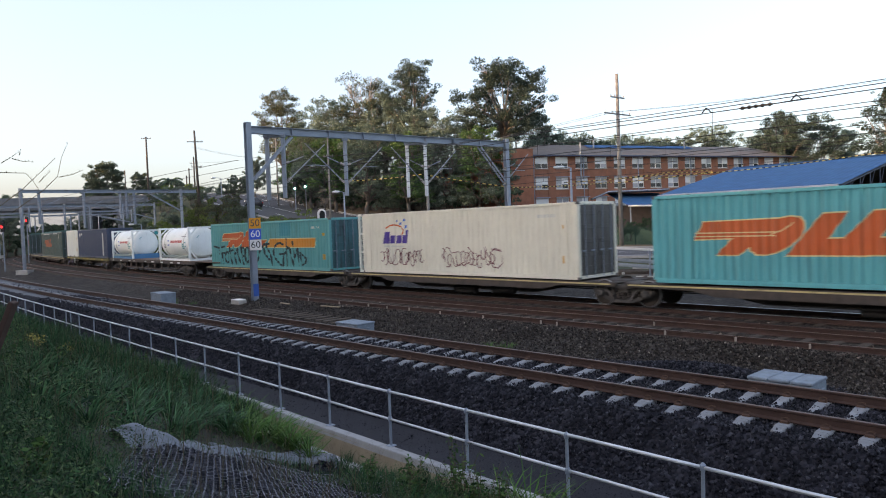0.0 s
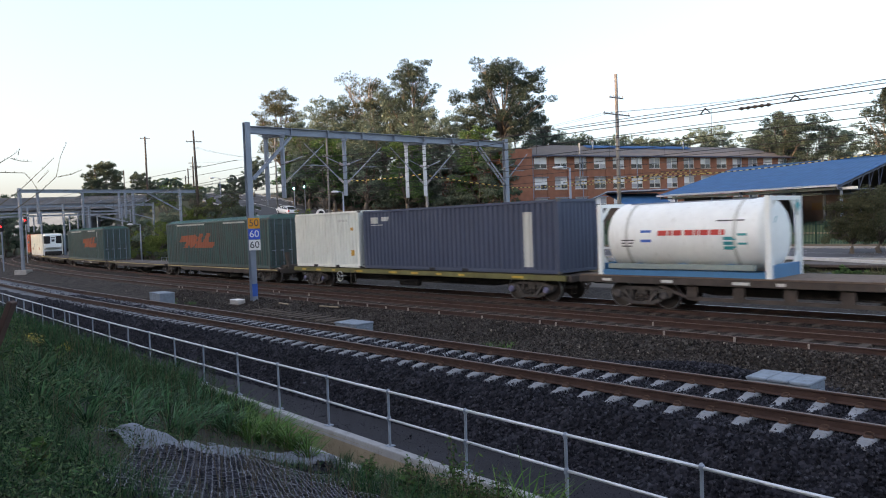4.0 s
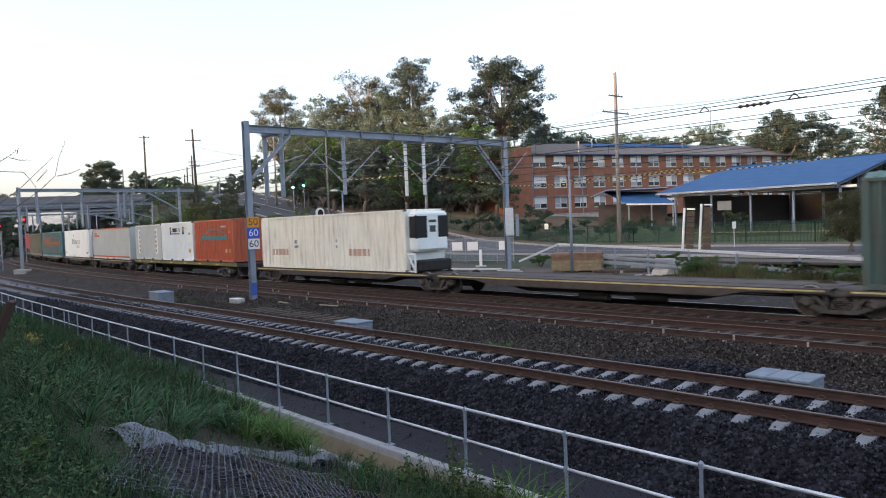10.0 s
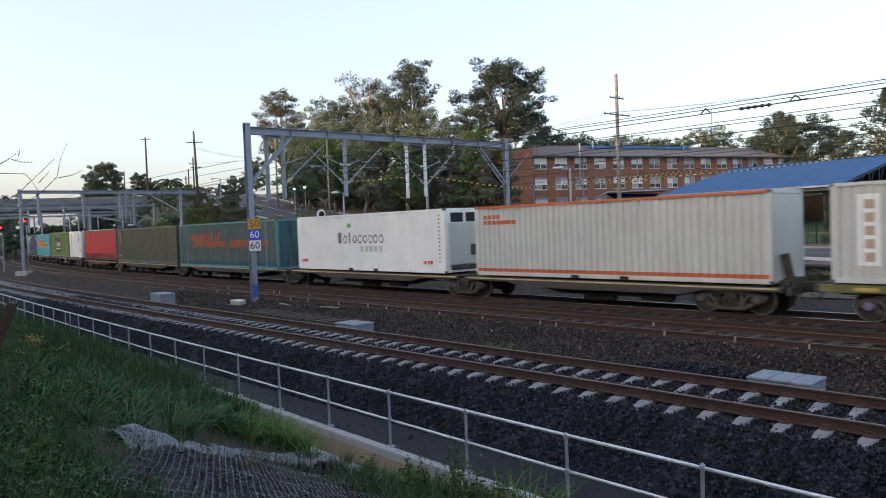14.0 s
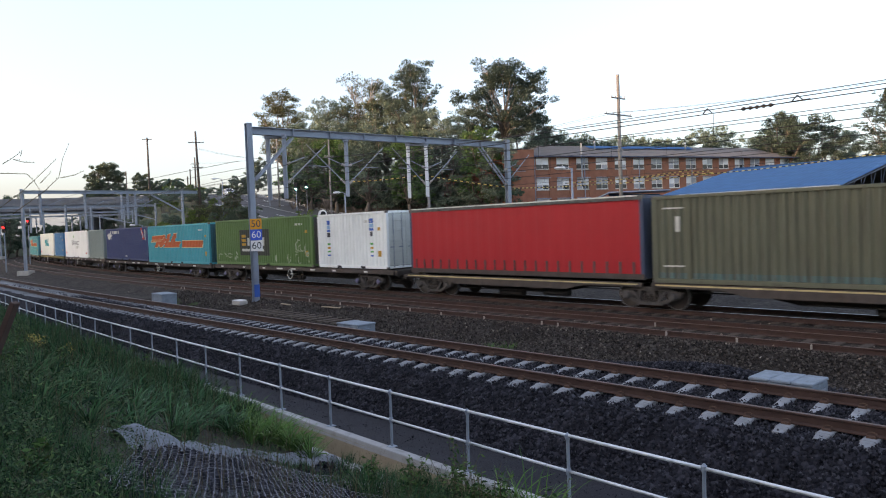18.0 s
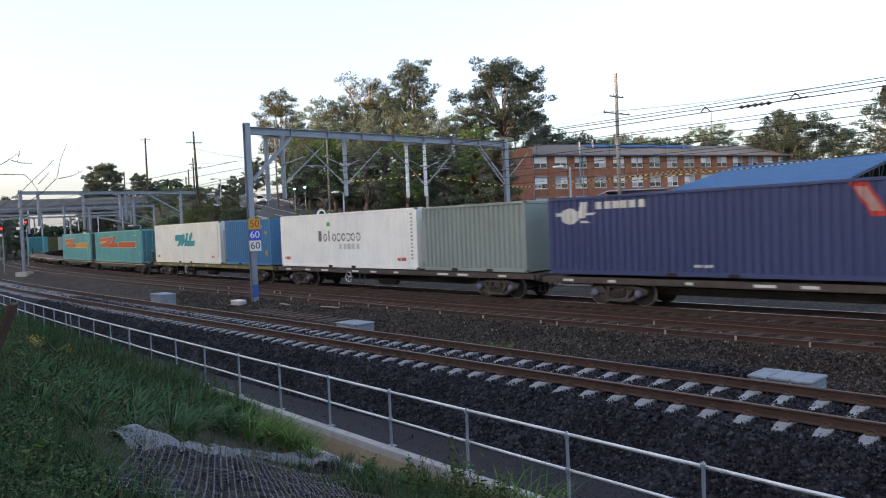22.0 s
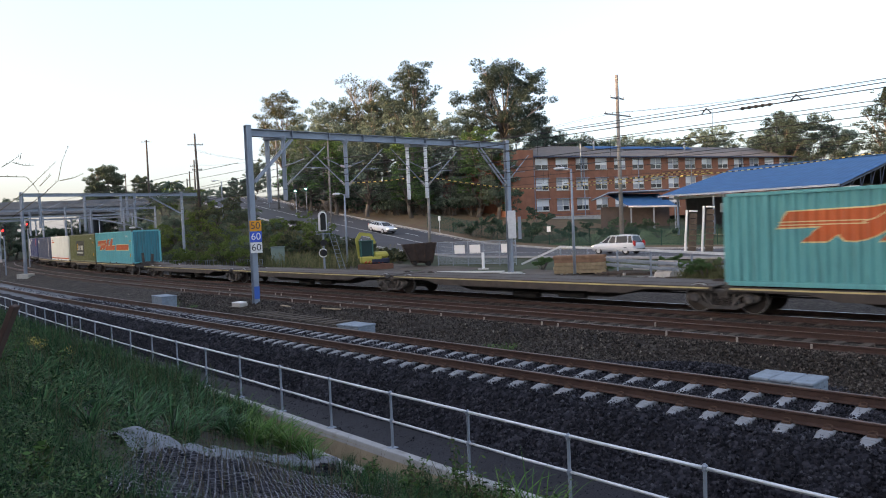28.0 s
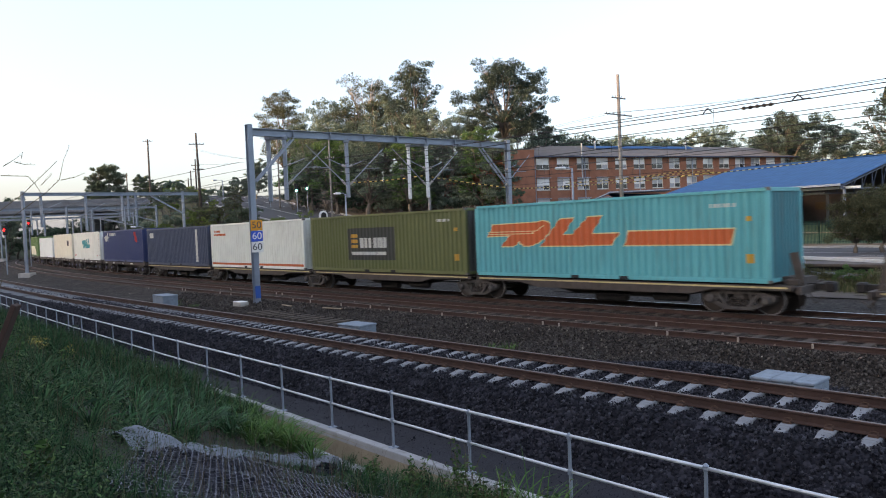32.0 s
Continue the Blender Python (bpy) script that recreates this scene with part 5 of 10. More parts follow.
def wagon(s0, s1, deck, kind, bogies, couplers=(True, True), brake=None, seed=0, scrawl=False):
    """A flat container wagon between two places along the train; deck: height of its top; bogies: places."""
    L, mid = (s1 - s0), (s0 + s1) / 2
    what = {"skel": "grimy skeletal container wagon with pale sill marks", "pack": "low articulated container wagon with faded yellow stripe", "olive": "olive-painted container wagon with grimy sills", "wood": "timber-decked flat wagon with open truss sides"}[kind]
    w = thing("freight_wagon", what, "wagon", group="wagons of the train")
    h = L / 2
    t = deck - 0.03
    cs = MB().prism([(-h + 0.3, t), (-h + 0.3, t - 0.28), (-h + 3.0, t - 0.32), (-h + 4.6, t - 0.62), (h - 4.6, t - 0.62), (h - 3.0, t - 0.32), (h - 0.3, t - 0.28), (h - 0.3, t)], -0.28, 0.28)
    part("centre_sill", cs, GRIME, w, "deep rusty centre sill")
    sill_m = OLIVE if kind == "olive" else GRIME
    for sy in (-1, 1):
        sl = MB()
        if kind == "pack":
            sl.prism([(-h + 0.15, t), (-h + 0.15, t - 0.14), (-h + 2.6, t - 0.16), (-h + 3.4, t - 0.34), (h - 3.4, t - 0.34), (h - 2.6, t - 0.16), (h - 0.15, t - 0.14), (h - 0.15, t)], sy * 1.17 - 0.06, sy * 1.17 + 0.06)
        else:
            sl.box(-h + 0.1, h - 0.1, sy * 1.2 - 0.05, sy * 1.2 + 0.05, t - 0.22, t, bev=0.01)
        part("side_sill", sl, sill_m, w)
    if kind == "pack":
        rng = random.Random(seed + 40)
        for x0 in (-h * 0.22, h * 0.18) if scrawl else ():
            mk = MB()
            for q in range(7):
                x, z, lw = x0 + q * 0.17, t - 0.24 + rng.uniform(-0.03, 0.03), rng.uniform(0.08, 0.16)
                mk.beam((x, -1.233, z - 0.05), (x + lw, -1.233, z + rng.uniform(-0.02, 0.06)), 0.004, 0.03)
                mk.beam((x, -1.233, z + 0.05), (x + lw, -1.233, z - rng.uniform(0.0, 0.06)), 0.004, 0.025)
            part("graffiti", mk, PALE_INK, w, "faded white paint scrawl", kind="stuff")
        part("brake_reservoir", MB().lathe((1.6, -0.75, t - 0.5), (2.9, -0.75, t - 0.5), [(0, 0.08), (0.05, 0.17), (0.95, 0.17), (1, 0.08)], 12), GRIME_DARK, w, "dark air reservoir under the frame", smooth=True)
        part("yellow_stripe", MB().box(-h + 0.3, h - 0.3, -1.236, -1.228, t - 0.085, t - 0.035), PALE_YELLOW, w, "faded yellow reflective stripe")
    else:
        rng = random.Random(seed)
        x = -h + 1.0
        while x < h - 1.5:
            ww = rng.uniform(0.25, 0.7)
            part("sill_mark", MB().box(x, x + ww, -1.256, -1.248, t - 0.16, t - 0.07), PALE_INK if kind != "olive" else YELLOW, w, "pale stencilled mark on the sill")
            x += rng.uniform(1.2, 3.2)
    for i in range(int(L / 2.2)):
        x = -h + 0.8 + i * (L - 1.6) / max(1, int(L / 2.2) - 1)
        part("cross_member", MB().prism([(-1.15, t - 0.03), (-1.15, t - 0.16), (-0.3, t - 0.3), (0.3, t - 0.3), (1.15, t - 0.16), (1.15, t - 0.03)], -0.06, 0.06).move(Matrix.Translation((x, 0, 0)) @ Matrix.Rotation(radians(90), 4, "Z")), GRIME, w)
    dk = MB()
    if kind == "wood":
        for i in range(int(L / 0.2)):
            dk.box(-h + 0.1 + i * 0.24, -h + 0.33 + i * 0.24, -1.26, 1.26, t, t + 0.05)
        part("deck", dk, WOODDECK, w, "worn timber deck planks", kind="stuff")
        tr = MB()
        for sy in (-1, 1):
            tr.box(-h + 4.2, h - 4.2, sy * 1.1 - 0.04, sy * 1.1 + 0.04, t - 0.72, t - 0.6)
            for i in range(9):
                x = -h + 4.3 + i * (L - 8.6) / 8
                tr.box(x - 0.18, x + 0.18, sy * 1.1 - 0.04, sy * 1.1 + 0.04, t - 0.65, t - 0.2)
            tr.beam((-h + 4.2, sy * 1.1, t - 0.66), (-h + 3.0, sy * 1.1, t - 0.2), 0.08, 0.1)
            tr.beam((h - 4.2, sy * 1.1, t - 0.66), (h - 3.0, sy * 1.1, t - 0.2), 0.08, 0.1)
        part("truss_side", tr, GRIME, w, "open truss side")
    else:
        for a, b in ((-h + 0.2, h - 0.2),) if kind == "pack" else ((-h + 0.2, -h + 3.2), (h - 3.2, h - 0.2), (-0.7, 0.7)):
            part("deck_plate", MB().box(a, b, -1.12, 1.12, t - 0.05, t - 0.015), GRIME, w, "dark steel deck plate")
    # brake gear under the middle
    part("brake_reservoir", MB().lathe((-0.9, -0.55, t - 0.62), (0.5, -0.55, t - 0.62), [(0, 0.03), (0.05, 0.17), (0.95, 0.17), (1, 0.03)], 12), GRIME_DARK, w, "brake air reservoir")
    part("brake_pipe", MB().tube([(-h + 0.5, -0.75, t - 0.3), (h - 0.5, -0.75, t - 0.3)], 0.022, 6).tube([(-2.6, -0.9, t - 0.52), (2.8, -0.9, t - 0.5)], 0.02, 6), GRIME_DARK, w)
    if brake is not None:
        hb = MB()
        r = 0.26
        ring = [(brake + r * math.cos(a), -1.3, t - 0.42 + r * math.sin(a)) for a in np.linspace(0, 2 * math.pi, 17)]
        hb.tube(ring, 0.02, 6, False)
        for a in (0.3, 2.4, 4.5):
            hb.tube([(brake, -1.3, t - 0.42), (brake + r * math.cos(a), -1.3, t - 0.42 + r * math.sin(a))], 0.015, 5)
        hb.tube([(brake, -1.3, t - 0.42), (brake, -0.9, t - 0.42)], 0.03, 6)
        part("handbrake_wheel", hb, PALE_INK, w, "pale spoked handbrake wheel")
        st = MB()
        for x in (brake + 0.9, brake + 1.3):
            st.box(x - 0.02, x + 0.02, -1.27, -1.23, t - 0.75, t - 0.1)
        st.box(brake + 0.9, brake + 1.3, -1.27, -1.23, t - 0.75, t - 0.71)
        part("step", st, GRIME, w, "shunter's step")
    for sx, on in ((-1, couplers[0]), (1, couplers[1])):
        if on:
            cp = MB().box(min(sx * (h - 0.4), sx * (h + 0.55)), max(sx * (h - 0.4), sx * (h + 0.55)), -0.1, 0.1, 0.76, 0.94).box(sx * (h + 0.5) - 0.14, sx * (h + 0.5) + 0.14, -0.2, 0.2, 0.7, 1.0, bev=0.05)
            part("coupler", cp, GRIME_DARK, w, "knuckle coupler")
            hd = MB().box(sx * h - 0.06, sx * h + 0.06, -1.15, 1.15, t - 0.25, t - 0.02)
            hd.tube([(sx * h, -1.05, t - 0.2), (sx * h, -1.05, t - 0.7), (sx * h, -0.75, t - 0.7), (sx * h, -0.75, t - 0.2)], 0.018, 6)
            hd.tube([(sx * h, -0.45, t - 0.2), (sx * (h + 0.2), -0.45, t - 0.55), (sx * (h + 0.4), -0.4, t - 0.35)], 0.03, 6)
            part("headstock", hd, GRIME, w, "end beam with grab irons and air hose")
            if kind == "pack":
                sb = MB().beam((sx * (h - 0.15), -0.5, t - 0.05), (sx * (h - 0.35), -0.5, t + 0.95), 0.16, 0.22).box(sx * (h - 0.35) - 0.2, sx * (h - 0.35) + 0.2, -0.75, 0.75, t - 0.02, t + 0.16, bev=0.03)
                sb.prism([(sx * (h - 0.1), t), (sx * (h - 2.4), t), (sx * (h - 2.2), t + 0.1), (sx * (h - 0.9), t + 0.2), (sx * (h - 0.1), t + 0.2)], -0.45, 0.45)
                part("end_stop", sb, GRIME, w, "dark upright stop on the raised end")
    for x in bogies:
        bogie(w, x - mid, kind in ("skel", "olive"))
    ride(w, mid, max(2.5, h - 2.0), 0.0)
    return w


def build_wagons():
    # five-platform sets and single wagons, in order from the head
    def pack(cuts, deck, skip_first=False):
        n = len(cuts) - 1
        for i in range(n):
            s1, s0 = cuts[i] * U, cuts[i + 1] * U
            bs = [s0 + (1.9 if i == n - 1 else 0.0)]
            if i == 0 and not skip_first:
                bs.append(s1 - 1.9)
            wagon(s0 + 0.05, s1 - 0.05, deck, "pack", bs, (i == n - 1, i == 0), None, i, 160 < cuts[i] < 170)
    pack([293.3, 277.2, 261.4, 244.6], 0.88, False)
    wagon(222.7 * U, 243.0 * U, 1.12, "wood", [222.7 * U + 2.4, 243.0 * U - 2.4], seed=3)
    wagon(203.4 * U, 222.2 * U, DK, "olive", [203.4 * U + 2.0, 222.2 * U - 2.0], brake=-5.0, seed=4)
    pack([201.9, 184.7, 168.9, 151.8, 135.6, 119.7], 0.88)
    wagon(98.3 * U, 117.4 * U, DK, "olive", [98.3 * U + 2.2, 117.4 * U - 2.2], seed=6)
    pack([97.6, 84.4, 70.6, 54.9, 40.1, 27.6], 0.94)
    wagon(7.9 * U, 27.0 * U, DK, "skel", [7.9 * U + 2.3, 27.0 * U - 2.3], brake=0.2, seed=8)
    wagon(-17.1 * U, 7.5 * U, 1.02, "skel", [-17.1 * U + 3.2, 7.5 * U - 3.2], brake=2.0, seed=9)
    wagon(-36.5 * U, -17.4 * U, DK, "skel", [-36.5 * U + 2.3, -17.4 * U - 2.3], brake=-2.6, seed=10)
    wagon(-56.2 * U, -36.9 * U, DK, "olive", [-56.2 * U + 2.3, -36.9 * U - 2.3], brake=-3.2, seed=11)
    pack([-58.0, -74.3, -89.7, -105.7, -122.0, -138.6], 0.9)
    pack([-140.3, -153.1, -165.3, -177.9, -190.6], 0.97)
    for i, c in enumerate((-197.4, -210.7, -223.7, -237.1, -251.1)):
        wagon((c - 6.4) * U, (c + 6.4) * U, DK, "skel", [(c - 6.4) * U + 1.9, (c + 6.4) * U - 1.9], seed=20 + i)


build_wagons()
build_containers()


def motions():
    times = [-1.0] + [float(t) for t in range(0, 33)] + [33.0]
    for ob, sigma, half, z in MOVERS:
        walk(ob, [(t, train_pose(sigma + SPEED * (t - 20.0), half, z)) for t in times])
    for ob, rows in CARS:
        walk(ob, rows)




# ------------------------------------------------------------------ near bank, channel and fence


def bspot(s, o, z=0.0):
    """As spot(), beside the drifting line of the fence."""
    return spot(s, o + DRIFT * (s - 14.0), z)


def bplace(s, o, z=0.0, turn=0.0):
    return place(s, o + DRIFT * (s - 14.0), z, turn)


def bank_z(s, o):
    z = float(np.interp(o, [-30, -24, -20.5, -19.5, -18, -16.2, -15.2, -14.62], [3.2, 1.8, 1.5, 1.2, 0.5, -0.4, -0.78, -0.86]))
    return z + 0.12 * noise.noise((s * 0.5, o * 0.6, 1.0)) * min(1.0, (-14.62 - o) * 1.2) + 0.05 * noise.noise((s * 2.1, o * 2.3, 4.0))


def bank_patch(s0, s1, o0, o1, step, lift, rough, seed):
    """A piece of the bank's surface."""
    mb = MB()
    ns, no = int((s1 - s0) / step) + 1, int((o1 - o0) / step) + 1
    for i in range(ns):
        for k in range(no):
            s, o = s0 + i * step, o0 + k * step
            w = rough * (noise.noise((s * 3.3, o * 3.1, seed)) + 0.6 * noise.noise((s * 9.0, o * 8.0, seed)))
            p = bspot(s, o, bank_z(s, o) + lift + w)
            mb.v.append(tuple(p))
    for i in range(ns - 1):
        for k in range(no - 1):
            a = i * no + k
            mb.f.append((a, a + no, a + no + 1, a + 1))
    mb.m = [0] * len(mb.f)
    return mb


EARTH = mat("bank_earth", (0.024, 0.021, 0.016), 0.95, var=0.4, scale=2.0, bump=0.8, bscale=15)
solid("bank", bank_patch(-56, 32, -26, -14.6, 0.4, 0.0, 0.0, 0), EARTH, "dark earthen bank overgrown with grass", "bank", kind="structure", smooth=True)

channel = thing("drain_channel", "open concrete drain beside the fence", "drain", kind="structure")
part("channel_kerb", sweep([(-13.66, -0.9), (-13.66, -0.74), (-13.67, -0.73), (-13.83, -0.73), (-13.84, -0.745), (-13.85, -0.86)], -40, 36, 0.8, 0.006, 4, drift=DRIFT), KERB, channel, "pale concrete kerb of the drain")
part("channel_wall", sweep([(-13.845, -0.8), (-13.86, -1.32), (-14.42, -1.34), (-14.44, -0.95)], -40, 36, 0.8, 0.01, 5, drift=DRIFT), CONC_TAN, channel, "tan stained inner wall of the drain")
part("channel_edge", sweep([(-14.43, -1.0), (-14.43, -0.85), (-14.44, -0.84), (-14.6, -0.84), (-14.62, -1.0)], -40, 36, 0.8, 0.012, 6, drift=DRIFT), KERB, channel, "pale outer edge of the drain")


def lip_s(o):
    """Where the concrete lip begins along the bank."""
    return float(np.interp(o, [-22, -20.2, -19.1, -18.3, -17.0, -16.0, -14.7], [23.0, 20.2, 18.0, 17.6, 16.3, 15.7, 16.3]))


def net_s(o):
    """Where the rock mattress begins."""
    return float(np.interp(o, [-22, -19.8, -19.4, -18.9, -18.6, -17.9, -16.9, -16.0, -14.8], [24.0, 21.5, 20.7, 19.7, 19.1, 18.5, 17.5, 16.9, 16.8]))


def lip():
    """Uneven sprayed concrete in lumps that sink into the soil."""
    mb = MB()
    no, nq = 90, 22
    for i in range(no + 1):
        o = -18.75 + i * (18.75 - 14.66) / no
        s0, s1 = lip_s(o) + 0.4 * noise.noise((o * 1.1, 7.0, 0)), net_s(o) + 0.35
        for k in range(nq + 1):
            q = k / nq
            s = s0 + (s1 - s0) * q
            lump = 0.2 * noise.noise((s * 1.1, o * 1.2, 3.3)) + 0.06 * noise.noise((s * 2.7, o * 2.9, 5.0)) + 0.015 * noise.noise((s * 8.0, o * 8.0, 3))
            fade = min(1.0, q * 5, (1 - q) * 5)
            z = bank_z(s, o) - 0.05 + (0.045 + 1.4 * lump) * fade
            mb.v.append(tuple(bspot(s, o, z)))
    mb.f = [(i * (nq + 1) + k, (i + 1) * (nq + 1) + k, (i + 1) * (nq + 1) + k + 1, i * (nq + 1) + k + 1) for i in range(no) for k in range(nq)]
    mb.m = [0] * len(mb.f)
    return mb


solid("concrete_apron", lip(), GROUT, "rough sprayed concrete lip on the bank", "concrete apron", kind="structure", smooth=True)


def mattress():
    """Rock mattress: stones under woven wire."""
    t = thing("rock_mattress", "wire-mesh mattress filled with grey stones on the bank", "rock mattress")
    rng = np.random.default_rng(3)
    mb = MB()
    V, F = [], []
    base = np.array([(1, 0, 0), (-1, 0, 0), (0, 1, 0), (0, -1, 0), (0, 0, 1), (0, 0, -1)], float)
    tri = [(0, 2, 4), (2, 1, 4), (1, 3, 4), (3, 0, 4), (2, 0, 5), (1, 2, 5), (3, 1, 5), (0, 3, 5)]
    for _ in range(5200):
        s, o = rng.uniform(16.6, 24.5), rng.uniform(-19.75, -14.8)
        if s < net_s(o) + 0.05:
            continue
        r = rng.uniform(0.05, 0.1)
        p = bspot(s, o, bank_z(s, o) + 0.03)
        pts = base * rng.uniform(0.7, 1.2, (6, 1)) * r * np.array([1, 0.9, 0.7])
        pts = pts @ np.array(Euler(rng.uniform(0, 6.28, 3)).to_matrix()).T + np.array(p)
        n = len(V)
        V.extend(map(tuple, pts))
        F.extend((a + n, b + n, c + n) for a, b, c in tri)
    mb.v, mb.f, mb.m = V, F, [0] * len(F)
    part("rock_filling", mb, pieces("mattress_stone", [(0.005, 0.005, 0.008), (0.01, 0.01, 0.015), (0.018, 0.018, 0.025), (0.034, 0.034, 0.044)]), t, "dark blue-grey angular filling stones", kind="stuff")
    net = MB()
    w, h, r = 0.066, 0.104, 0.0024
    nx, ny = 84, 56
    X, Y = [], []
    for i in range(nx):
        for k in range(ny):
            x, y = -4.4 + i * w + (w / 2 if k % 2 else 0.0), 5.0 + k * h
            X += [x, x, x + w / 2, x - w / 2]
            Y += [y - h * 0.22, y + h * 0.22, y + h * 0.78, y + h * 0.78]
    ns, no = nearest(X, Y)
    no = no - DRIFT * (ns - 14.0)
    for c in range(nx * ny):
        idx = range(4 * c, 4 * c + 4)
        if ns[4 * c] < net_s(no[4 * c]) or not -19.75 < no[4 * c] < -14.8:
            continue
        up, p, q, q2 = [Vector((X[j], Y[j], bank_z(ns[j], no[j]) + 0.115 + 0.03 * noise.noise((ns[j] * 3, no[j] * 3, 8)))) for j in idx]
        for a, b in ((p, up), (p, q), (p, q2)):
            side = (b - a).cross(Vector((0, -0.3, 1))).normalized() * (r * (1.5 if b is up else 1.0))
            nn = len(net.v)
            net.v += [tuple(a - side), tuple(a + side), tuple(b + side), tuple(b - side)]
            net.f.append((nn, nn + 1, nn + 2, nn + 3))
    net.m = [0] * len(net.f)
    part("wire_mesh", net, NETWIRE, t, "woven hexagonal galvanised wire", kind="stuff")
    return t


NETWIRE = mat("dull_galvanised_wire", (0.18, 0.19, 0.225), 0.6, 0.2, var=0.3, scale=3)
mattress()


def handrail():
    f = thing("pipe_fence", "two-rail galvanised pipe fence along the drain", "fence")
    o, top, low = -13.66, 0.23, -0.26
    S = [23.05 - 1.94 * k for k in range(-3, 24)]
    post = MB().tube([(0, 0, -0.74), (0, 0, 0.2)], 0.024, 8).lathe((0, 0, 0.18), (0, 0, 0.275), [(0, 0.03), (0.3, 0.038), (0.7, 0.036), (1, 0.012)], 8).lathe((0, 0, low - 0.045), (0, 0, low + 0.045), [(0, 0.03), (0.2, 0.038), (0.8, 0.038), (1, 0.03)], 8)
    foot = MB().box(-0.07, 0.07, -0.07, 0.07, -0.735, -0.722)
    pm, fm = post.mesh("post", GALV), foot.mesh("base_plate", GALV)
    for s in S:
        p = part("post", pm, None, f)
        p.matrix_world = bplace(s, o, random.uniform(-0.012, 0.012), 0) @ pose(0, 0, 0, random.uniform(-0.8, 0.8), random.uniform(-0.8, 0.8), 0)
        b = part("base_plate", fm, None, f)
        b.matrix_world = bplace(s, o)
    for z, r in ((top, 0.024), (low, 0.022)):
        for a, b in zip(S, S[1:]):
            sag = random.uniform(-0.006, 0.004)
            mid = bspot((a + b) / 2, o, z + sag)
            part("rail", MB().tube([bspot(a, o, z), mid, bspot(b, o, z)], r, 8), GALV_BRIGHT, f, smooth=True)
    for s in (-3.4, -12.0):
        part("post", MB().tube([bspot(s, o, -0.75), bspot(s, o, 0.24)], 0.024, 8), GALV, f)


handrail()

# ------------------------------------------------------------------ grass and weeds


def blades(name, spots, material, label, seed, seg=2, category="grass"):
    """Grass blades: bent narrow strips. spots: (x, y, z, height, width, lean)."""
    rng = np.random.default_rng(seed)
    V, F = [], []
    for x, y, z, h, w, lean in spots:
        a = rng.uniform(0, 6.283)
        fa = rng.uniform(0, 6.283)
        dx, dy = math.cos(a) * lean * h, math.sin(a) * lean * h
        sx, sy = math.cos(fa) * w / 2, math.sin(fa) * w / 2
        n = len(V)
        V += [(x - sx, y - sy, z), (x + sx, y + sy, z), (x + dx * 0.3 - sx * 0.85, y + dy * 0.3 - sy * 0.85, z + h * 0.55), (x + dx * 0.3 + sx * 0.85, y + dy * 0.3 + sy * 0.85, z + h * 0.55),
              (x + dx * 0.72 - sx * 0.55, y + dy * 0.72 - sy * 0.55, z + h * (0.92 - 0.2 * lean)), (x + dx * 0.72 + sx * 0.55, y + dy * 0.72 + sy * 0.55, z + h * (0.92 - 0.2 * lean)), (x + dx * 1.15, y + dy * 1.15, z + h * (1.0 - 0.42 * lean))]
        F += [(n, n + 1, n + 3, n + 2), (n + 2, n + 3, n + 5, n + 4), (n + 4, n + 5, n + 6)]
    mb = MB()
    mb.v, mb.f, mb.m = V, F, [0] * len(F)
    return solid(name, mb, material, label, category, kind="stuff")


GRASS = pieces("green_grass_blade", [(0.0045, 0.0161, 0.0069), (0.0099, 0.0383, 0.015), (0.0216, 0.0766, 0.0276), (0.0414, 0.109, 0.0391), (0.09, 0.111, 0.0575)])
TUSSOCK = pieces("tussock_blade", [(0.00504, 0.02, 0.00693), (0.0101, 0.046, 0.0158), (0.0202, 0.085, 0.0277), (0.0353, 0.118, 0.0396), (0.0714, 0.15, 0.0743)], rough=0.55)
LIME = pieces("lime_tussock_blade", [(0.023, 0.0726, 0.0145), (0.047, 0.126, 0.0228), (0.0783, 0.166, 0.0331), (0.114, 0.185, 0.0465)], rough=0.6)
DRY = pieces("dry_stalk", [(0.06, 0.046, 0.03), (0.11, 0.085, 0.05), (0.05, 0.055, 0.028)])
WEED = pieces("weed_leaf", [(0.015, 0.036, 0.012), (0.032, 0.078, 0.022), (0.056, 0.115, 0.03), (0.085, 0.135, 0.04)])
HERB = pieces("herb_leaf", [(0.0051, 0.0145, 0.00724), (0.0119, 0.0407, 0.0145), (0.0255, 0.0755, 0.0248), (0.051, 0.0581, 0.0311), (0.0765, 0.141, 0.0465)])


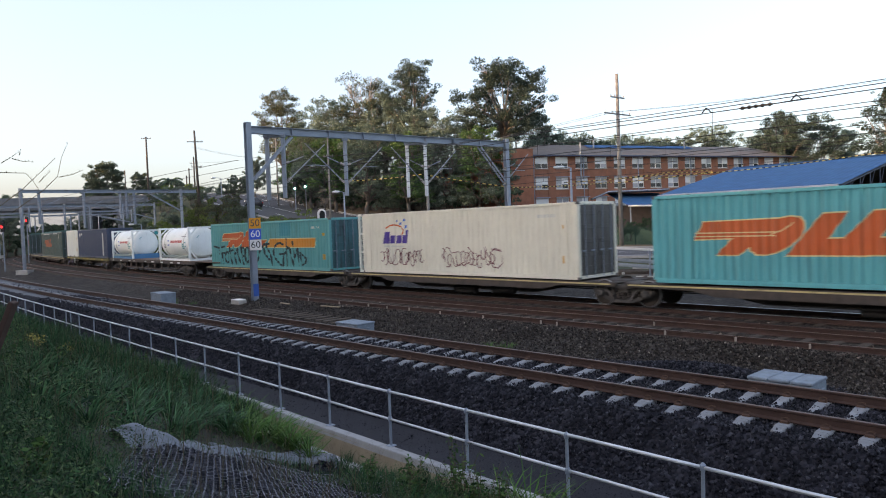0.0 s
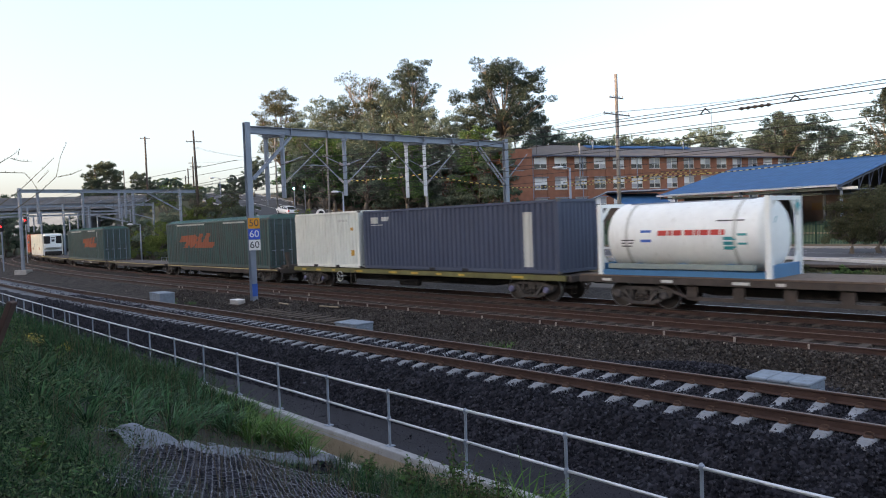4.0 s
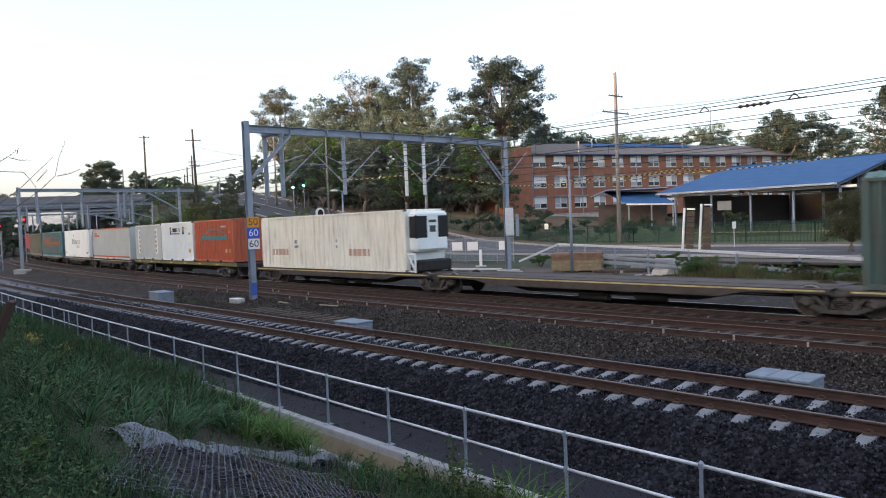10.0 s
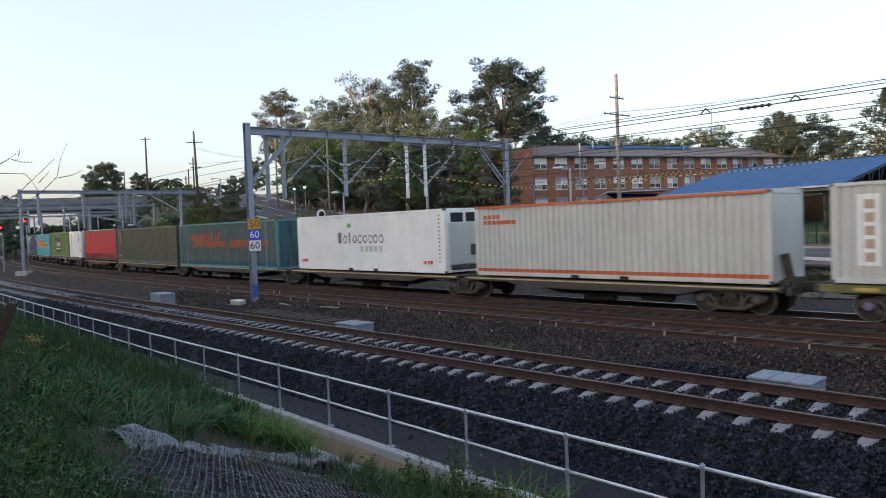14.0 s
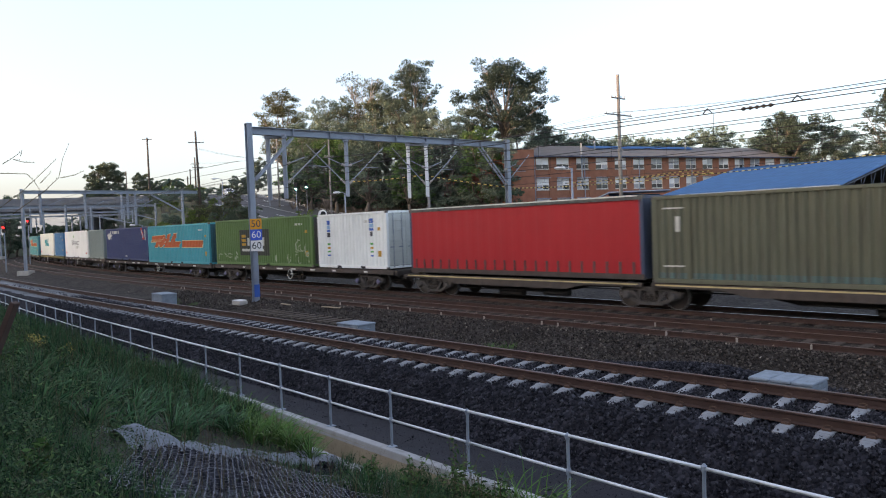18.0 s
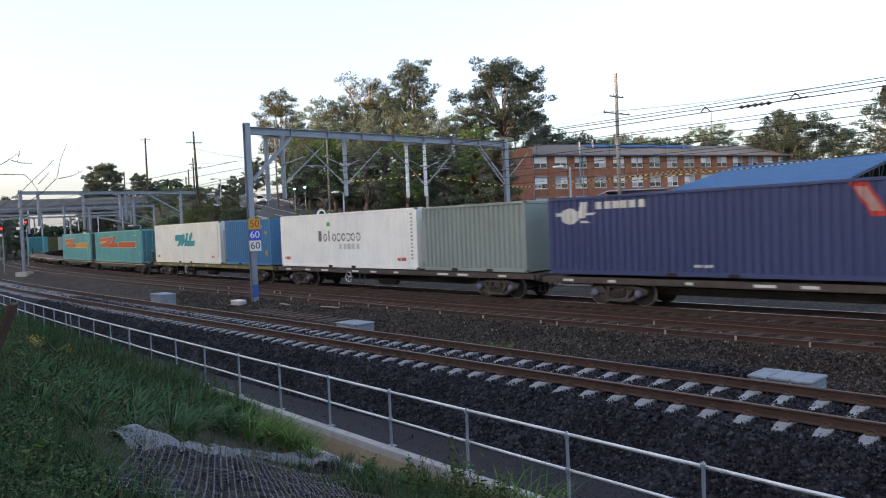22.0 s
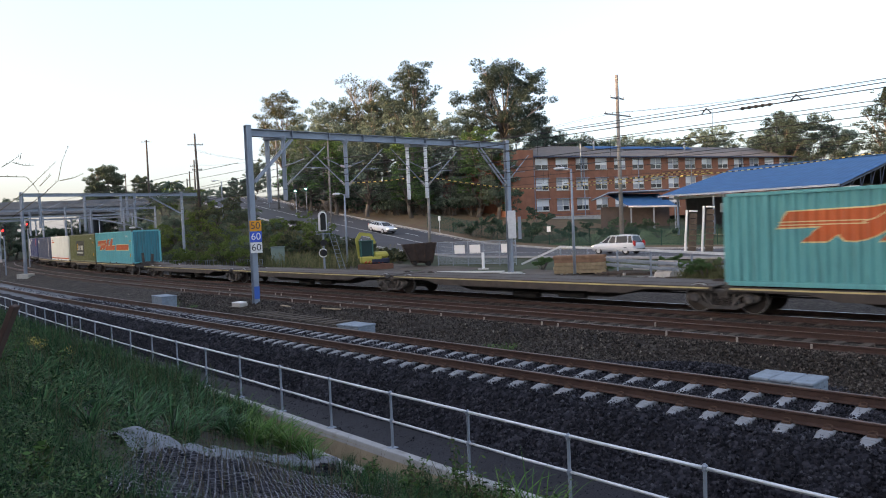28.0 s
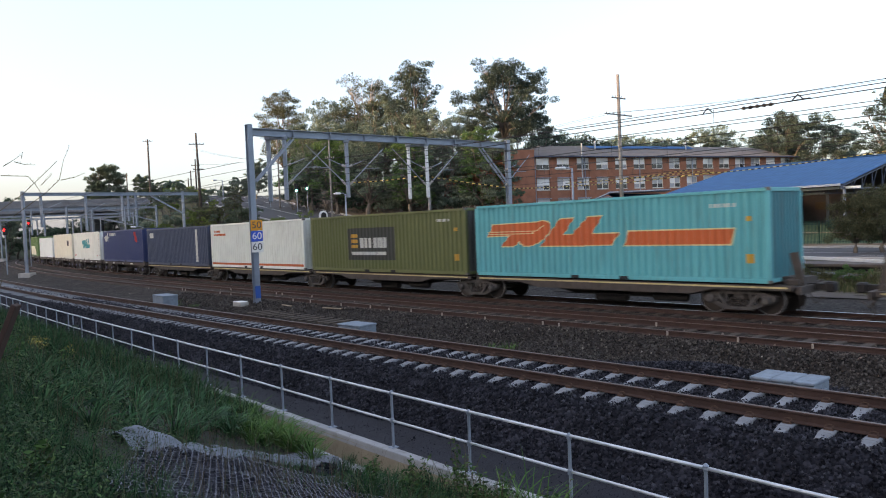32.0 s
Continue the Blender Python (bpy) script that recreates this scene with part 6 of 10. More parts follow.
def straps(p0, n, length, width, rng, spread=0.1):
    """Long arching leaves that rise from one crown and droop at the tip."""
    V, F = [], []
    for _ in range(n):
        a, r = rng.uniform(0, 6.283), abs(rng.normal(0, spread))
        x, y = p0[0] + math.cos(a) * r, p0[1] + math.sin(a) * r
        b = a + rng.normal(0, 0.5)
        ln, up, w = length * rng.uniform(0.55, 1.15), rng.uniform(0.8, 1.5), width * rng.uniform(0.6, 1.3)
        fold = rng.uniform(0.6, 2.5)
        tw = rng.uniform(0, 3.14)
        px, pz, th = 0.0, 0.0, up
        n0 = len(V)
        for k in range(6):
            f = k / 5
            ww = w * (0.5 + 0.9 * f - 1.35 * f * f) if f < 1 else 0.0005
            cx, cy = x + math.cos(b) * px, y + math.sin(b) * px
            sx, sy, sz = -math.sin(b) * ww * math.cos(tw * 0.4), math.cos(b) * ww * math.cos(tw * 0.4), ww * math.sin(tw * 0.4)
            V += [(cx - sx, cy - sy, p0[2] + pz - sz), (cx + sx, cy + sy, p0[2] + pz + sz)]
            px += math.cos(th) * ln / 5
            pz += math.sin(th) * ln / 5
            th -= fold / 5 * (0.4 + 1.2 * f)
        F += [(n0 + 2 * k, n0 + 2 * k + 1, n0 + 2 * k + 3, n0 + 2 * k + 2) for k in range(5)]
    mb = MB()
    mb.v, mb.f, mb.m = V, F, [0] * len(F)
    return mb


def leafmat_cover(name, spots, material, label, seed, category="herbs"):
    """Small herb leaves: (x, y, z, size)."""
    rng = np.random.default_rng(seed)
    mb = MB()
    V, F = [], []
    for x, y, z, k in spots:
        a = rng.uniform(0, 6.283)
        e = rng.uniform(-0.5, 0.9)
        d = Vector((math.cos(a) * math.cos(e), math.sin(a) * math.cos(e), math.sin(e)))
        sd = d.cross(Vector((rng.normal() * 0.5, rng.normal() * 0.5, 1))).normalized()
        q = Vector((x, y, z))
        w = k * rng.uniform(0.12, 0.26)
        n = len(V)
        V += [tuple(q), tuple(q + d * k * 0.5 + sd * w), tuple(q + d * k), tuple(q + d * k * 0.5 - sd * w)]
        F.append((n, n + 1, n + 2, n + 3))
    mb.v, mb.f, mb.m = V, F, [0] * len(F)
    return solid(name, mb, material, label, category, kind="stuff")


def grow():
    rng = np.random.default_rng(11)
    sp, dry, herb = [], [], []

    def put(s, o, h, w, lean, lst=None):
        p = bspot(s, o, bank_z(s, o) - 0.02)
        (sp if lst is None else lst).append((p.x, p.y, p.z, h, w, lean))

    def patch(s, o, f, seed):
        return noise.noise((s * f, o * f, seed))
    # general cover, in hummocks
    for _ in range(46000):
        s, o = 18.5 - 44 * rng.random() ** 1.9, -14.75 - 6.4 * rng.random()
        if s > lip_s(o) - 0.1:
            continue
        if s > lip_s(o) - 2.6 and rng.random() < 0.86:
            continue
        k = 0.8 + 1.1 * patch(s, o, 0.8, 2.0) + 0.5 * patch(s, o, 2.2, 5.0)
        if k < 0.35 and s > 4:
            continue
        put(s, o, rng.uniform(0.15, 0.6) * max(0.3, k), rng.uniform(0.006, 0.016) * (1 if s > 6 else 1.6), rng.uniform(0.15, 1.0))
    # tall rank strip that hangs over the drain further off
    for _ in range(40000):
        s = 13.6 - 52 * rng.random() ** 1.45
        o = -14.3 - 1.7 * rng.random() ** 1.2
        k = float(np.interp(s, [-40, -8, 0, 6, 10, 13.6], [1.4, 1.2, 1.3, 1.35, 1.2, 0.6])) * (1 + 0.6 * patch(s, o, 0.7, 9.0))
        put(s, o, rng.uniform(0.3, 0.75) * k, rng.uniform(0.01, 0.026) * (1.5 if s < -2 else 1), rng.uniform(0.1, 0.85))
    # short grass beside and over the mattress
    for _ in range(2600):
        s, o = rng.uniform(17.3, 25), -14.7 - 5.0 * rng.random() ** 1.6
        if s < net_s(o) + 0.1 or patch(s, o, 1.3, 4.0) < -0.05:
            continue
        put(s, o, rng.uniform(0.08, 0.3), rng.uniform(0.003, 0.007), rng.uniform(0.2, 0.9))
    # beside the drain at the right
    for _ in range(17000):
        s = rng.uniform(17.0, 27)
        o = -14.45 - 1.5 * rng.random() ** 1.3
        if patch(s, o, 1.6, 6.0) < (-0.3 if s > 18.3 else -0.05):
            continue
        put(s, o, rng.uniform(0.1, 0.42) * (1.5 if s > 19 else 0.7), rng.uniform(0.004, 0.011), rng.uniform(0.2, 1.0))
    # brown stalks
    for _ in range(2400):
        s, o = 24 - 34 * rng.random() ** 1.2, -14.7 - 5.0 * rng.random()
        put(s, o, rng.uniform(0.3, 0.8), rng.uniform(0.003, 0.007), rng.uniform(0.05, 0.4), dry)
    for _ in range(500):
        s, o = rng.uniform(18, 24), rng.uniform(-19.5, -15.2)
        put(s, o, rng.uniform(0.1, 0.4), rng.uniform(0.003, 0.006), rng.uniform(0.1, 0.6), dry)
    for _ in range(20000):
        s, o = rng.uniform(14.0, 24.0), -19.3 - 2.3 * rng.random()
        put(s, o, rng.uniform(0.08, 0.36), rng.uniform(0.003, 0.008), rng.uniform(0.2, 1.0))
    for _ in range(9000):
        s = 8.0 - 46 * rng.random() ** 1.2
        o = -14.6 - 1.8 * rng.random()
        p = bspot(s, o, bank_z(s, o) + float(np.interp(s, [-8, 2, 8], [0.85, 0.7, 0.4])) * rng.random() ** 0.7)
        herb.append((p.x, p.y, p.z, rng.uniform(0.06, 0.15)))
    blades("bank_grass", sp, GRASS, "rank green grass on the bank", 1)
    for _ in range(60):
        o = -19.2 + 4.3 * rng.random()
        s = lip_s(o) + (net_s(o) - lip_s(o)) * rng.random()
        c = rng.uniform(0.06, 0.2)
        for _ in range(55):
            p = bspot(s + rng.normal() * c, o + rng.normal() * c, bank_z(s, o) + 0.02 + 0.2 * rng.random())
            herb.append((p.x, p.y, p.z, rng.uniform(0.02, 0.055)))
    blades("dry_grass", dry, DRY, "dry brown grass stalks", 2)
    # low herbs in mounds nearest the eye, and between the tussocks
    for _ in range(80000):
        s, o = rng.uniform(14.0, 24.0), -18.9 - 2.6 * rng.random()
        if o > -19.75 and s > lip_s(o) - 0.15:
            continue
        k = 0.24 + 0.34 * patch(s, o, 1.3, 12.0) + 0.14 * patch(s, o, 3.5, 13.0)
        p = bspot(s, o, bank_z(s, o) + max(0.0, k) * rng.random() ** 0.5)
        herb.append((p.x, p.y, p.z, rng.uniform(0.018, 0.05)))
    for _ in range(16000):
        s, o = 19.0 - 22 * rng.random() ** 1.5, -15.3 - 4.2 * rng.random()
        if s > lip_s(o) - 0.05 or patch(s, o, 0.9, 21.0) < 0.0:
            continue
        p = bspot(s, o, bank_z(s, o) + 0.55 * rng.random() ** 0.6)
        herb.append((p.x, p.y, p.z, rng.uniform(0.03, 0.075)))
    for _ in range(3500):
        s, o = rng.uniform(17.5, 25), -14.7 - 4.9 * rng.random() ** 1.5
        if s < net_s(o) or patch(s, o, 1.2, 31.0) < 0.08:
            continue
        p = bspot(s, o, bank_z(s, o) + 0.08 + 0.18 * rng.random())
        herb.append((p.x, p.y, p.z, rng.uniform(0.02, 0.045)))
    low = np.random.default_rng(77)
    for _ in range(6000):
        s, o = low.uniform(19.2, 23.5), -14.68 - 1.3 * low.random()
        k = 0.3 + 0.35 * patch(s, o, 1.8, 44.0)
        p = bspot(s, o, bank_z(s, o) + max(0.05, k) * low.random() ** 0.6)
        herb.append((p.x, p.y, p.z, low.uniform(0.02, 0.05)))
    for _ in range(9000):
        o = -18.3 - 1.6 * low.random()
        s = lip_s(o) - 0.2 + (net_s(o) + 0.3 - lip_s(o)) * low.random()
        p = bspot(s, o, bank_z(s, o) + 0.16 * low.random() ** 1.5)
        herb.append((p.x, p.y, p.z, low.uniform(0.015, 0.04)))
    leafmat_cover("ground_herbs", herb, HERB, "low dark herbs and creepers on the bank", 4)
    # strappy tussocks
    big = [(17.9, -19.3, 0.6, 0), (17.5, -19.0, 0.62, 0), (18.45, -18.95, 0.56, 0), (17.0, -17.95, 0.68, 0), (17.45, -18.4, 0.52, 0), (16.35, -17.2, 0.8, 0), (15.6, -16.6, 0.72, 0), (14.8, -16.0, 0.78, 0), (15.2, -15.75, 0.62, 0), (13.5, -15.0, 0.7, 0), (14.0, -15.3, 0.75, 0), (14.4, -14.78, 0.78, 1), (15.3, -14.78, 0.74, 1), (14.9, -15.05, 0.72, 1), (16.0, -14.7, 0.62, 1), (15.7, -14.85, 0.66, 1)]
    big += [(13.6, -17.3, 0.85, 0), (12.5, -16.5, 0.9, 0), (11.8, -15.7, 0.95, 0), (11.9, -15.1, 1.0, 0), (12.4, -17.4, 0.8, 0), (14.2, -18.3, 0.75, 0), (14.1, -18.7, 0.7, 0), (15.0, -17.3, 0.8, 0), (15.5, -18.0, 0.72, 0), (16.0, -18.6, 0.66, 0), (16.6, -19.1, 0.66, 0), (13.6, -16.2, 0.85, 0), (13.0, -15.5, 0.95, 0), (10.5, -15.2, 1.05, 0), (9.0, -15.6, 1.05, 0), (10.8, -16.4, 0.95, 0), (14.3, -16.8, 0.8, 0), (16.0, -17.7, 0.66, 0), (11.3, -17.2, 0.85, 0), (7.6, -15.3, 1.1, 0), (12.9, -18.2, 0.75, 0)]
    big += [(15.3, -15.1, 0.8, 1), (15.8, -14.85, 0.75, 1), (16.4, -14.85, 0.6, 1), (14.7, -15.6, 0.8, 0), (14.4, -15.9, 0.8, 0), (14.7, -15.25, 0.85, 1), (16.0, -16.8, 0.75, 0), (14.9, -14.7, 0.85, 1), (13.7, -14.7, 0.9, 1), (13.1, -14.75, 0.9, 1), (12.5, -14.8, 0.9, 1), (15.5, -15.5, 0.65, 1)]
    big += [(20.3, -14.75, 0.5, 1), (20.9, -14.72, 1.05, 1), (21.3, -14.72, 1.2, 1), (21.55, -14.8, 1.1, 1), (22.1, -14.8, 0.6, 1), (22.9, -14.78, 0.5, 1), (23.6, -15.0, 0.45, 1), (19.4, -14.8, 0.35, 1)]
    for s, o, h, lime in big:
        p0 = bspot(s, o, bank_z(s, o) - 0.03)
        ob = thing("tussock", "lime-green strappy tussock at the drain's edge" if lime else "strappy dark green tussock on the bank", "grass tussock", group="tussocks on the bank")
        part("blade", straps(p0, 66, h * 0.92, 0.016, rng, 0.05), LIME if lime else TUSSOCK if o > -18.2 else GRASS, ob, kind="stuff")
    # broad-leaved weeds
    spots = [(20.0, -14.75, 0.95, 110), (20.4, -14.9, 0.9, 110), (20.75, -15.0, 0.85, 110), (21.1, -15.1, 0.85, 110), (19.6, -15.0, 0.75, 90), (19.8, -15.25, 0.6, 90), (18.8, -15.3, 0.5, 70), (21.6, -14.8, 0.8, 110), (22.6, -14.9, 0.55, 80), (23.4, -15.2, 0.5, 80), (19.0, -14.7, 0.6, 60), (21.0, -15.2, 0.5, 80), (22.2, -15.5, 0.45, 80), (19.3, -14.95, 0.5, 60), (20.1, -15.3, 0.4, 50), (18.2, -14.8, 0.42, 40), (20.9, -14.9, 0.85, 90), (21.3, -20.1, 0.3, 90), (22.3, -20.6, 0.3, 90), (19.2, -20.4, 0.4, 90), (17.6, -20.0, 0.55, 90), (14.6, -19.0, 0.7, 80), (11.8, -17.6, 0.8, 70), (9.6, -15.2, 1.0, 60), (8.2, -15.6, 1.1, 70), (10.9, -14.95, 0.95, 55), (6.5, -15.6, 1.1, 60), (3.0, -16.5, 1.0, 60), (4.5, -17.5, 1.0, 60), (-2.0, -16.0, 1.2, 60), (9.0, -18.0, 0.8, 80), (12.5, -18.8, 0.7, 80)]
    for s, o, h, n in spots:
        mb, st = MB(), MB()
        p0 = bspot(s, o, bank_z(s, o))
        w = thing("weed", "leafy green weed on the bank", "weed", m=Matrix.Translation(p0), group="weeds on the bank")
        for k in range(max(3, n // 10)):
            a, lean = rng.uniform(0, 6.283), rng.uniform(0.0, 0.5)
            tip = Vector((math.cos(a) * lean * h, math.sin(a) * lean * h, h * rng.uniform(0.7, 1.1)))
            st.tube([(0, 0, -0.05), tip * 0.5 + Vector((0, 0, 0.04)), tip], [0.005, 0.004, 0.0025], 5)
            for j in range(16):
                q = tip * rng.uniform(0.2, 1.02)
                d = Vector((rng.normal(), rng.normal(), rng.normal() * 0.4)).normalized()
                e = d.cross(Vector((rng.normal(), rng.normal(), rng.normal()))).normalized()
                ln, wd = rng.uniform(0.04, 0.1), rng.uniform(0.01, 0.022)
                mb.add([q, q + d * ln * 0.5 + e * wd, q + d * ln, q + d * ln * 0.5 - e * wd], [(0, 1, 2, 3)])
        part("stem", st, DRY, w, kind="stuff")
        part("leaf", mb, WEED, w, "small pointed leaves", kind="stuff")
    # tall thin seed stalks standing before the fence
    for i in range(120):
        s = rng.uniform(2.0, 15.0)
        o = -14.9 - 1.6 * rng.random()
        h = rng.uniform(0.75, 1.35)
        p0 = bspot(s, o, bank_z(s, o))
        w = thing("seed_stalk", "tall thin feathery stalk before the fence", "weed", m=Matrix.Translation(p0), group="seed stalks")
        lx, ly = rng.normal() * 0.1, rng.normal() * 0.1
        st, fl = MB().tube([(0, 0, 0), (lx * 0.4, ly * 0.4, h * 0.55), (lx, ly, h)], [0.004, 0.003, 0.0015], 4), MB()
        for _ in range(80):
            f = rng.uniform(0.35, 1.0)
            q = Vector((lx * f, ly * f, h * f))
            d = Vector((rng.normal(), rng.normal(), 0.9)).normalized() * rng.uniform(0.03, 0.09)
            e = d.cross(Vector((0.3, 0.5, 0.2))).normalized() * 0.004
            fl.add([q - e, q + e, q + d], [(0, 1, 2)])
        part("stem", st, DRY, w)
        part("plume", fl, HERB, w, "fine feathery side shoots", kind="stuff")
    # bare twigs of a tall weed close to the eye
    tw = thing("bare_weed", "tall bare weed with thin branching twigs and buds", "weed", m=pose(-5.4, 8.6, 0.4))
    for k, line in enumerate((((-0.004, 3.038), (0.419, 3.321), (0.739, 3.595), (0.846, 3.691)), ((0.267, 3.059), (0.654, 3.311), (0.839, 3.47), (0.901, 3.702), (0.985, 3.872)), ((0.839, 3.47), (1.002, 3.496), (1.126, 3.544)), ((0.098, 3.557), (0.419, 3.536), (0.507, 3.431), (0.573, 3.314)), ((0.105, 3.671), (0.21, 3.726), (0.329, 3.801)), ((0.216, 3.726), (0.342, 3.687), (0.475, 3.674)), ((0.507, 3.431), (0.578, 3.495), (0.649, 3.559)), ((0.26, 3.771), (0.278, 3.843)))):
        pts = [Vector((x, 0.04 * k, z)) for x, z in line]
        st = MB().tube(pts, [0.005 - 0.0035 * f / max(1, len(pts) - 1) for f in range(len(pts))], 5)
        for a, b in zip(pts, pts[1:]):
            for f in (0.3, 0.62, 0.9):
                q = a.lerp(b, f)
                e = q + Vector((rng.uniform(-0.008, 0.008), 0, rng.uniform(-0.006, 0.01)))
                st.tube([q, e], [0.002, 0.001], 4)
                st.lathe(e, e + Vector((0, 0, 0.016)), [(0, 0.0015), (0.5, 0.0035), (1, 0.0015)], 5)
        part("twig", st, DRY, tw)
    part("stem", MB().tube([(-0.35, 0, -0.4), (-0.2, 0.05, 1.4), (0.1, 0.0, 2.3)], [0.012, 0.009, 0.006], 6), DRY, tw)
    # yellow flower heads
    YEL = mat("yellow_flower", (0.4, 0.32, 0.03), 0.7)
    for s, o, k in ((7.5, -17.2, 1.0), (7.2, -17.0, 0.8), (7.9, -17.3, 0.7), (6.0, -16.0, 0.6), (5.2, -15.9, 0.5)):
        fl = thing("flowering_weed", "weed with small yellow flower heads", "weed", m=Matrix.Translation(bspot(s, o, bank_z(s, o))), group="flowering weeds")
        part("stem", MB().tube([(0, 0, 0), (0.03, 0.02, 0.4), (0.0, 0.05, 0.62)], 0.006, 5), DRY, fl)
        mb = MB()
        for _ in range(int(46 * k)):
            q = Vector((rng.normal() * 0.09 * k, 0.05 + rng.normal() * 0.09 * k, 0.58 + rng.normal() * 0.06))
            mb.add([q, q + Vector((0.025, 0, 0.01)), q + Vector((0.02, 0.02, 0.02)), q + Vector((0, 0.025, 0.01))], [(0, 1, 2, 3)])
        part("flower", mb, YEL, fl, "yellow flowers", kind="stuff")
    # tufts on the ballast
    for s, o in ((13.6, -6.6), (13.2, -6.9), (-7.6, -6.4), (-10.5, -6.2), (-8.6, -6.9)):
        ob = thing("grass_tuft", "small green grass tuft in the ballast", "grass tuft", group="tufts in the ballast")
        part("blade", straps(spot(s, o, -0.45), 70, 0.28, 0.007, rng, 0.14), LIME, ob, kind="stuff")


grow()


def trackside():
    # concrete cable pits
    for s, o, w, d, h, turn, label in ((21.75, -8.05, 1.12, 0.75, 0.38, 0, "blue-grey concrete cable pit with a lid"), (8.3, -7.9, 1.1, 0.7, 0.38, 3, "blue-grey concrete cable pit with a lid"), (-9.0, -7.3, 1.5, 0.75, 0.5, -2, "grey concrete cable pit with a lid")):
        c = thing("cable_pit", label + " on the ballast", "cable pit", place(s, o, -0.34, turn), group="cable pits between the tracks")
        part("box", MB().box(-w / 2, w / 2, -d / 2, d / 2, 0, h, bev=0.02), PIT, c)
        for i in range(3):
            part("lid", MB().box(-w / 2 - 0.02 + i * (w + 0.04) / 3 + 0.008, -w / 2 - 0.02 + (i + 1) * (w + 0.04) / 3 - 0.008, -d / 2 - 0.02, d / 2 + 0.02, h, h + 0.06, bev=0.015), PIT, c, "concrete lid slab")
        part("handle", MB().tube([(w / 2 + 0.02, -0.1, h - 0.06), (w / 2 + 0.05, -0.1, h - 0.1), (w / 2 + 0.05, 0.1, h - 0.1), (w / 2 + 0.02, 0.1, h - 0.06)], 0.012, 6), GALV, c)
    pm = thing("point_machine", "white low track-side machine box", "point machine", place(-5.0, -5.2, -0.42, 2))
    part("housing", MB().box(-0.4, 0.4, -0.22, 0.22, 0.05, 0.26, bev=0.04), CONC, pm)
    part("base", MB().box(-0.7, 0.55, -0.28, 0.28, 0, 0.06), GRIME, pm)
    part("lid", MB().box(-0.36, 0.3, -0.23, 0.23, 0.26, 0.29, bev=0.01), WHITE, pm)
    # small pale rail anchors and litter beside the old rails
    tagm = mat("pale_rail_anchor", (0.36, 0.3, 0.25), 0.8, var=0.3, scale=20)
    rng = random.Random(6)
    am = MB().box(-0.022, 0.022, -0.03, 0.03, -0.12, 0.0, bev=0.01).mesh("anchor", tagm)
    for i in range(24):
        ob = part("rail_anchor", am, None, mid_track, "pale painted rail anchor")
        ob.matrix_world = place(-16 + i * 1.75 + rng.uniform(-0.8, 0.8), rng.choice((MID_O - 0.84, MID_O + 0.68, MID_O - 0.84)), rng.uniform(-0.06, -0.01), rng.uniform(-20, 20))
    for s, o, w in ((17.2, -0.9, 1.0), (16.6, -0.7, 0.5), (2.0, -4.6, 1.2), (-1.0, -5.0, 0.9)):
        solid("loose_plank", MB().box(-w / 2, w / 2, -0.05, 0.05, 0, 0.04, bev=0.008), mat("pale_plank", (0.32, 0.25, 0.17), 0.9, var=0.3, scale=6), "pale weathered plank lying by the rails", "plank", m=place(s, o, -0.15, rng.uniform(-12, 12)))
    # extra old rails and timbers of a crossover
    solid("spare_rail", sweep(rail_profile(-1.25, -0.02), -30, 40, 0.8, closed=True), RAIL, "rusty spare rail lying beside the track", "rail", kind="structure")
    mb = MB().box(-0.12, 0.12, -1.5, 1.5, 0, 0.1, bev=0.015)
    me = mb.mesh("old_timber", TIMBER_OLD)
    for i in range(12):
        ob = tagged(new("old_timber", me), "grey weathered timber bearer in the ballast", "timber", "old timbers in the ballast")
        ob.matrix_world = place(-2.0 + i * 0.62, -4.9, -0.47, rng.uniform(-4, 4))

    # heap of dark stone beside the cable pit
    hp = MB()
    rg = np.random.default_rng(8)
    base = np.array([(1, 0, 0), (-1, 0, 0), (0, 1, 0), (0, -1, 0), (0, 0, 1), (0, 0, -1)], float)
    tri = [(0, 2, 4), (2, 1, 4), (1, 3, 4), (3, 0, 4), (2, 0, 5), (1, 2, 5), (3, 1, 5), (0, 3, 5)]
    for _ in range(6500):
        u, v = rg.normal() * 1.5, rg.normal() * 0.38
        h = 0.34 * math.exp(-(u / 2.0) ** 2 - (v / 0.55) ** 2)
        r = 0.04 * rg.uniform(0.5, 1.3)
        p = np.array(spot(19.6 + u, -6.75 + v, -0.46 + h * rg.uniform(0.6, 1.0)))
        pts = (base * rg.uniform(0.6, 1.2, (6, 1)) * r) @ np.array(Euler(rg.uniform(0, 6.28, 3)).to_matrix()).T + p
        hp.add(pts.tolist(), tri)
    solid("stone_heap", hp, STONE, "low heap of dark fresh ballast beside the pit", "ballast heap", kind="stuff")


trackside()

# ------------------------------------------------------------------ overhead line structures


def hung_post(t, p, drop, m, w=0.19):
    """A dropper post with its hangers under a portal beam."""
    d = part("drop_post", MB().box(p.x - w / 2, p.x + w / 2, p.y - w / 2, p.y + w / 2, p.z - drop, p.z, bev=0.02), m, t, "hanging steel post")
    part("clamp", MB().box(p.x - w * 0.8, p.x + w * 0.8, p.y - w * 0.8, p.y + w * 0.8, p.z - 0.12, p.z + 0.08, bev=0.02), GALV, d)


def insulator(mb, a, b, n=4, r=0.075):
    a, b = Vector(a), Vector(b)
    prof = [(0, 0.02)]
    for i in range(n):
        t = (i + 0.5) / n
        prof += [(t - 0.3 / n, 0.03), (t - 0.1 / n, r), (t + 0.1 / n, r * 0.9), (t + 0.3 / n, 0.03)]
    mb.lathe(a, b, prof + [(1, 0.02)], 10)


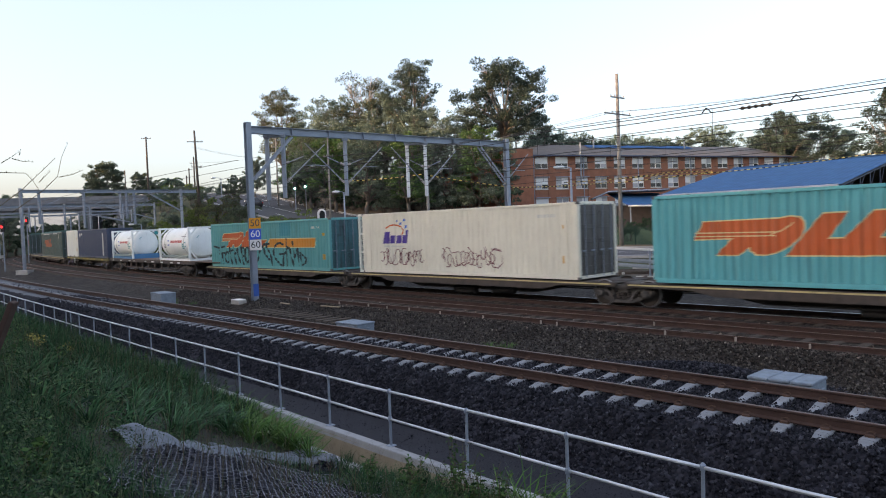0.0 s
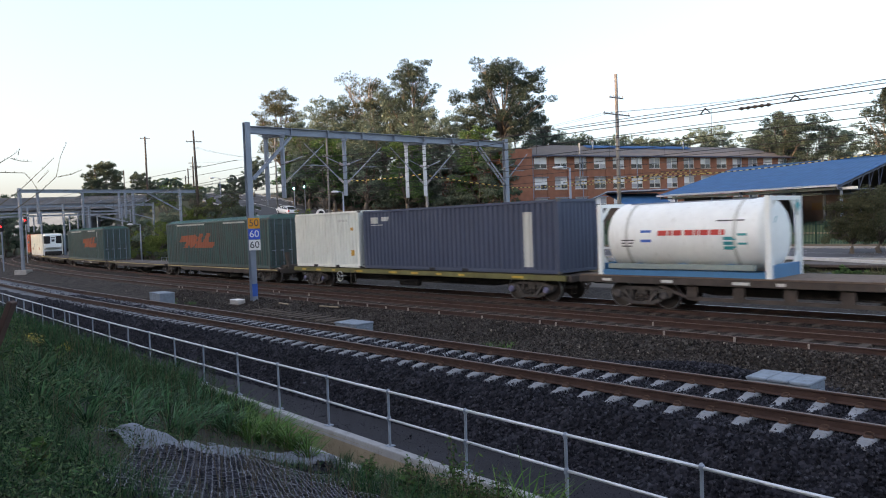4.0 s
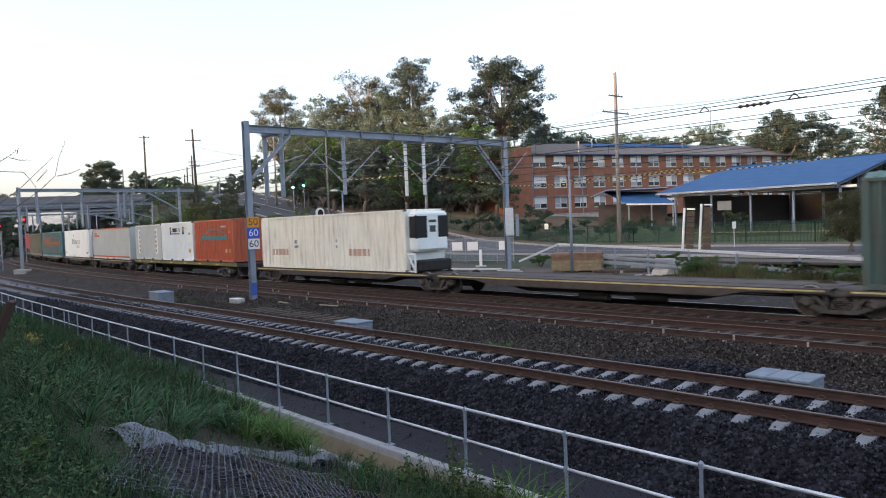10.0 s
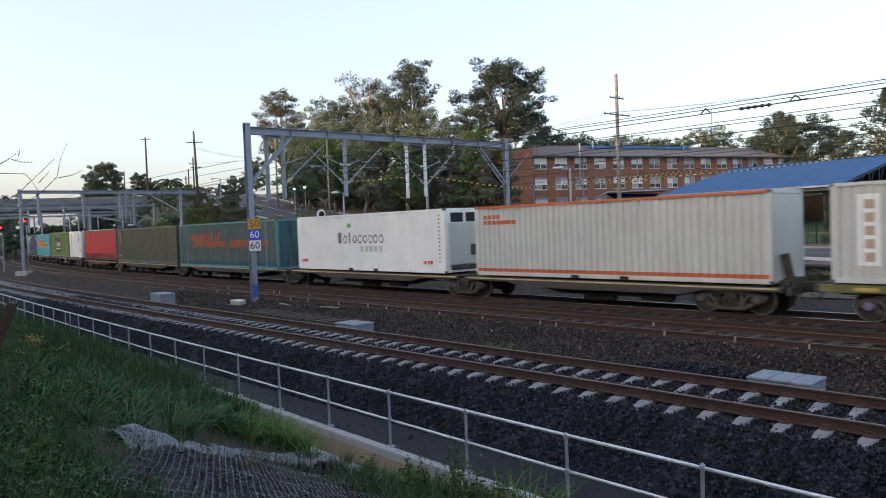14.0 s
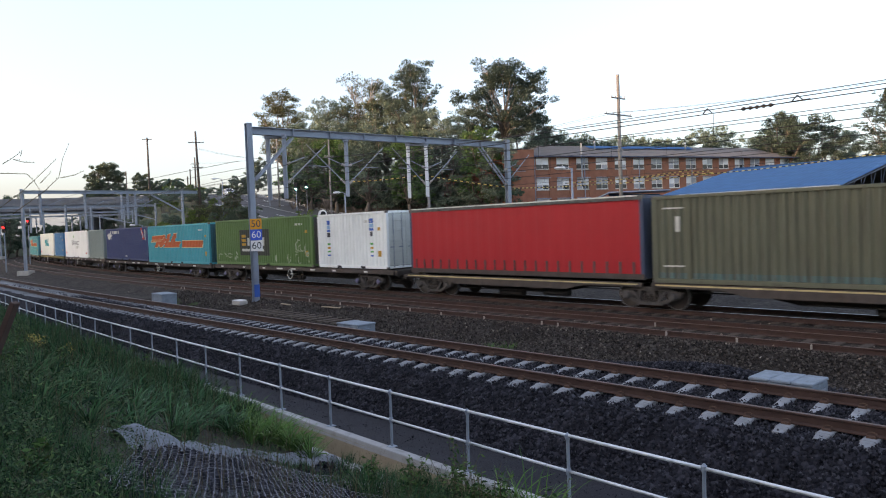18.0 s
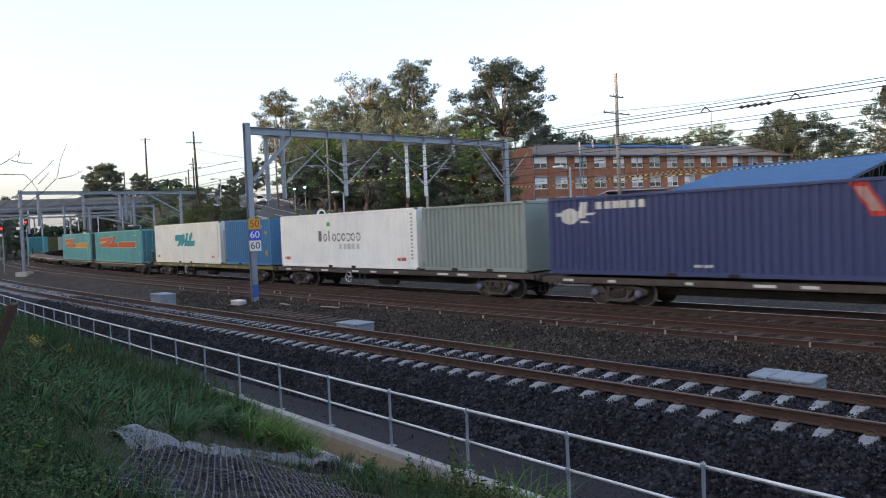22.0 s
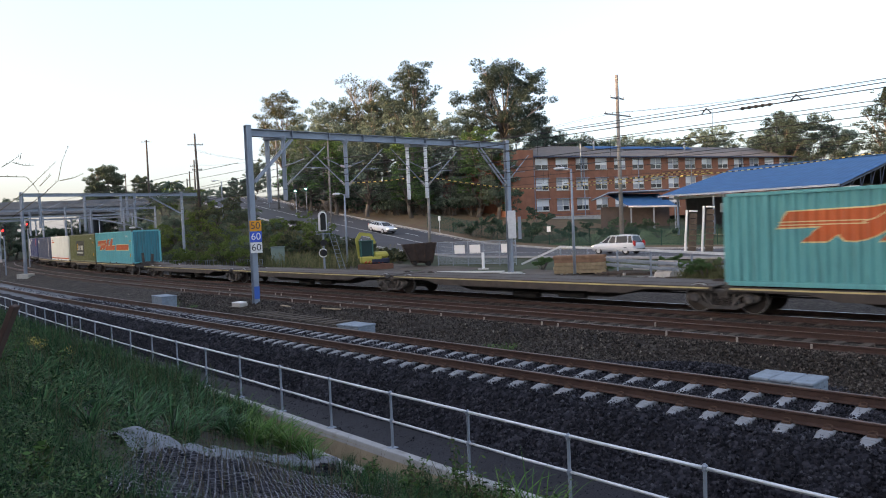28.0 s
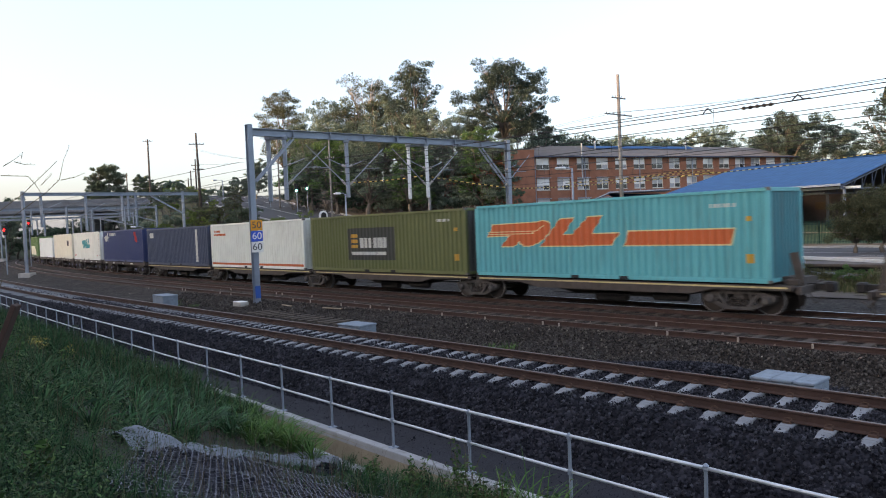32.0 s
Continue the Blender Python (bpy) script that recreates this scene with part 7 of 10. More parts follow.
def cantilever(t, root, tip, name="cantilever"):
    """A bracket arm with insulators that holds the wires."""
    root, tip = Vector(root), Vector(tip)
    low = root - Vector((0, 0, 1.0))
    c = part(name, MB().tube([low, tip], 0.03, 6).tube([root, root.lerp(tip, 0.55)], 0.025, 6).tube([tip, tip + (tip - low).normalized() * 0.5], 0.025, 6), GALV, t, "bracket arm of the overhead line")
    mb = MB()
    insulator(mb, low.lerp(tip, 0.06), low.lerp(tip, 0.2))
    insulator(mb, root.lerp(tip, 0.05), root.lerp(tip, 0.16))
    part("insulator", mb, CERAMIC, c, "ribbed insulators", smooth=True)
    reg = tip + Vector((0, 0, -0.75))
    part("registration_arm", MB().tube([low.lerp(tip, 0.55), reg], 0.018, 6), GALV, c)


def text_plate(parent, words, size, m, loc, label):
    cu = bpy.data.curves.new("lettering", "FONT")
    cu.body, cu.size, cu.extrude, cu.align_x, cu.align_y = words, size, 0.003, "CENTER", "CENTER"
    tmp = bpy.data.objects.new("tmp", cu)
    scene.collection.objects.link(tmp)
    me = bpy.data.meshes.new_from_object(tmp.evaluated_get(bpy.context.evaluated_depsgraph_get()))
    bpy.data.objects.remove(tmp)
    me.materials.clear()
    me.materials.append(m)
    ob = part("numerals", me, None, parent, label)
    ob.matrix_world = loc
    return ob


def main_portal():
    a, b = Vector((-9.15, 34.78, -0.55)), Vector((4.22, 45.85, -0.1))
    zb = 8.0
    t = thing("overhead_portal", "grey steel portal over the main tracks with hanging posts", "overhead portal")
    d = (b - a)
    d.z = 0
    u = d.normalized()
    ang = math.degrees(math.atan2(u.y, u.x))

    def column(p, top, name, w=0.27):
        m = pose(p.x, p.y, p.z, 0, 0, ang)
        mb = MB()
        h = top - p.z
        mb.box(-w / 2, w / 2, -0.14, -0.12, 0, h).box(-w / 2, w / 2, 0.12, 0.14, 0, h).box(-0.012, 0.012, -0.12, 0.12, 0, h)
        for z in (0.0, h - 0.03):
            mb.box(-w / 2, w / 2, -0.14, 0.14, z, z + 0.03)
        c = part(name, mb.move(m), GALV, t, "grey steel H-section mast")
        return c, m
    ca, ma = column(a, 8.35, "mast")
    cb, mb_ = column(b, 8.35, "mast")
    for c, m in ((ca, ma), (cb, mb_)):
        part("footing", MB().box(-0.55, 0.55, -0.5, 0.5, -0.4, 0.1, bev=0.03).move(m), CONC, c, "concrete footing")
    part("blue_band", MB().box(-0.14, 0.14, -0.15, -0.143, 0.55, 1.15).move(ma), BLUE_BAND, ca, "blue painted band")
    beam_a, beam_b = a + u * 0.2, b - u * 0.2
    beam_a.z = beam_b.z = zb
    bm = MB().beam(beam_a + Vector((0, 0, 0.17)), beam_b + Vector((0, 0, 0.17)), 0.3, 0.025).beam(beam_a - Vector((0, 0, 0.17)), beam_b - Vector((0, 0, 0.17)), 0.3, 0.025).beam(beam_a, beam_b, 0.012, 0.34)
    for k in range(1, 8):
        p = beam_a.lerp(beam_b, k / 8)
        bm.beam(p - Vector((0, 0, 0.17)), p + Vector((0, 0, 0.17)), 0.3, 0.03, up=(u.x, u.y, 0))
    part("beam", bm, GALV, t, "long grey steel cross beam")
    for p, sgn in ((a, 1), (b, -1)):
        k = MB()
        for off in (-0.14, 0.14):
            n = Vector((-u.y, u.x, 0)) * off
            lo, hi = Vector((p.x, p.y, zb - 2.4)) + u * sgn * 0.2 + n, Vector((p.x, p.y, zb - 0.25)) + u * sgn * 2.3 + n
            k.beam(lo, hi, 0.07, 0.09)
            for q in range(1, 5):
                w = lo.lerp(hi, q / 5)
                k.beam(w, w - n * 2 + u * sgn * 0.15, 0.04, 0.04) if off > 0 else None
        part("knee_brace", k, GALV, t, "latticed knee brace")
    # hanging posts
    for f, drop, n in ((0.062, 3.15, 0.55), (0.097, 3.1, 0.0), (0.309, 3.0, 0.0), (0.572, 3.1, 0.5), (0.626, 3.05, 0.0)):
        p = beam_a.lerp(beam_b, f) + Vector((-u.y, u.x, 0)) * n
        p.z = zb - 0.18
        hung_post(t, p, drop, GALV_BRIGHT if f > 0.5 else GALV)
    for f0, n in ((0.097, 0.6), (0.626, 0.6)):
        p = beam_a.lerp(beam_b, f0)
        q = p + Vector((-u.y, u.x, 0)) * n - u * 0.7
        part("outrigger", MB().beam(p - Vector((0, 0, 0.22)), q - Vector((0, 0, 0.22)), 0.2, 0.1), GALV, t)
    for f, sg in ((0.097, 1), (0.309, -1), (0.309, 1), (0.626, 1), (0.626, -1), (0.99, 1)):
        p = beam_a.lerp(beam_b, f)
        p.z = zb - 1.6
        cantilever(t, p, p + u * sg * 2.0 + Vector((0, 0, 0.75)))
    # speed boards on the mast
    for i, (num, col, ink) in enumerate((("50", (0.72, 0.3, 0.02), INK), ("60", (0.03, 0.1, 0.55), WHITE), ("60", (0.75, 0.75, 0.73), INK))):
        z = 4.06 - i * 0.52
        pl = thing("speed_board", f"square {('amber', 'blue', 'white')[i]} speed board with numerals {num}", "sign", group="speed boards on the mast")
        turn = pose(-9.15, 34.78, -0.55, 0, 0, math.degrees(math.atan2(a.y, a.x)) - 90) @ pose(0.14, -0.36, 0, 0, 0, 0)
        part("plate", MB().box(-0.27, 0.27, -0.01, 0.01, z - 0.25, z + 0.25, bev=0.004).move(turn), mat("board_paint", col, 0.5, var=0.06, scale=4), pl)
        part("bracket", MB().box(-0.2, 0.2, 0.01, 0.2, z - 0.03, z + 0.03).move(turn), GALV, pl)
        text_plate(pl, num, 0.46, ink, turn @ pose(0, -0.013, z, 90, 0, 0), f"numerals {num}")
    # boxes on the right mast
    cbx = thing("equipment_cabinet", "tall grey cabinet fixed to the mast", "cabinet", pose(b.x, b.y, 0, 0, 0, -5))
    part("body", MB().box(-0.1, 0.42, -0.55, -0.2, 2.15, 3.9, bev=0.03), GALV_BRIGHT, cbx)
    part("bracket", MB().box(0.0, 0.3, -0.2, -0.1, 2.3, 2.4).box(0.0, 0.3, -0.2, -0.1, 3.6, 3.7), GALV, cbx)
    part("vent_strip", MB().box(0.55, 0.75, -0.45, -0.38, 2.1, 3.5), GALV, cbx, "perforated side plate")
    part("conduit", MB().tube([(0.1, -0.3, 2.2), (0.1, -0.3, -0.1)], 0.04, 8), GALV, cbx)


main_portal()


def portal(p0, p1, z, posts, label, drops=(), wide=0.26, brace=True):
    """A plain portal: end masts, beam and hanging posts; posts and drops are fractions along it."""
    p0, p1 = Vector(p0), Vector(p1)
    t = thing("overhead_portal", label, "overhead portal", group="portals over the left tracks")
    u = (p1 - p0)
    u.z = 0
    u.normalize()
    a, b = Vector((p0.x, p0.y, z)), Vector((p1.x, p1.y, z))
    bm = MB().beam(a + Vector((0, 0, 0.16)), b + Vector((0, 0, 0.16)), wide, 0.03).beam(a - Vector((0, 0, 0.16)), b - Vector((0, 0, 0.16)), wide, 0.03).beam(a, b, 0.02, 0.3)
    part("beam", bm, GALV, t)
    for f in posts:
        q = a.lerp(b, f)
        gz = p0.z + (p1.z - p0.z) * f
        c = part("mast", MB().box(q.x - 0.13, q.x + 0.13, q.y - 0.13, q.y + 0.13, gz, z + 0.3, bev=0.02), GALV, t)
        part("footing", MB().box(q.x - 0.6, q.x + 0.6, q.y - 0.6, q.y + 0.6, gz - 0.6, gz + 0.35, bev=0.03), CONC, c)
    if brace:
        part("knee_brace", MB().beam(a.lerp(b, 0.70) - Vector((0, 0, 0.2)), a.lerp(b, posts[-1]) - Vector((0, 0, 2.3)), 0.15, 0.15), GALV, t)
    for f, dr in drops:
        q = a.lerp(b, f)
        part("drop_post", MB().box(q.x - 0.11, q.x + 0.11, q.y - 0.11, q.y + 0.11, z - dr, z - 0.15, bev=0.02), GALV, t)
        part("bracket_arm", MB().tube([q + Vector((0, 0, -dr * 0.5)), q + u * 1.9 + Vector((0, 0, -dr * 0.25))], 0.035, 6), GALV, t)
    return t


LEFT = [
    # (first mast x, y, z), (last mast), beam height, masts, hanging posts
    ((-42.6, 73.4, -0.3), (-28.7, 85.0, -0.2), 8.05, (0.0, 0.9), ((0.09, 3.4), (0.325, 3.9), (0.53, 3.0), (0.565, 3.0), (0.61, 3.6))),
    ((-66.0, 104.0, -0.3), (-46.0, 116.0, 0.0), 8.0, (0.0, 0.45, 1.0), ((0.25, 3.8), (0.6, 3.6), (0.8, 3.6))),
    ((-88.0, 128.0, -0.3), (-60.0, 140.0, 0.0), 8.0, (0.0, 0.5, 1.0), ((0.25, 3.4), (0.7, 3.4))),
    ((-92.0, 150.0, -0.3), (-66.0, 158.0, 0.0), 8.0, (0.0, 0.5, 1.0), ((0.25, 3.4), (0.7, 3.4))),
]
for p0, p1, z, ms, dr in LEFT:
    portal(p0, p1, z, ms, "grey steel portal over the curved tracks", dr)


def wire(pts, r, name, label, mtl=None, group="overhead wires"):
    return solid(name, MB().tube(pts, r, 5, False), mtl or WIRE, label, "wire", group)


def catenary(o, s0, s1, zc, zm, span, sag, ph):
    """Contact wire, messenger wire and droppers over one track."""
    n = int((s1 - s0) / 1.5)
    cont, mess = [], []
    for i in range(n + 1):
        s = s0 + (s1 - s0) * i / n
        f = ((s - ph) / span) % 1.0
        cont.append(spot(s, o, zc))
        mess.append(spot(s, o, zm - sag * (1 - (2 * f - 1) ** 2)))
    c = thing("overhead_line", "dark contact and messenger wires above a track", "overhead wire", group="overhead lines")
    part("contact_wire", MB().tube(cont, 0.011, 5, False), WIRE, c)
    part("messenger_wire", MB().tube(mess, 0.012, 5, False), WIRE, c)
    for i in range(0, n, 4):
        part("dropper", MB().tube([cont[i], mess[i]], 0.006, 4, False), WIRE, c)


catenary(TRAIN_O, -150, 45, 5.25, 6.5, 42, 0.5, -2)
catenary(MID_O, -150, 45, 5.25, 6.45, 42, 0.5, -2)
catenary(NEAR_O + 15.6, -150, 45, 5.3, 6.4, 42, 0.5, -2)
catenary(12.0, -150, 45, 5.4, 6.5, 42, 0.5, -2)
for o, z, r in ((0.0, 6.5, 0.012), (0.05, 6.28, 0.015), (-2.0, 5.7, 0.01)):
    wire([spot(s, o, z) for s in range(-8, 46, 4)], r, "feeder_wire", "dark feeder wire over the tracks", group="feeder wires")
for o, z in ((-1.2, 6.9), (5.2, 7.2), (3.0, 6.9), (-4.4, 6.7)):
    wire([spot(s, o, z) for s in range(-150, -3, 4)], 0.013, "feeder_wire", "dark feeder wire over the tracks", group="feeder wires")
# section insulator in the upper wire
ins = thing("section_insulator", "dark ribbed section insulator in the overhead wire", "insulator", m=place(17.9, 0.05, 6.28))
mbi = MB()
insulator(mbi, (-0.5, 0, 0), (0.5, 0, 0), 5, 0.06)
part("ribs", mbi, GRIME, ins, smooth=True)
part("yoke", MB().tube([(-2.1, 0, 0.0), (-0.5, 0, 0)], 0.015, 5).tube([(0.5, 0, 0), (1.5, 0, 0.02)], 0.015, 5).beam((-1.7, 0, 0.02), (-1.55, 0, 0.17), 0.03, 0.03).beam((-1.4, 0, 0.02), (-1.55, 0, 0.17), 0.03, 0.03).beam((1.0, 0, 0.02), (1.15, 0, 0.17), 0.03, 0.03).beam((1.3, 0, 0.02), (1.15, 0, 0.17), 0.03, 0.03), WIRE, ins)

# ------------------------------------------------------------------ bridge at the far left


CONC_DARK = mat("weathered_concrete", (0.15, 0.165, 0.19), 0.9, var=0.25, scale=0.6, dirt=0.4, dirtcol=(0.07, 0.065, 0.06), streak=True)


def bridge():
    t = thing("road_bridge", "grey concrete road bridge across the railway", "bridge")
    a, b = spot(-150, -34, 0), spot(-150, 40, 0)
    a.z = b.z = 10.9
    part("deck", MB().beam(a, b, 11.0, 1.0), CONC_DARK, t, "grey concrete deck")
    d = (b - a).normalized()
    n = Vector((-d.y, d.x, 0))
    for k in range(5):
        part("girder", MB().beam(a + n * (k - 2) * 2.4 - Vector((0, 0, 1.08)), b + n * (k - 2) * 2.4 - Vector((0, 0, 1.08)), 0.6, 1.15), CONC_DARK, t, "deep concrete girder")
    for sg in (-1, 1):
        part("parapet", MB().beam(a + n * sg * 5.4 + Vector((0, 0, 0.75)), b + n * sg * 5.4 + Vector((0, 0, 0.75)), 0.3, 0.5), CONC_DARK, t, "concrete parapet")
    for o in (-16, 8.5):
        p = spot(-150, o, 0)
        part("pier", MB().beam(p - n * 5.0 + Vector((0, 0, 4.6)), p + n * 5.0 + Vector((0, 0, 4.6)), 1.0, 11.0), CONC_DARK, t, "concrete wall pier")
    part("abutment", MB().beam(spot(-150, 22, 4.5) - n * 5, spot(-150, 22, 4.5) + n * 5, 16, 11.2), CONC_DARK, t)


bridge()
for x, z, d in ((-48.6, 4.6, 80.0), (-57.95, 5.75, 101.0)):
    sg = thing("railway_signal", "colour light signal showing red on a post", "signal", pose(x, d, -0.3), group="signals at red")
    part("post", MB().tube([(0, 0, 0), (0, 0, z + 0.9)], 0.07, 8), GALV, sg)
    part("head", MB().box(-0.22, 0.22, -0.15, 0.1, z - 0.2, z + 0.85, bev=0.05), BLACK, sg)
    part("red_lamp", MB().lathe((0, -0.17, z + 0.35), (0, -0.15, z + 0.35), [(0, 0.12), (1, 0.12)], 14), glow("red_lamp", (1.0, 0.012, 0.012), 1.4), sg, "lit red lamp")

# ------------------------------------------------------------------ road, verge and yard


def gz(x, y):
    return ground_at(x, y)


def road():
    ss = list(np.arange(-150, 60.1, 1.5))
    mb = MB()
    oo = [26.8, 30, 34, 38, 41.2]
    for s in ss:
        for o in oo:
            mb.v.append(tuple(spot(s, o, float(road_z(s)) + 0.03)))
    n = len(oo)
    for i in range(len(ss) - 1):
        for k in range(n - 1):
            mb.f.append((i * n + k, (i + 1) * n + k, (i + 1) * n + k + 1, i * n + k + 1))
    mb.m = [0] * len(mb.f)
    solid("road", mb, ROAD, "grey asphalt road climbing to the bridge", "road", kind="structure", smooth=True)
    for o, name in ((41.35, "kerb"), (26.65, "kerb")):
        k = MB()
        for s in ss:
            z = float(road_z(s))
            for do, dz in ((-0.15, 0.0), (-0.15, 0.16), (0.15, 0.17), (0.15, 0.0)):
                k.v.append(tuple(spot(s, o + do, z + dz)))
        for i in range(len(ss) - 1):
            for j in range(3):
                k.f.append((i * 4 + j, (i + 1) * 4 + j, (i + 1) * 4 + j + 1, i * 4 + j + 1))
        k.m = [0] * len(k.f)
        solid("kerb", k, KERB, "worn concrete kerb", "kerb", kind="structure")
    paintm = mat("road_paint", (0.6, 0.6, 0.57), 0.8, var=0.2, scale=3)
    lines = thing("road_markings", "worn white lane markings", "road marking", kind="structure")

    def strip(o, s0, s1, w):
        m = MB()
        pts = np.arange(s0, s1 + 0.1, 1.5)
        for s in pts:
            z = float(road_z(s)) + 0.036
            m.v += [tuple(spot(s, o - w / 2, z)), tuple(spot(s, o + w / 2, z))]
        m.f = [(2 * i, 2 * i + 2, 2 * i + 3, 2 * i + 1) for i in range(len(pts) - 1)]
        m.m = [0] * len(m.f)
        part("line", m, paintm, lines)
    strip(34.0, -140, 60, 0.14)
    strip(40.7, -120, 40, 0.14)
    strip(27.3, -120, 40, 0.14)
    for o in (30.5, 37.5):
        for i in range(22):
            strip(o, -125 + i * 8.5, -122 + i * 8.5, 0.14)
    # footpath and lawn beyond the road
    for name, o0, o1, dz, m, lab in (("footpath", 41.5, 43.2, 0.16, LITTER, "worn earthen footpath beside the road"), ("lawn", 43.2, 66.0, 0.0, LAWN, "mown lawn before the school"), ("verge", 43.2, 66.0, 0.0, LITTER, "brown leaf litter under the roadside trees")):
        f = MB()
        oo = np.linspace(o0, o1, 2 if name == "footpath" else 14)
        sx = np.arange(-112, -27, 2.0) if name == "verge" else np.arange(-28 if name == "lawn" else -112, 50, 2.0)
        for s in sx:
            for o in oo:
                z = float(terrain(s, o)) + (0.06 if name == "lawn" else 0.05 if name == "verge" else 0.2)
                f.v.append(tuple(spot(s, o, z)))
        n = len(oo)
        f.f = [(i * n + k, (i + 1) * n + k, (i + 1) * n + k + 1, i * n + k + 1) for i in range(len(sx) - 1) for k in range(n - 1)]
        f.m = [0] * len(f.f)
        solid(name, f, m, lab, name, kind="structure", smooth=True)
    # yard floor
    f = MB()
    oo = np.linspace(9.8, 19.5, 16)
    sx = np.arange(-34, 45, 1.5)
    for s in sx:
        for o in oo:
            zz = max(float(terrain(s, o)), -0.5) + 0.05 + 0.07 * noise.noise((s * 0.4, o * 0.4, 0.0))
            f.v.append(tuple(spot(s, o, zz)))
    f.f = [(i * 16 + k, (i + 1) * 16 + k, (i + 1) * 16 + k + 1, i * 16 + k + 1) for i in range(len(sx) - 1) for k in range(15)]
    f.m = [0] * len(f.f)
    solid("yard", f, DIRT, "bare brown gravel yard beside the line", "yard", kind="structure", smooth=True)


road()


def pole(x, y, h, r0, r1, m, label, arms=(), name="utility_pole", lean=0.0, cat="pole", group=""):
    z = gz(x, y)
    t = thing(name, label, cat, pose(x, y, z, 0, lean, 0), group=group)
    part("shaft", MB().tube([(0, 0, -0.5), (0, 0, h)], [r0, r1], 12), m, t, smooth=True)
    for za, w, ang in arms:
        d = Vector((math.cos(radians(ang)), math.sin(radians(ang)), 0))
        part("crossarm", MB().beam(d * -w / 2 + Vector((0, 0, za)), d * w / 2 + Vector((0, 0, za)), 0.1, 0.12), m, t)
        mb = MB()
        for f in (-0.46, -0.2, 0.2, 0.46):
            insulator(mb, d * w * f + Vector((0, 0, za + 0.06)), d * w * f + Vector((0, 0, za + 0.28)), 2, 0.06)
        part("insulator", mb, CERAMIC, t, smooth=True)
    return t


WOODPOLE = mat("grey_pole_timber", (0.2, 0.19, 0.18), 0.9, var=0.3, scale=3, bump=0.3)
WOODDARK = mat("dark_pole_timber", (0.08, 0.065, 0.055), 0.9, var=0.3, scale=3)
pole(18.4, 74.3, 17.8, 0.24, 0.16, WOODPOLE, "tall grey timber utility pole with crossarms", ((13.7, 4.4, 40), (15.4, 2.3, 40)))
pole(-38.75, 116, 13.0, 0.25, 0.14, WOODDARK, "tall dark timber utility pole", ((11.2, 2.4, 30), (7.2, 1.6, 30)), group="dark utility poles on the hill", lean=-1.2)
pole(-62.5, 155, 16.2, 0.25, 0.16, WOODDARK, "tall dark timber utility pole", ((15.8, 2.0, 10),), group="dark utility poles on the hill")
pole(-49.5, 146, 7.9, 0.2, 0.12, WOODDARK, "dark timber utility pole", ((6.6, 1.6, 10),), group="dark utility poles on the hill")
pole(-56.0, 160, 5.2, 0.18, 0.12, WOODDARK, "dark timber utility pole", (), group="dark utility poles on the hill")
pole(-54.7, 158, 6.6, 0.18, 0.12, WOODDARK, "dark timber utility pole", (), group="dark utility poles on the hill")
pole(-82.6, 190, 20.8, 0.2, 0.12, WOODDARK, "dark timber utility pole", (), group="dark utility poles on the hill")
pole(-15.2, 99.0, 12.0, 0.15, 0.1, WOODPOLE, "slim grey timber pole beside the road", ((9.3, 1.4, 40),), group="roadside poles")
pole(-27.2, 121.0, 12.0, 0.15, 0.1, WOODPOLE, "slim grey timber pole beside the road", ((10.0, 1.6, 40),), group="roadside poles")
pole(-1.2, 66.0, 8.0, 0.14, 0.12, WOODPOLE, "grey steel pole in the yard", (), group="roadside poles")


def lamp(x, y, h, reach, turn, label):
    z = gz(x, y)
    t = thing("street_lamp", label, "street lamp", pose(x, y, z, 0, 0, turn), group="street lamps")
    part("shaft", MB().tube([(0, 0, -0.3), (0, 0, h * 0.5), (0, 0, h)], [0.11, 0.09, 0.06], 10), GALV, t, smooth=True)
    part("arm", MB().tube([(0, 0, h - 0.05), (-reach * 0.5, 0, h + 0.08), (-reach, 0, h + 0.08)], 0.035, 8), GALV, t)
    part("head", MB().lathe((-reach + 0.1, 0, h + 0.06), (-reach - 0.6, 0, h + 0.06), [(0, 0.05), (0.2, 0.12), (0.7, 0.13), (1, 0.03)], 10), GALV_BRIGHT, t, "pale lamp head", smooth=True)


lamp(8.3, 46.0, 6.9, 0.5, -10, "slim grey steel lamp post in the yard")
lamp(-8.9, 66.5, 6.7, 0.5, 0, "slim grey steel lamp post with a white head")
lamp(-33.0, 109, 5.6, 0.9, 20, "grey street lamp beside the road")
lamp(-36.6, 88, 5.3, 0.9, 10, "grey platform lamp beside the tracks")


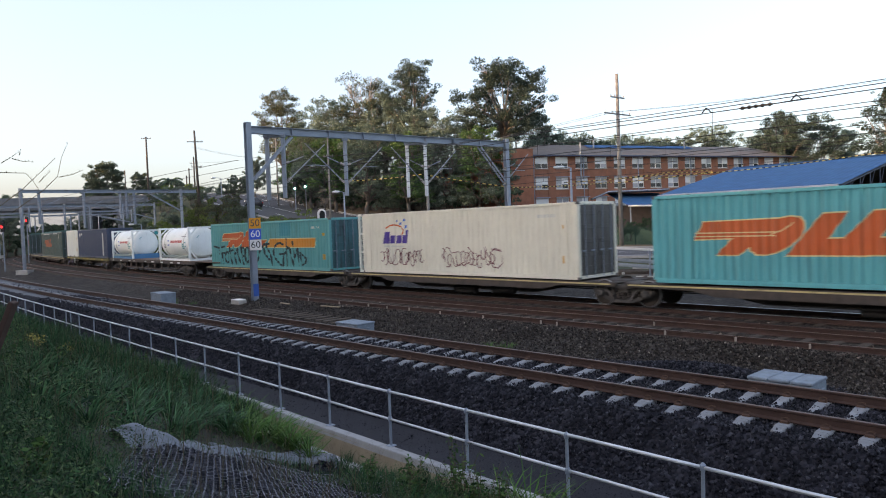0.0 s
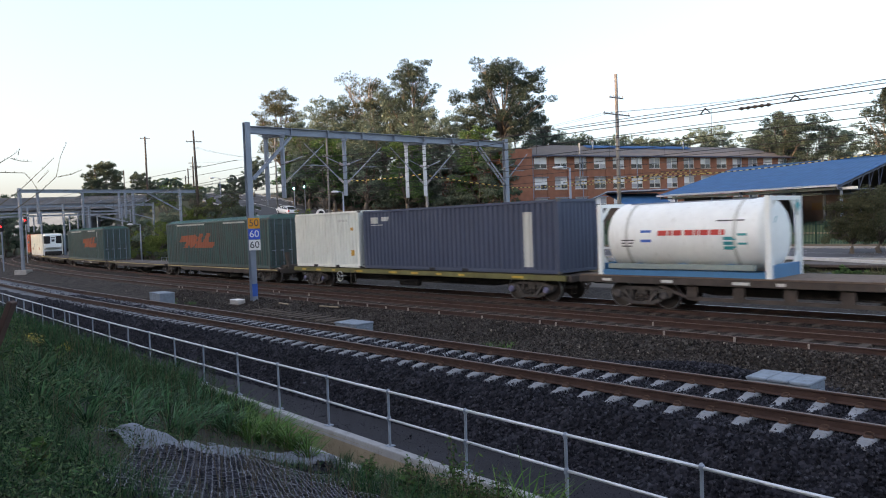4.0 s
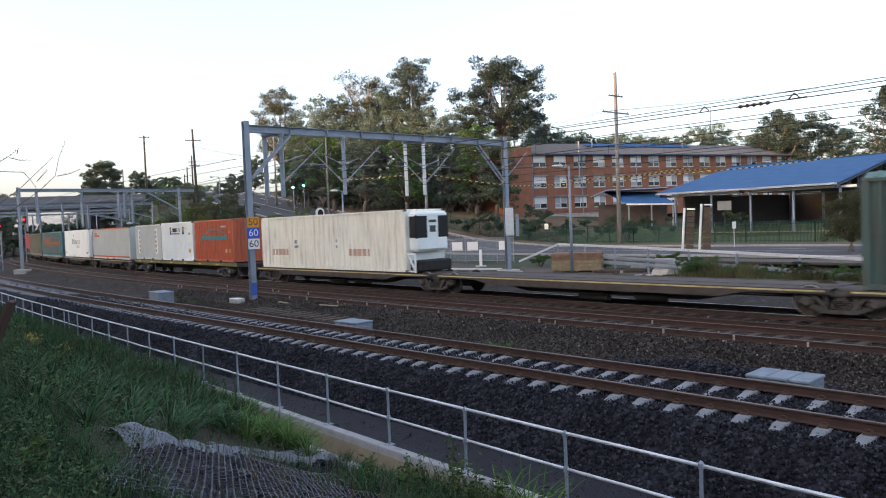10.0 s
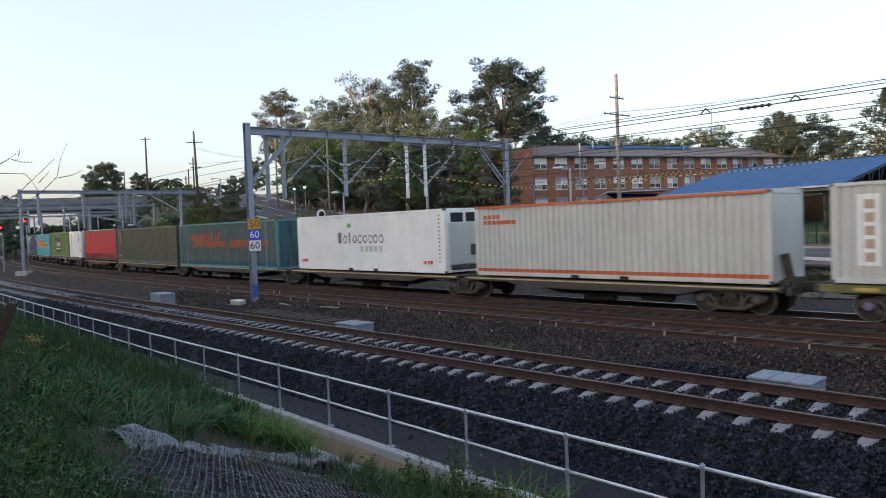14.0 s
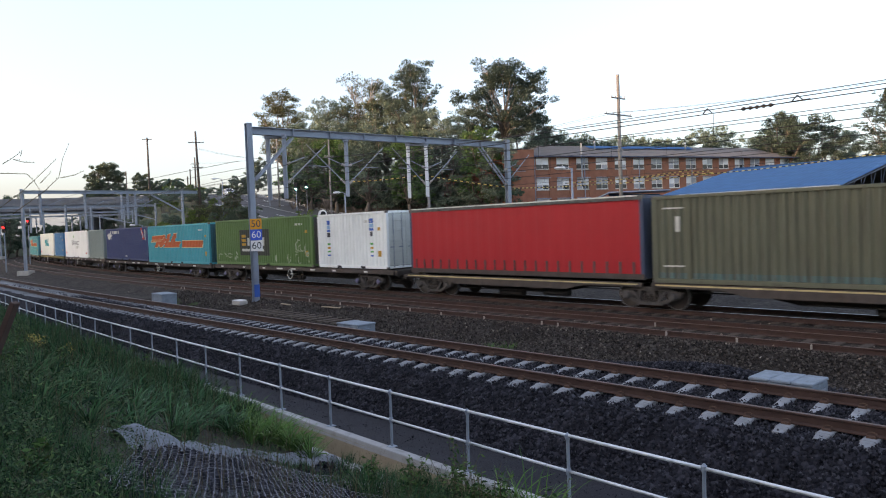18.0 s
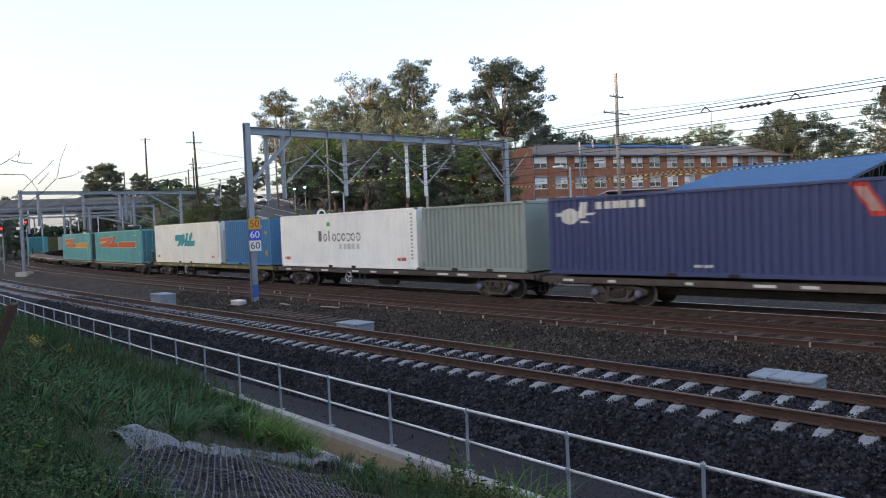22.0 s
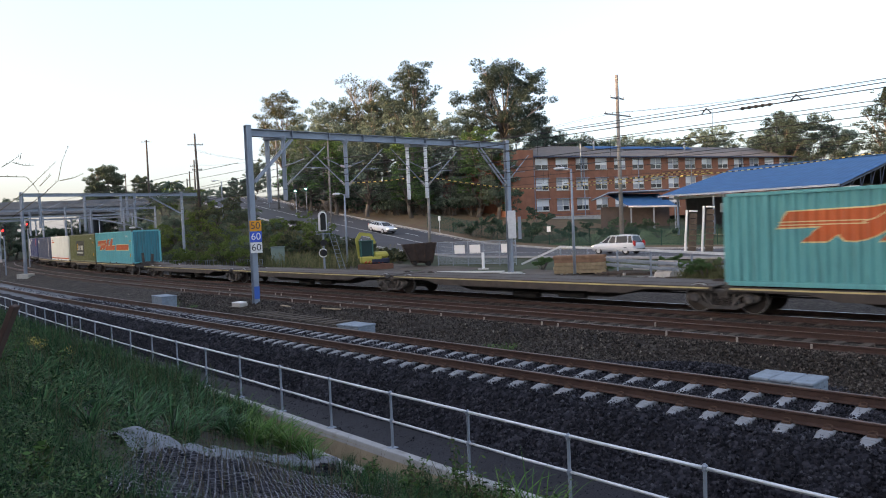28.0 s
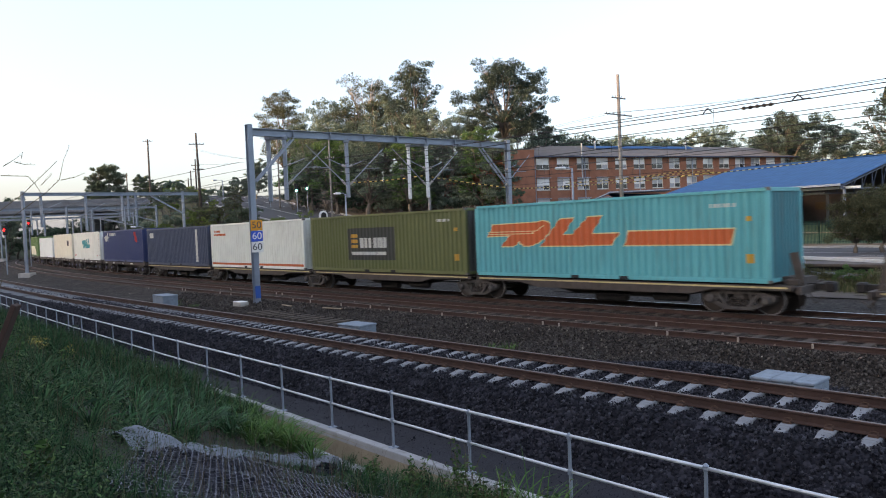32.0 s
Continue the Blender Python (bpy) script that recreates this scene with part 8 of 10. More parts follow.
def signal():
    x, y = -9.95, 60.0
    z = -0.45
    t = thing("railway_signal", "white-backed colour light signal with a ladder", "signal", pose(x, y, z, 0, 0, 10))
    part("post", MB().tube([(0, 0, 0), (0, 0, 3.4)], 0.09, 10), GALV, t)
    outline = [(-0.36, 3.55), (0.36, 3.55), (0.36, 4.85)] + [(0.36 * math.cos(radians(a)), 4.85 + 0.36 * math.sin(radians(a))) for a in range(15, 180, 15)] + [(-0.36, 4.85)]
    part("backboard", MB().prism(outline, -0.08, 0.05), WHITE, t, "rounded white backboard")
    inner = [(x2 * 0.62 + 0.04, 3.65 + (z2 - 3.55) * 0.86) for x2, z2 in outline]
    part("hood", MB().prism(inner, -0.24, -0.085), BLACK, t, "black lamp face")
    for zz in (2.6, 1.75):
        part("lower_lamp", MB().lathe((0.0, -0.35, zz), (0, 0.0, zz), [(0, 0.26), (0.6, 0.27), (1, 0.16)], 16), BLACK, t, "black subsidiary lamp")
    part("lower_rim", MB().tube([(0.34 * math.cos(a) - 0.05, -0.05, 1.75 + 0.34 * math.sin(a)) for a in np.linspace(0.6, 5.6, 14)], 0.05, 6), WHITE, t)
    part("platform", MB().box(-0.6, 0.6, -0.3, 0.4, 3.3, 3.36), GALV, t)
    lad = MB()
    for dx in (0.0, 0.45):
        lad.tube([(0.5 + dx, 0.2, 3.3), (1.35 + dx, 0.2, 0)], 0.025, 6)
    for k in range(10):
        f = k / 10
        lad.tube([(0.5 + 0.85 * f, 0.2, 3.3 - 3.3 * f), (0.95 + 0.85 * f, 0.2, 3.3 - 3.3 * f)], 0.015, 5)
    part("ladder", lad, GALV, t, "sloping steel ladder")
    part("rail", MB().tube([(0.5, 0.4, 3.36), (0.5, 0.4, 4.2), (-0.5, 0.4, 4.2), (-0.5, 0.4, 3.36)], 0.02, 6), GALV, t)


signal()


def excavator():
    t = thing("mini_excavator", "small yellow excavator with a green-glazed cab in the yard", "excavator", pose(-6.3, 62.5, gz(-6.3, 62.5) + 0.05, 0, 0, 12))
    yel = mat("excavator_yellow", (0.4, 0.36, 0.07), 0.5, var=0.12, dirt=0.25, dirtcol=(0.2, 0.13, 0.06))
    for sy in (-0.6, 0.6):
        tr = MB()
        pts = [(0.95 * math.cos(a) + (0.25 if math.cos(a) > 0 else -0.25), 0.24 + 0.24 * math.sin(a)) for a in np.linspace(0, 2 * math.pi, 20, endpoint=False)]
        part("track", tr.prism(pts, sy - 0.16, sy + 0.16), GRIME_DARK, t, "muddy rubber track")
    part("blade", MB().box(-1.3, 1.75, -1.25, -1.1, 0.02, 0.5, bev=0.03).beam((-0.5, -1.1, 0.25), (-0.5, -0.6, 0.3), 0.12, 0.12).beam((0.6, -1.1, 0.25), (0.6, -0.6, 0.3), 0.12, 0.12), mat("rusty_blade", (0.13, 0.06, 0.04), 0.8, var=0.35), t)
    part("body", MB().box(-0.95, 0.9, -0.75, 0.75, 0.52, 1.15, bev=0.12), yel, t, "rounded yellow body")
    part("counterweight", MB().box(-0.1, 1.5, -0.78, 0.72, 0.5, 0.95, bev=0.1), mat("navy_counterweight", (0.02, 0.025, 0.05), 0.6), t, "dark navy counterweight")
    part("engine_cover", MB().box(0.15, 1.45, -0.7, 0.68, 0.92, 1.5, bev=0.18), yel, t, "rounded yellow engine cover")
    st = MB()
    for i in range(6):
        st.add([(-0.7 + i * 0.3, -0.765, 0.56), (-0.55 + i * 0.3, -0.765, 0.56), (-0.4 + i * 0.3, -0.765, 0.74), (-0.55 + i * 0.3, -0.765, 0.74)], [(0, 1, 2, 3)])
    part("hazard_stripe", st, mat("hazard_red", (0.5, 0.06, 0.03), 0.6), t)
    cab = MB()
    for x, y in ((-0.9, -0.65), (0.1, -0.65), (-0.9, 0.35), (0.1, 0.35)):
        cab.box(x - 0.05, x + 0.05, y - 0.05, y + 0.05, 1.1, 2.5)
    part("cab_frame", cab, mat("cab_green", (0.03, 0.12, 0.1), 0.5), t, "dark green cab posts")
    part("roof", MB().box(-1.0, 0.2, -0.72, 0.42, 2.42, 2.52, bev=0.04), mat("cab_roof_green", (0.03, 0.1, 0.085), 0.5), t, "dark green cab roof")
    part("cab_glass", MB().box(-0.86, 0.06, -0.62, 0.32, 1.15, 2.43), glass("cab_glass", (0.03, 0.06, 0.06)), t, "dark cab glazing")
    part("boom", MB().beam((-0.95, 0.5, 1.0), (-1.15, 0.5, 2.6), 0.26, 0.26).beam((-1.15, 0.5, 2.55), (-0.75, 0.5, 3.15), 0.26, 0.3).beam((-0.8, 0.5, 3.1), (0.1, 0.5, 2.95), 0.26, 0.26), yel, t, "folded yellow boom")
    part("dipper", MB().beam((0.05, 0.5, 3.0), (0.45, 0.5, 2.2), 0.2, 0.24), yel, t)
    part("ram", MB().tube([(-0.6, 0.5, 1.3), (-0.75, 0.5, 2.6)], 0.05, 8), GALV_BRIGHT, t)


excavator()


def skip():
    t = thing("rubbish_skip", "tilted rusty brown steel skip on small wheels", "skip", pose(-2.0, 62.5, gz(-2.0, 62.5) + 0.05, 0, 4, 8))
    rust = mat("rusty_skip_steel", (0.045, 0.03, 0.025), 0.9, var=0.4, scale=2, dirt=0.4, dirtcol=(0.12, 0.06, 0.04), bump=0.2)
    mb = MB()
    o = [(-1.0, -0.85, 0.45), (0.95, -0.85, 0.45), (0.95, 0.85, 0.45), (-1.0, 0.85, 0.45)]
    p = [(-1.75, -1.05, 1.75), (1.15, -1.05, 2.05), (1.15, 1.05, 2.05), (-1.75, 1.05, 1.75)]
    q = [(-1.65, -0.97, 1.76), (1.07, -0.97, 2.04), (1.07, 0.97, 2.04), (-1.65, 0.97, 1.76)]
    r = [(-0.95, -0.79, 0.5), (0.9, -0.79, 0.5), (0.9, 0.79, 0.5), (-0.95, 0.79, 0.5)]
    mb.add(o + p + q + r, [(3, 2, 1, 0)] + [(i, (i + 1) % 4, 4 + (i + 1) % 4, 4 + i) for i in range(4)] + [(4 + i, 4 + (i + 1) % 4, 8 + (i + 1) % 4, 8 + i) for i in range(4)] + [(8 + i, 8 + (i + 1) % 4, 12 + (i + 1) % 4, 12 + i) for i in range(4)] + [(12, 13, 14, 15)])
    part("hopper", mb, rust, t, "open flared hopper")
    rb = MB()
    for f in (0.04, 0.35, 0.65, 0.96):
        rb.beam((-1.0 + 1.95 * f, -0.88, 0.45), (-1.75 + 2.9 * f, -1.08, 1.73 + 0.3 * f), 0.08, 0.06)
    part("rib", rb, rust, t)
    for x in (-0.6, 0.6):
        part("wheels", MB().lathe((x, -0.7, 0.22), (x, -0.55, 0.22), [(0, 0.2), (1, 0.22)], 14).lathe((x, 0.55, 0.22), (x, 0.7, 0.22), [(0, 0.22), (1, 0.2)], 14), GRIME_DARK, t)
    part("chassis", MB().box(-0.95, 0.95, -0.5, 0.5, 0.25, 0.45), rust, t)


skip()


def timber_stack():
    rng = random.Random(9)
    t = thing("timber_stack", "stack of new brown sleepers on bearers", "timber stack", pose(9.0, 47.8, -0.47, 0, 0, -14))
    new_wood = mat("fresh_sawn_timber", (0.24, 0.135, 0.085), 0.9, var=0.35, scale=4, bump=0.3)
    tan_wood = mat("tan_sawn_timber", (0.3, 0.225, 0.14), 0.9, var=0.3, scale=4, bump=0.3)
    for row in range(5):
        for k in range(5):
            z = 0.12 + row * 0.235
            part("timber", MB().box(-1.6 + rng.uniform(-0.12, 0.12), 1.6 + rng.uniform(-0.12, 0.12), -0.65 + k * 0.26, -0.42 + k * 0.26, z, z + 0.215, bev=0.012), new_wood if row > 2 else tan_wood, t)
        if row in (0, 3):
            for x in (-1.0, 0.0, 1.0):
                part("bearer", MB().box(x - 0.05, x + 0.05, -0.7, 0.7, z - 0.06, z - 0.002), tan_wood, t)
    t2 = thing("timber_stack", "low pile of rusty brown offcuts", "timber stack", pose(11.6, 45.8, -0.45, 0, 0, -20))
    for k in range(6):
        part("timber", MB().box(-1.4 + rng.uniform(-0.5, 0.5), 1.3 + rng.uniform(-0.5, 0.5), -0.7 + k * 0.25, -0.5 + k * 0.25, 0.0, 0.16 + rng.uniform(0, 0.1), bev=0.01).move(pose(0, 0, 0, 0, 0, rng.uniform(-8, 8))), TIMBER_OLD, t2)
    for i in range(44):
        x, y = 4.5 + rng.uniform(0, 11), 46.0 + rng.uniform(-5.0, 3.0)
        w = rng.uniform(0.3, 1.2)
        solid("scrap_piece", MB().box(-w / 2, w / 2, -0.08, 0.08, 0, rng.uniform(0.06, 0.2), bev=0.02), rng.choice([CONC, TIMBER_OLD, RAIL]), "loose scrap lying in the yard", "scrap", "scrap in the yard", m=pose(x, y, -0.46, 0, 0, rng.uniform(0, 180)))


timber_stack()


def guard_rail():
    t = thing("guard_rail", "galvanised pipe and beam guard rail beside the road", "guard rail")
    # upper pipe rail and lower beam follow the yard's edge
    line = [(5.57, 52.0, 0.13), (8.25, 51.0, 1.3), (12.45, 43.5, 1.12), (15.35, 37.5, 0.98), (16.9, 34.0, 0.91), (19.05, 30.5, 0.79)]
    for i, ((xa, ya, za), (xb, yb, zb)) in enumerate(zip(line, line[1:])):
        part("top_rail", MB().beam((xa, ya, za), (xb, yb, zb), 0.1, 0.14), GALV_BRIGHT, t, "pale box rail")
        if i:
            f0 = 0.55 if i == 1 else 0.0
            a, b = Vector((xa, ya, za)).lerp(Vector((xb, yb, zb)), f0), Vector((xb, yb, zb))
            for dz in (-0.72, -1.04):
                w = MB()
                for k, d in ((-0.07, 0.0), (0.0, -0.04), (0.07, 0.0)):
                    w.beam(a + Vector((d, d, dz + k)), b + Vector((d, d, dz + k)), 0.04, 0.07)
                part("beam_rail", w, GALV, t, "ribbed crash barrier beam")
            n = max(1, int((Vector((xb, yb, zb)) - Vector((xa, ya, za))).length / 2.6))
            for k in range(n):
                f = k / n
                x, y, z = xa + (xb - xa) * f, ya + (yb - ya) * f, za + (zb - za) * f
                part("post", MB().box(x - 0.05, x + 0.05, y - 0.05, y + 0.05, -0.75, z), GALV, t)
    b = thing("concrete_barrier", "pale concrete barrier block in the weeds", "barrier", pose(13.3, 42.6, -0.48, 0, 0, 18))
    part("block", MB().prism([(-0.5, 0), (0.5, 0), (0.42, 0.25), (0.2, 0.45), (0.16, 1.0), (-0.16, 1.0), (-0.2, 0.45), (-0.42, 0.25)], -0.6, 0.9), CONC, b)


guard_rail()


def mesh_fence(p0, p1, n, h, m, label, wires=18, panels=(), name="mesh_fence", postm=None, dense=0.012):
    p0, p1 = Vector(p0), Vector(p1)
    t = thing(name, label, "fence")
    for i in range(n + 1):
        p = p0.lerp(p1, i / n)
        z = gz(p.x, p.y)
        part("post", MB().tube([(p.x, p.y, z - 0.1), (p.x, p.y, z + h)], 0.035, 8), postm or m, t)
    for i in range(n):
        a, b = p0.lerp(p1, i / n), p0.lerp(p1, (i + 1) / n)
        a.z, b.z = gz(a.x, a.y), gz(b.x, b.y)
        mb = MB()
        if name == "palisade_fence":
            sm = MB().beam((0, 0, 0.08), (0, 0, h - 0.02), dense, dense).mesh("slat", m)
            for k in range(wires):
                part("slat", sm, None, t).location = a.lerp(b, (k + 0.5) / wires)
            for zz in (0.3, h - 0.3):
                part("rail", MB().beam(a + Vector((0, 0, zz)), b + Vector((0, 0, zz)), 0.03, 0.04), m, t)
            continue
        for k in range(wires):
            f = (k + 0.5) / wires
            q = a.lerp(b, f)
            mb.beam(q + Vector((0, 0, 0.08)), q + Vector((0, 0, h - 0.02)), dense, dense)
        for zz in (0.1, h * 0.5, h - 0.04):
            mb.beam(a + Vector((0, 0, zz)), b + Vector((0, 0, zz)), 0.03, 0.04)
        part("panel", mb, m, t, kind="stuff")
        if i in panels:
            part("white_board", MB().beam(a.lerp(b, 0.12) + Vector((0, 0, h * 0.66)), a.lerp(b, 0.8) + Vector((0, 0, h * 0.66)), 0.03, h * 0.36), WHITE, t, "white board on the fence")
    return t


mesh_fence((-0.5, 62.0, 0), (5.8, 58.0, 0), 5, 2.0, GALV, "grey temporary mesh fence with white boards", 26, (1, 2, 4), dense=0.02)
GREENFENCE = mat("green_fence_paint", (0.012, 0.05, 0.038), 0.7, var=0.15)
for k in range(12):
    sa, sb = -52 + k * 6.2, -52 + (k + 1) * 6.2
    mesh_fence(spot(sa, 43.6), spot(sb, 43.6), 2, 2.1, GREENFENCE, "dark green palisade fence before the school", 26, name="palisade_fence", dense=0.032)
mesh_fence(spot(-60, 9.8), spot(-36, 11.8), 8, 1.15, GALV, "low grey hand rail beside the yard", 3, name="hand_rail", dense=0.03)


def small_things():
    cb = thing("relay_cabinet", "pale green steel relay cabinet", "cabinet", pose(-16.3, 71.0, -0.3, 0, 0, 12))
    gm = mat("cabinet_green", (0.16, 0.22, 0.2), 0.6, var=0.1)
    part("body", MB().box(-0.65, 0.65, -0.4, 0.4, 0, 2.0, bev=0.04), gm, cb)
    part("roof", MB().box(-0.72, 0.72, -0.47, 0.47, 2.0, 2.08, bev=0.02), gm, cb)
    part("door", MB().box(-0.6, -0.02, -0.425, -0.405, 0.15, 1.9).box(0.02, 0.6, -0.425, -0.405, 0.15, 1.9), gm, cb)
    for x, y in ((-12.2, 58.5), (-13.0, 60.0)):
        b = thing("cable_drum_pile", "dark heap of old sleepers and cable", "timber stack", pose(x, y, -0.4, 0, 0, 20))
        rng = random.Random(int(y))
        for k in range(9):
            part("timber", MB().box(-1.1, 1.1, -0.12, 0.12, 0.0, 0.2, bev=0.01).move(pose(rng.uniform(-0.3, 0.3), -0.5 + (k % 4) * 0.3, (k // 4) * 0.22, rng.uniform(-4, 4), 0, rng.uniform(-12, 12))), TIMBER_OLD, b)
    bl = thing("bollard", "short white pipe bollard on a concrete base", "bollard", pose(3.0, 55.5, -0.4))
    part("pipe", MB().tube([(0, 0, 0.1), (0, 0, 1.35)], 0.11, 12), WHITE, bl)
    part("base", MB().box(-0.4, 0.4, -0.4, 0.4, 0, 0.12, bev=0.02), CONC, bl)
    for x in (-0.2, 1.6, 3.4):
        pl = thing("concrete_slab", "low concrete slab in the yard", "slab", pose(0.3 + x * 0.9, 54.0 - x * 0.5, -0.46, 0, 0, -20))
        part("slab", MB().box(-0.9, 0.9, -0.6, 0.6, 0, 0.14, bev=0.03), CONC, pl)
    # two leaning white-edged frames beside the road
    for x, y, h in ((21.0, 61.4, 3.6), (22.3, 61.0, 3.9)):
        w = thing("bundled_barrier", "tall upright bundle of white and dark barrier boards", "barrier", pose(x, y, gz(x, y), 0, 4, -35))
        part("white_edge", MB().box(-0.55, -0.38, -0.1, 0.1, 0.0, h, bev=0.02).box(-0.25, 0.42, -0.08, 0.08, h - 0.12, h), WHITE, w, "white edge boards")
        for i in range(7):
            part("dark_board", MB().box(-0.22, 0.42, -0.05, 0.05, 0.1 + i * (h - 0.3) / 7, (i + 0.86) * (h - 0.3) / 7 + 0.1), TIMBER_OLD, w)
    for x, y, h in ((25.4, 62.5, 2.3), (-0.4, 96.0, 2.4)):
        sgn = thing("sign_post", "slim post with a small white sign", "sign", pose(x, y, gz(x, y)))
        part("post", MB().tube([(0, 0, 0), (0, 0, h)], 0.035, 8), GALV_BRIGHT, sgn)
        part("plate", MB().box(-0.16, 0.16, -0.06, -0.04, h - 0.6, h), WHITE, sgn)
    sgn = thing("fence_sign", "small white sign on the green fence", "sign", pose(11.3, 76.8, 0, 0, 0, -47))
    part("plate", MB().box(-0.25, 0.25, -0.08, -0.05, 2.0, 2.6), WHITE, sgn)
    # blue sign and traffic lights up the hill
    for x, y, h, col in ((-22.5, 112, 4.6, (0.1, 0.9, 0.75)), (-29.5, 124, 4.6, (0.1, 0.9, 0.75)), (-22.0, 118.0, 4.6, (0.1, 0.9, 0.75))):
        z = gz(x, y)
        tl = thing("traffic_light", "traffic light showing green on a pole", "traffic light", pose(x, y, z), group="traffic lights on the hill")
        part("post", MB().tube([(0, 0, 0), (0, 0, h)], 0.07, 8), GALV, tl)
        part("head", MB().box(-0.3, 0.3, -0.2, 0.05, h - 1.0, h + 0.3, bev=0.05), BLACK, tl)
        part("green_lamp", MB().lathe((0, -0.24, h - 0.75), (0, -0.2, h - 0.75), [(0, 0.14), (1, 0.14)], 12), glow("green_lamp", col, 9), tl, "lit green lamp")
    rp = thing("rusty_stake", "rusty steel stake leaning over the bank", "stake", pose(-5.32, 8.0, 1.25, 0, 24, 0))
    part("bar", MB().box(-0.03, 0.03, -0.06, 0.06, -1.6, 1.32, bev=0.008), RAIL, rp)


small_things()


def trailer():
    """A low flat trailer parked at the road's edge."""
    t = thing("flat_trailer", "low grey flat-deck trailer parked behind the guard rail", "trailer", pose(19.3, 38.2, -0.72, 0, 0, -47))
    part("deck", MB().box(-5.5, 4.6, -1.2, 1.2, 0.95, 1.1, bev=0.02), GRIME, t, "flat grimy deck")
    part("chassis", MB().box(-5.3, 4.3, -0.5, -0.35, 0.7, 0.95).box(-5.3, 4.3, 0.35, 0.5, 0.7, 0.95), GRIME_DARK, t)
    for x in (-3.0, -1.75):
        part("mudguard", MB().tube([(x + 0.6 * math.cos(a), -1.05, 0.45 + 0.6 * math.sin(a)) for a in np.linspace(0.2, 2.94, 9)], 0.05, 6), GALV, t, "curved grey mudguard")
        for sy in (-1, 1):
            part("wheel", MB().lathe((x, sy * 0.85, 0.45), (x, sy * 1.12, 0.45), [(0, 0.42), (0.2, 0.46), (0.8, 0.46), (1, 0.4)], 18), BLACK, t)
    part("ramp", MB().prism([(4.5, 1.1), (6.1, 1.75), (9.5, 1.75), (9.5, 1.88), (6.0, 1.88), (4.5, 1.2)], -1.2, 1.2), GRIME, t, "raised front of the deck")
    part("front_leg", MB().box(6.2, 6.35, -1.0, -0.85, 0.0, 1.75).box(6.2, 6.35, 0.85, 1.0, 0.0, 1.75), GRIME_DARK, t)
    part("axle", MB().tube([(-3.0, -0.9, 0.45), (-3.0, 0.9, 0.45)], 0.06, 8).tube([(-1.75, -0.9, 0.45), (-1.75, 0.9, 0.45)], 0.06, 8), GRIME_DARK, t)


trailer()

# ------------------------------------------------------------------ buildings
BRICK = mat("red_brickwork", (0.27, 0.115, 0.072), 0.9, var=0.25, scale=1.2, bump=0.3, bscale=18, dirt=0.15, dirtcol=(0.12, 0.05, 0.035))
ROOF_TILE = mat("grey_roof_tiles", (0.13, 0.12, 0.115), 0.85, var=0.25, scale=1.0, bump=0.5, bscale=8)
BLUE_ROOF = mat("blue_sheet_roof", (0.026, 0.1, 0.235), 0.75, spec=0.15, var=0.2, scale=0.8, dirt=0.3, dirtcol=(0.07, 0.12, 0.19), streak=True)
GLASS_SKY = glass("window_glass", (0.03, 0.035, 0.04), 0.05)
FRAME = mat("pale_window_frame", (0.72, 0.72, 0.7), 0.6, var=0.08)
DARK_STEEL = mat("dark_blue_steel", (0.05, 0.065, 0.11), 0.6, var=0.15)
BLUE_STEEL = mat("blue_grey_steel", (0.17, 0.22, 0.31), 0.55, var=0.1)
PALE_STEEL = mat("pale_grey_steel", (0.26, 0.31, 0.39), 0.55, var=0.1)
# dark base colour carries the indoor shade of walls and ceiling
INSIDE = mat("painted_shade_interior_wall", (0.095, 0.082, 0.085), 0.9, var=0.2)


def lattice(xs, zs, y0, y1):
    """A window frame in one piece: bars on the outer and every second strip, openings between them."""
    mb = MB()
    nx, nz = len(xs), len(zs)
    solid_at = lambda i, k: 0 <= i < nx - 1 and 0 <= k < nz - 1 and (i % 2 == 0 or k % 2 == 0)
    vs = [(x, y, z) for y in (y0, y1) for z in zs for x in xs]
    at = lambda i, k, q: q * nx * nz + k * nx + i
    fs = []
    for i in range(nx - 1):
        for k in range(nz - 1):
            if not solid_at(i, k):
                continue
            fs += [(at(i, k, 0), at(i + 1, k, 0), at(i + 1, k + 1, 0), at(i, k + 1, 0)), (at(i, k + 1, 1), at(i + 1, k + 1, 1), at(i + 1, k, 1), at(i, k, 1))]
            for (di, dk), (a, b) in (((-1, 0), ((i, k + 1), (i, k))), ((1, 0), ((i + 1, k), (i + 1, k + 1))), ((0, -1), ((i, k), (i + 1, k))), ((0, 1), ((i + 1, k + 1), (i, k + 1)))):
                if not solid_at(i + di, k + dk):
                    fs.append((at(*a, 0), at(*a, 1), at(*b, 1), at(*b, 0)))
    return mb.add(vs, fs)


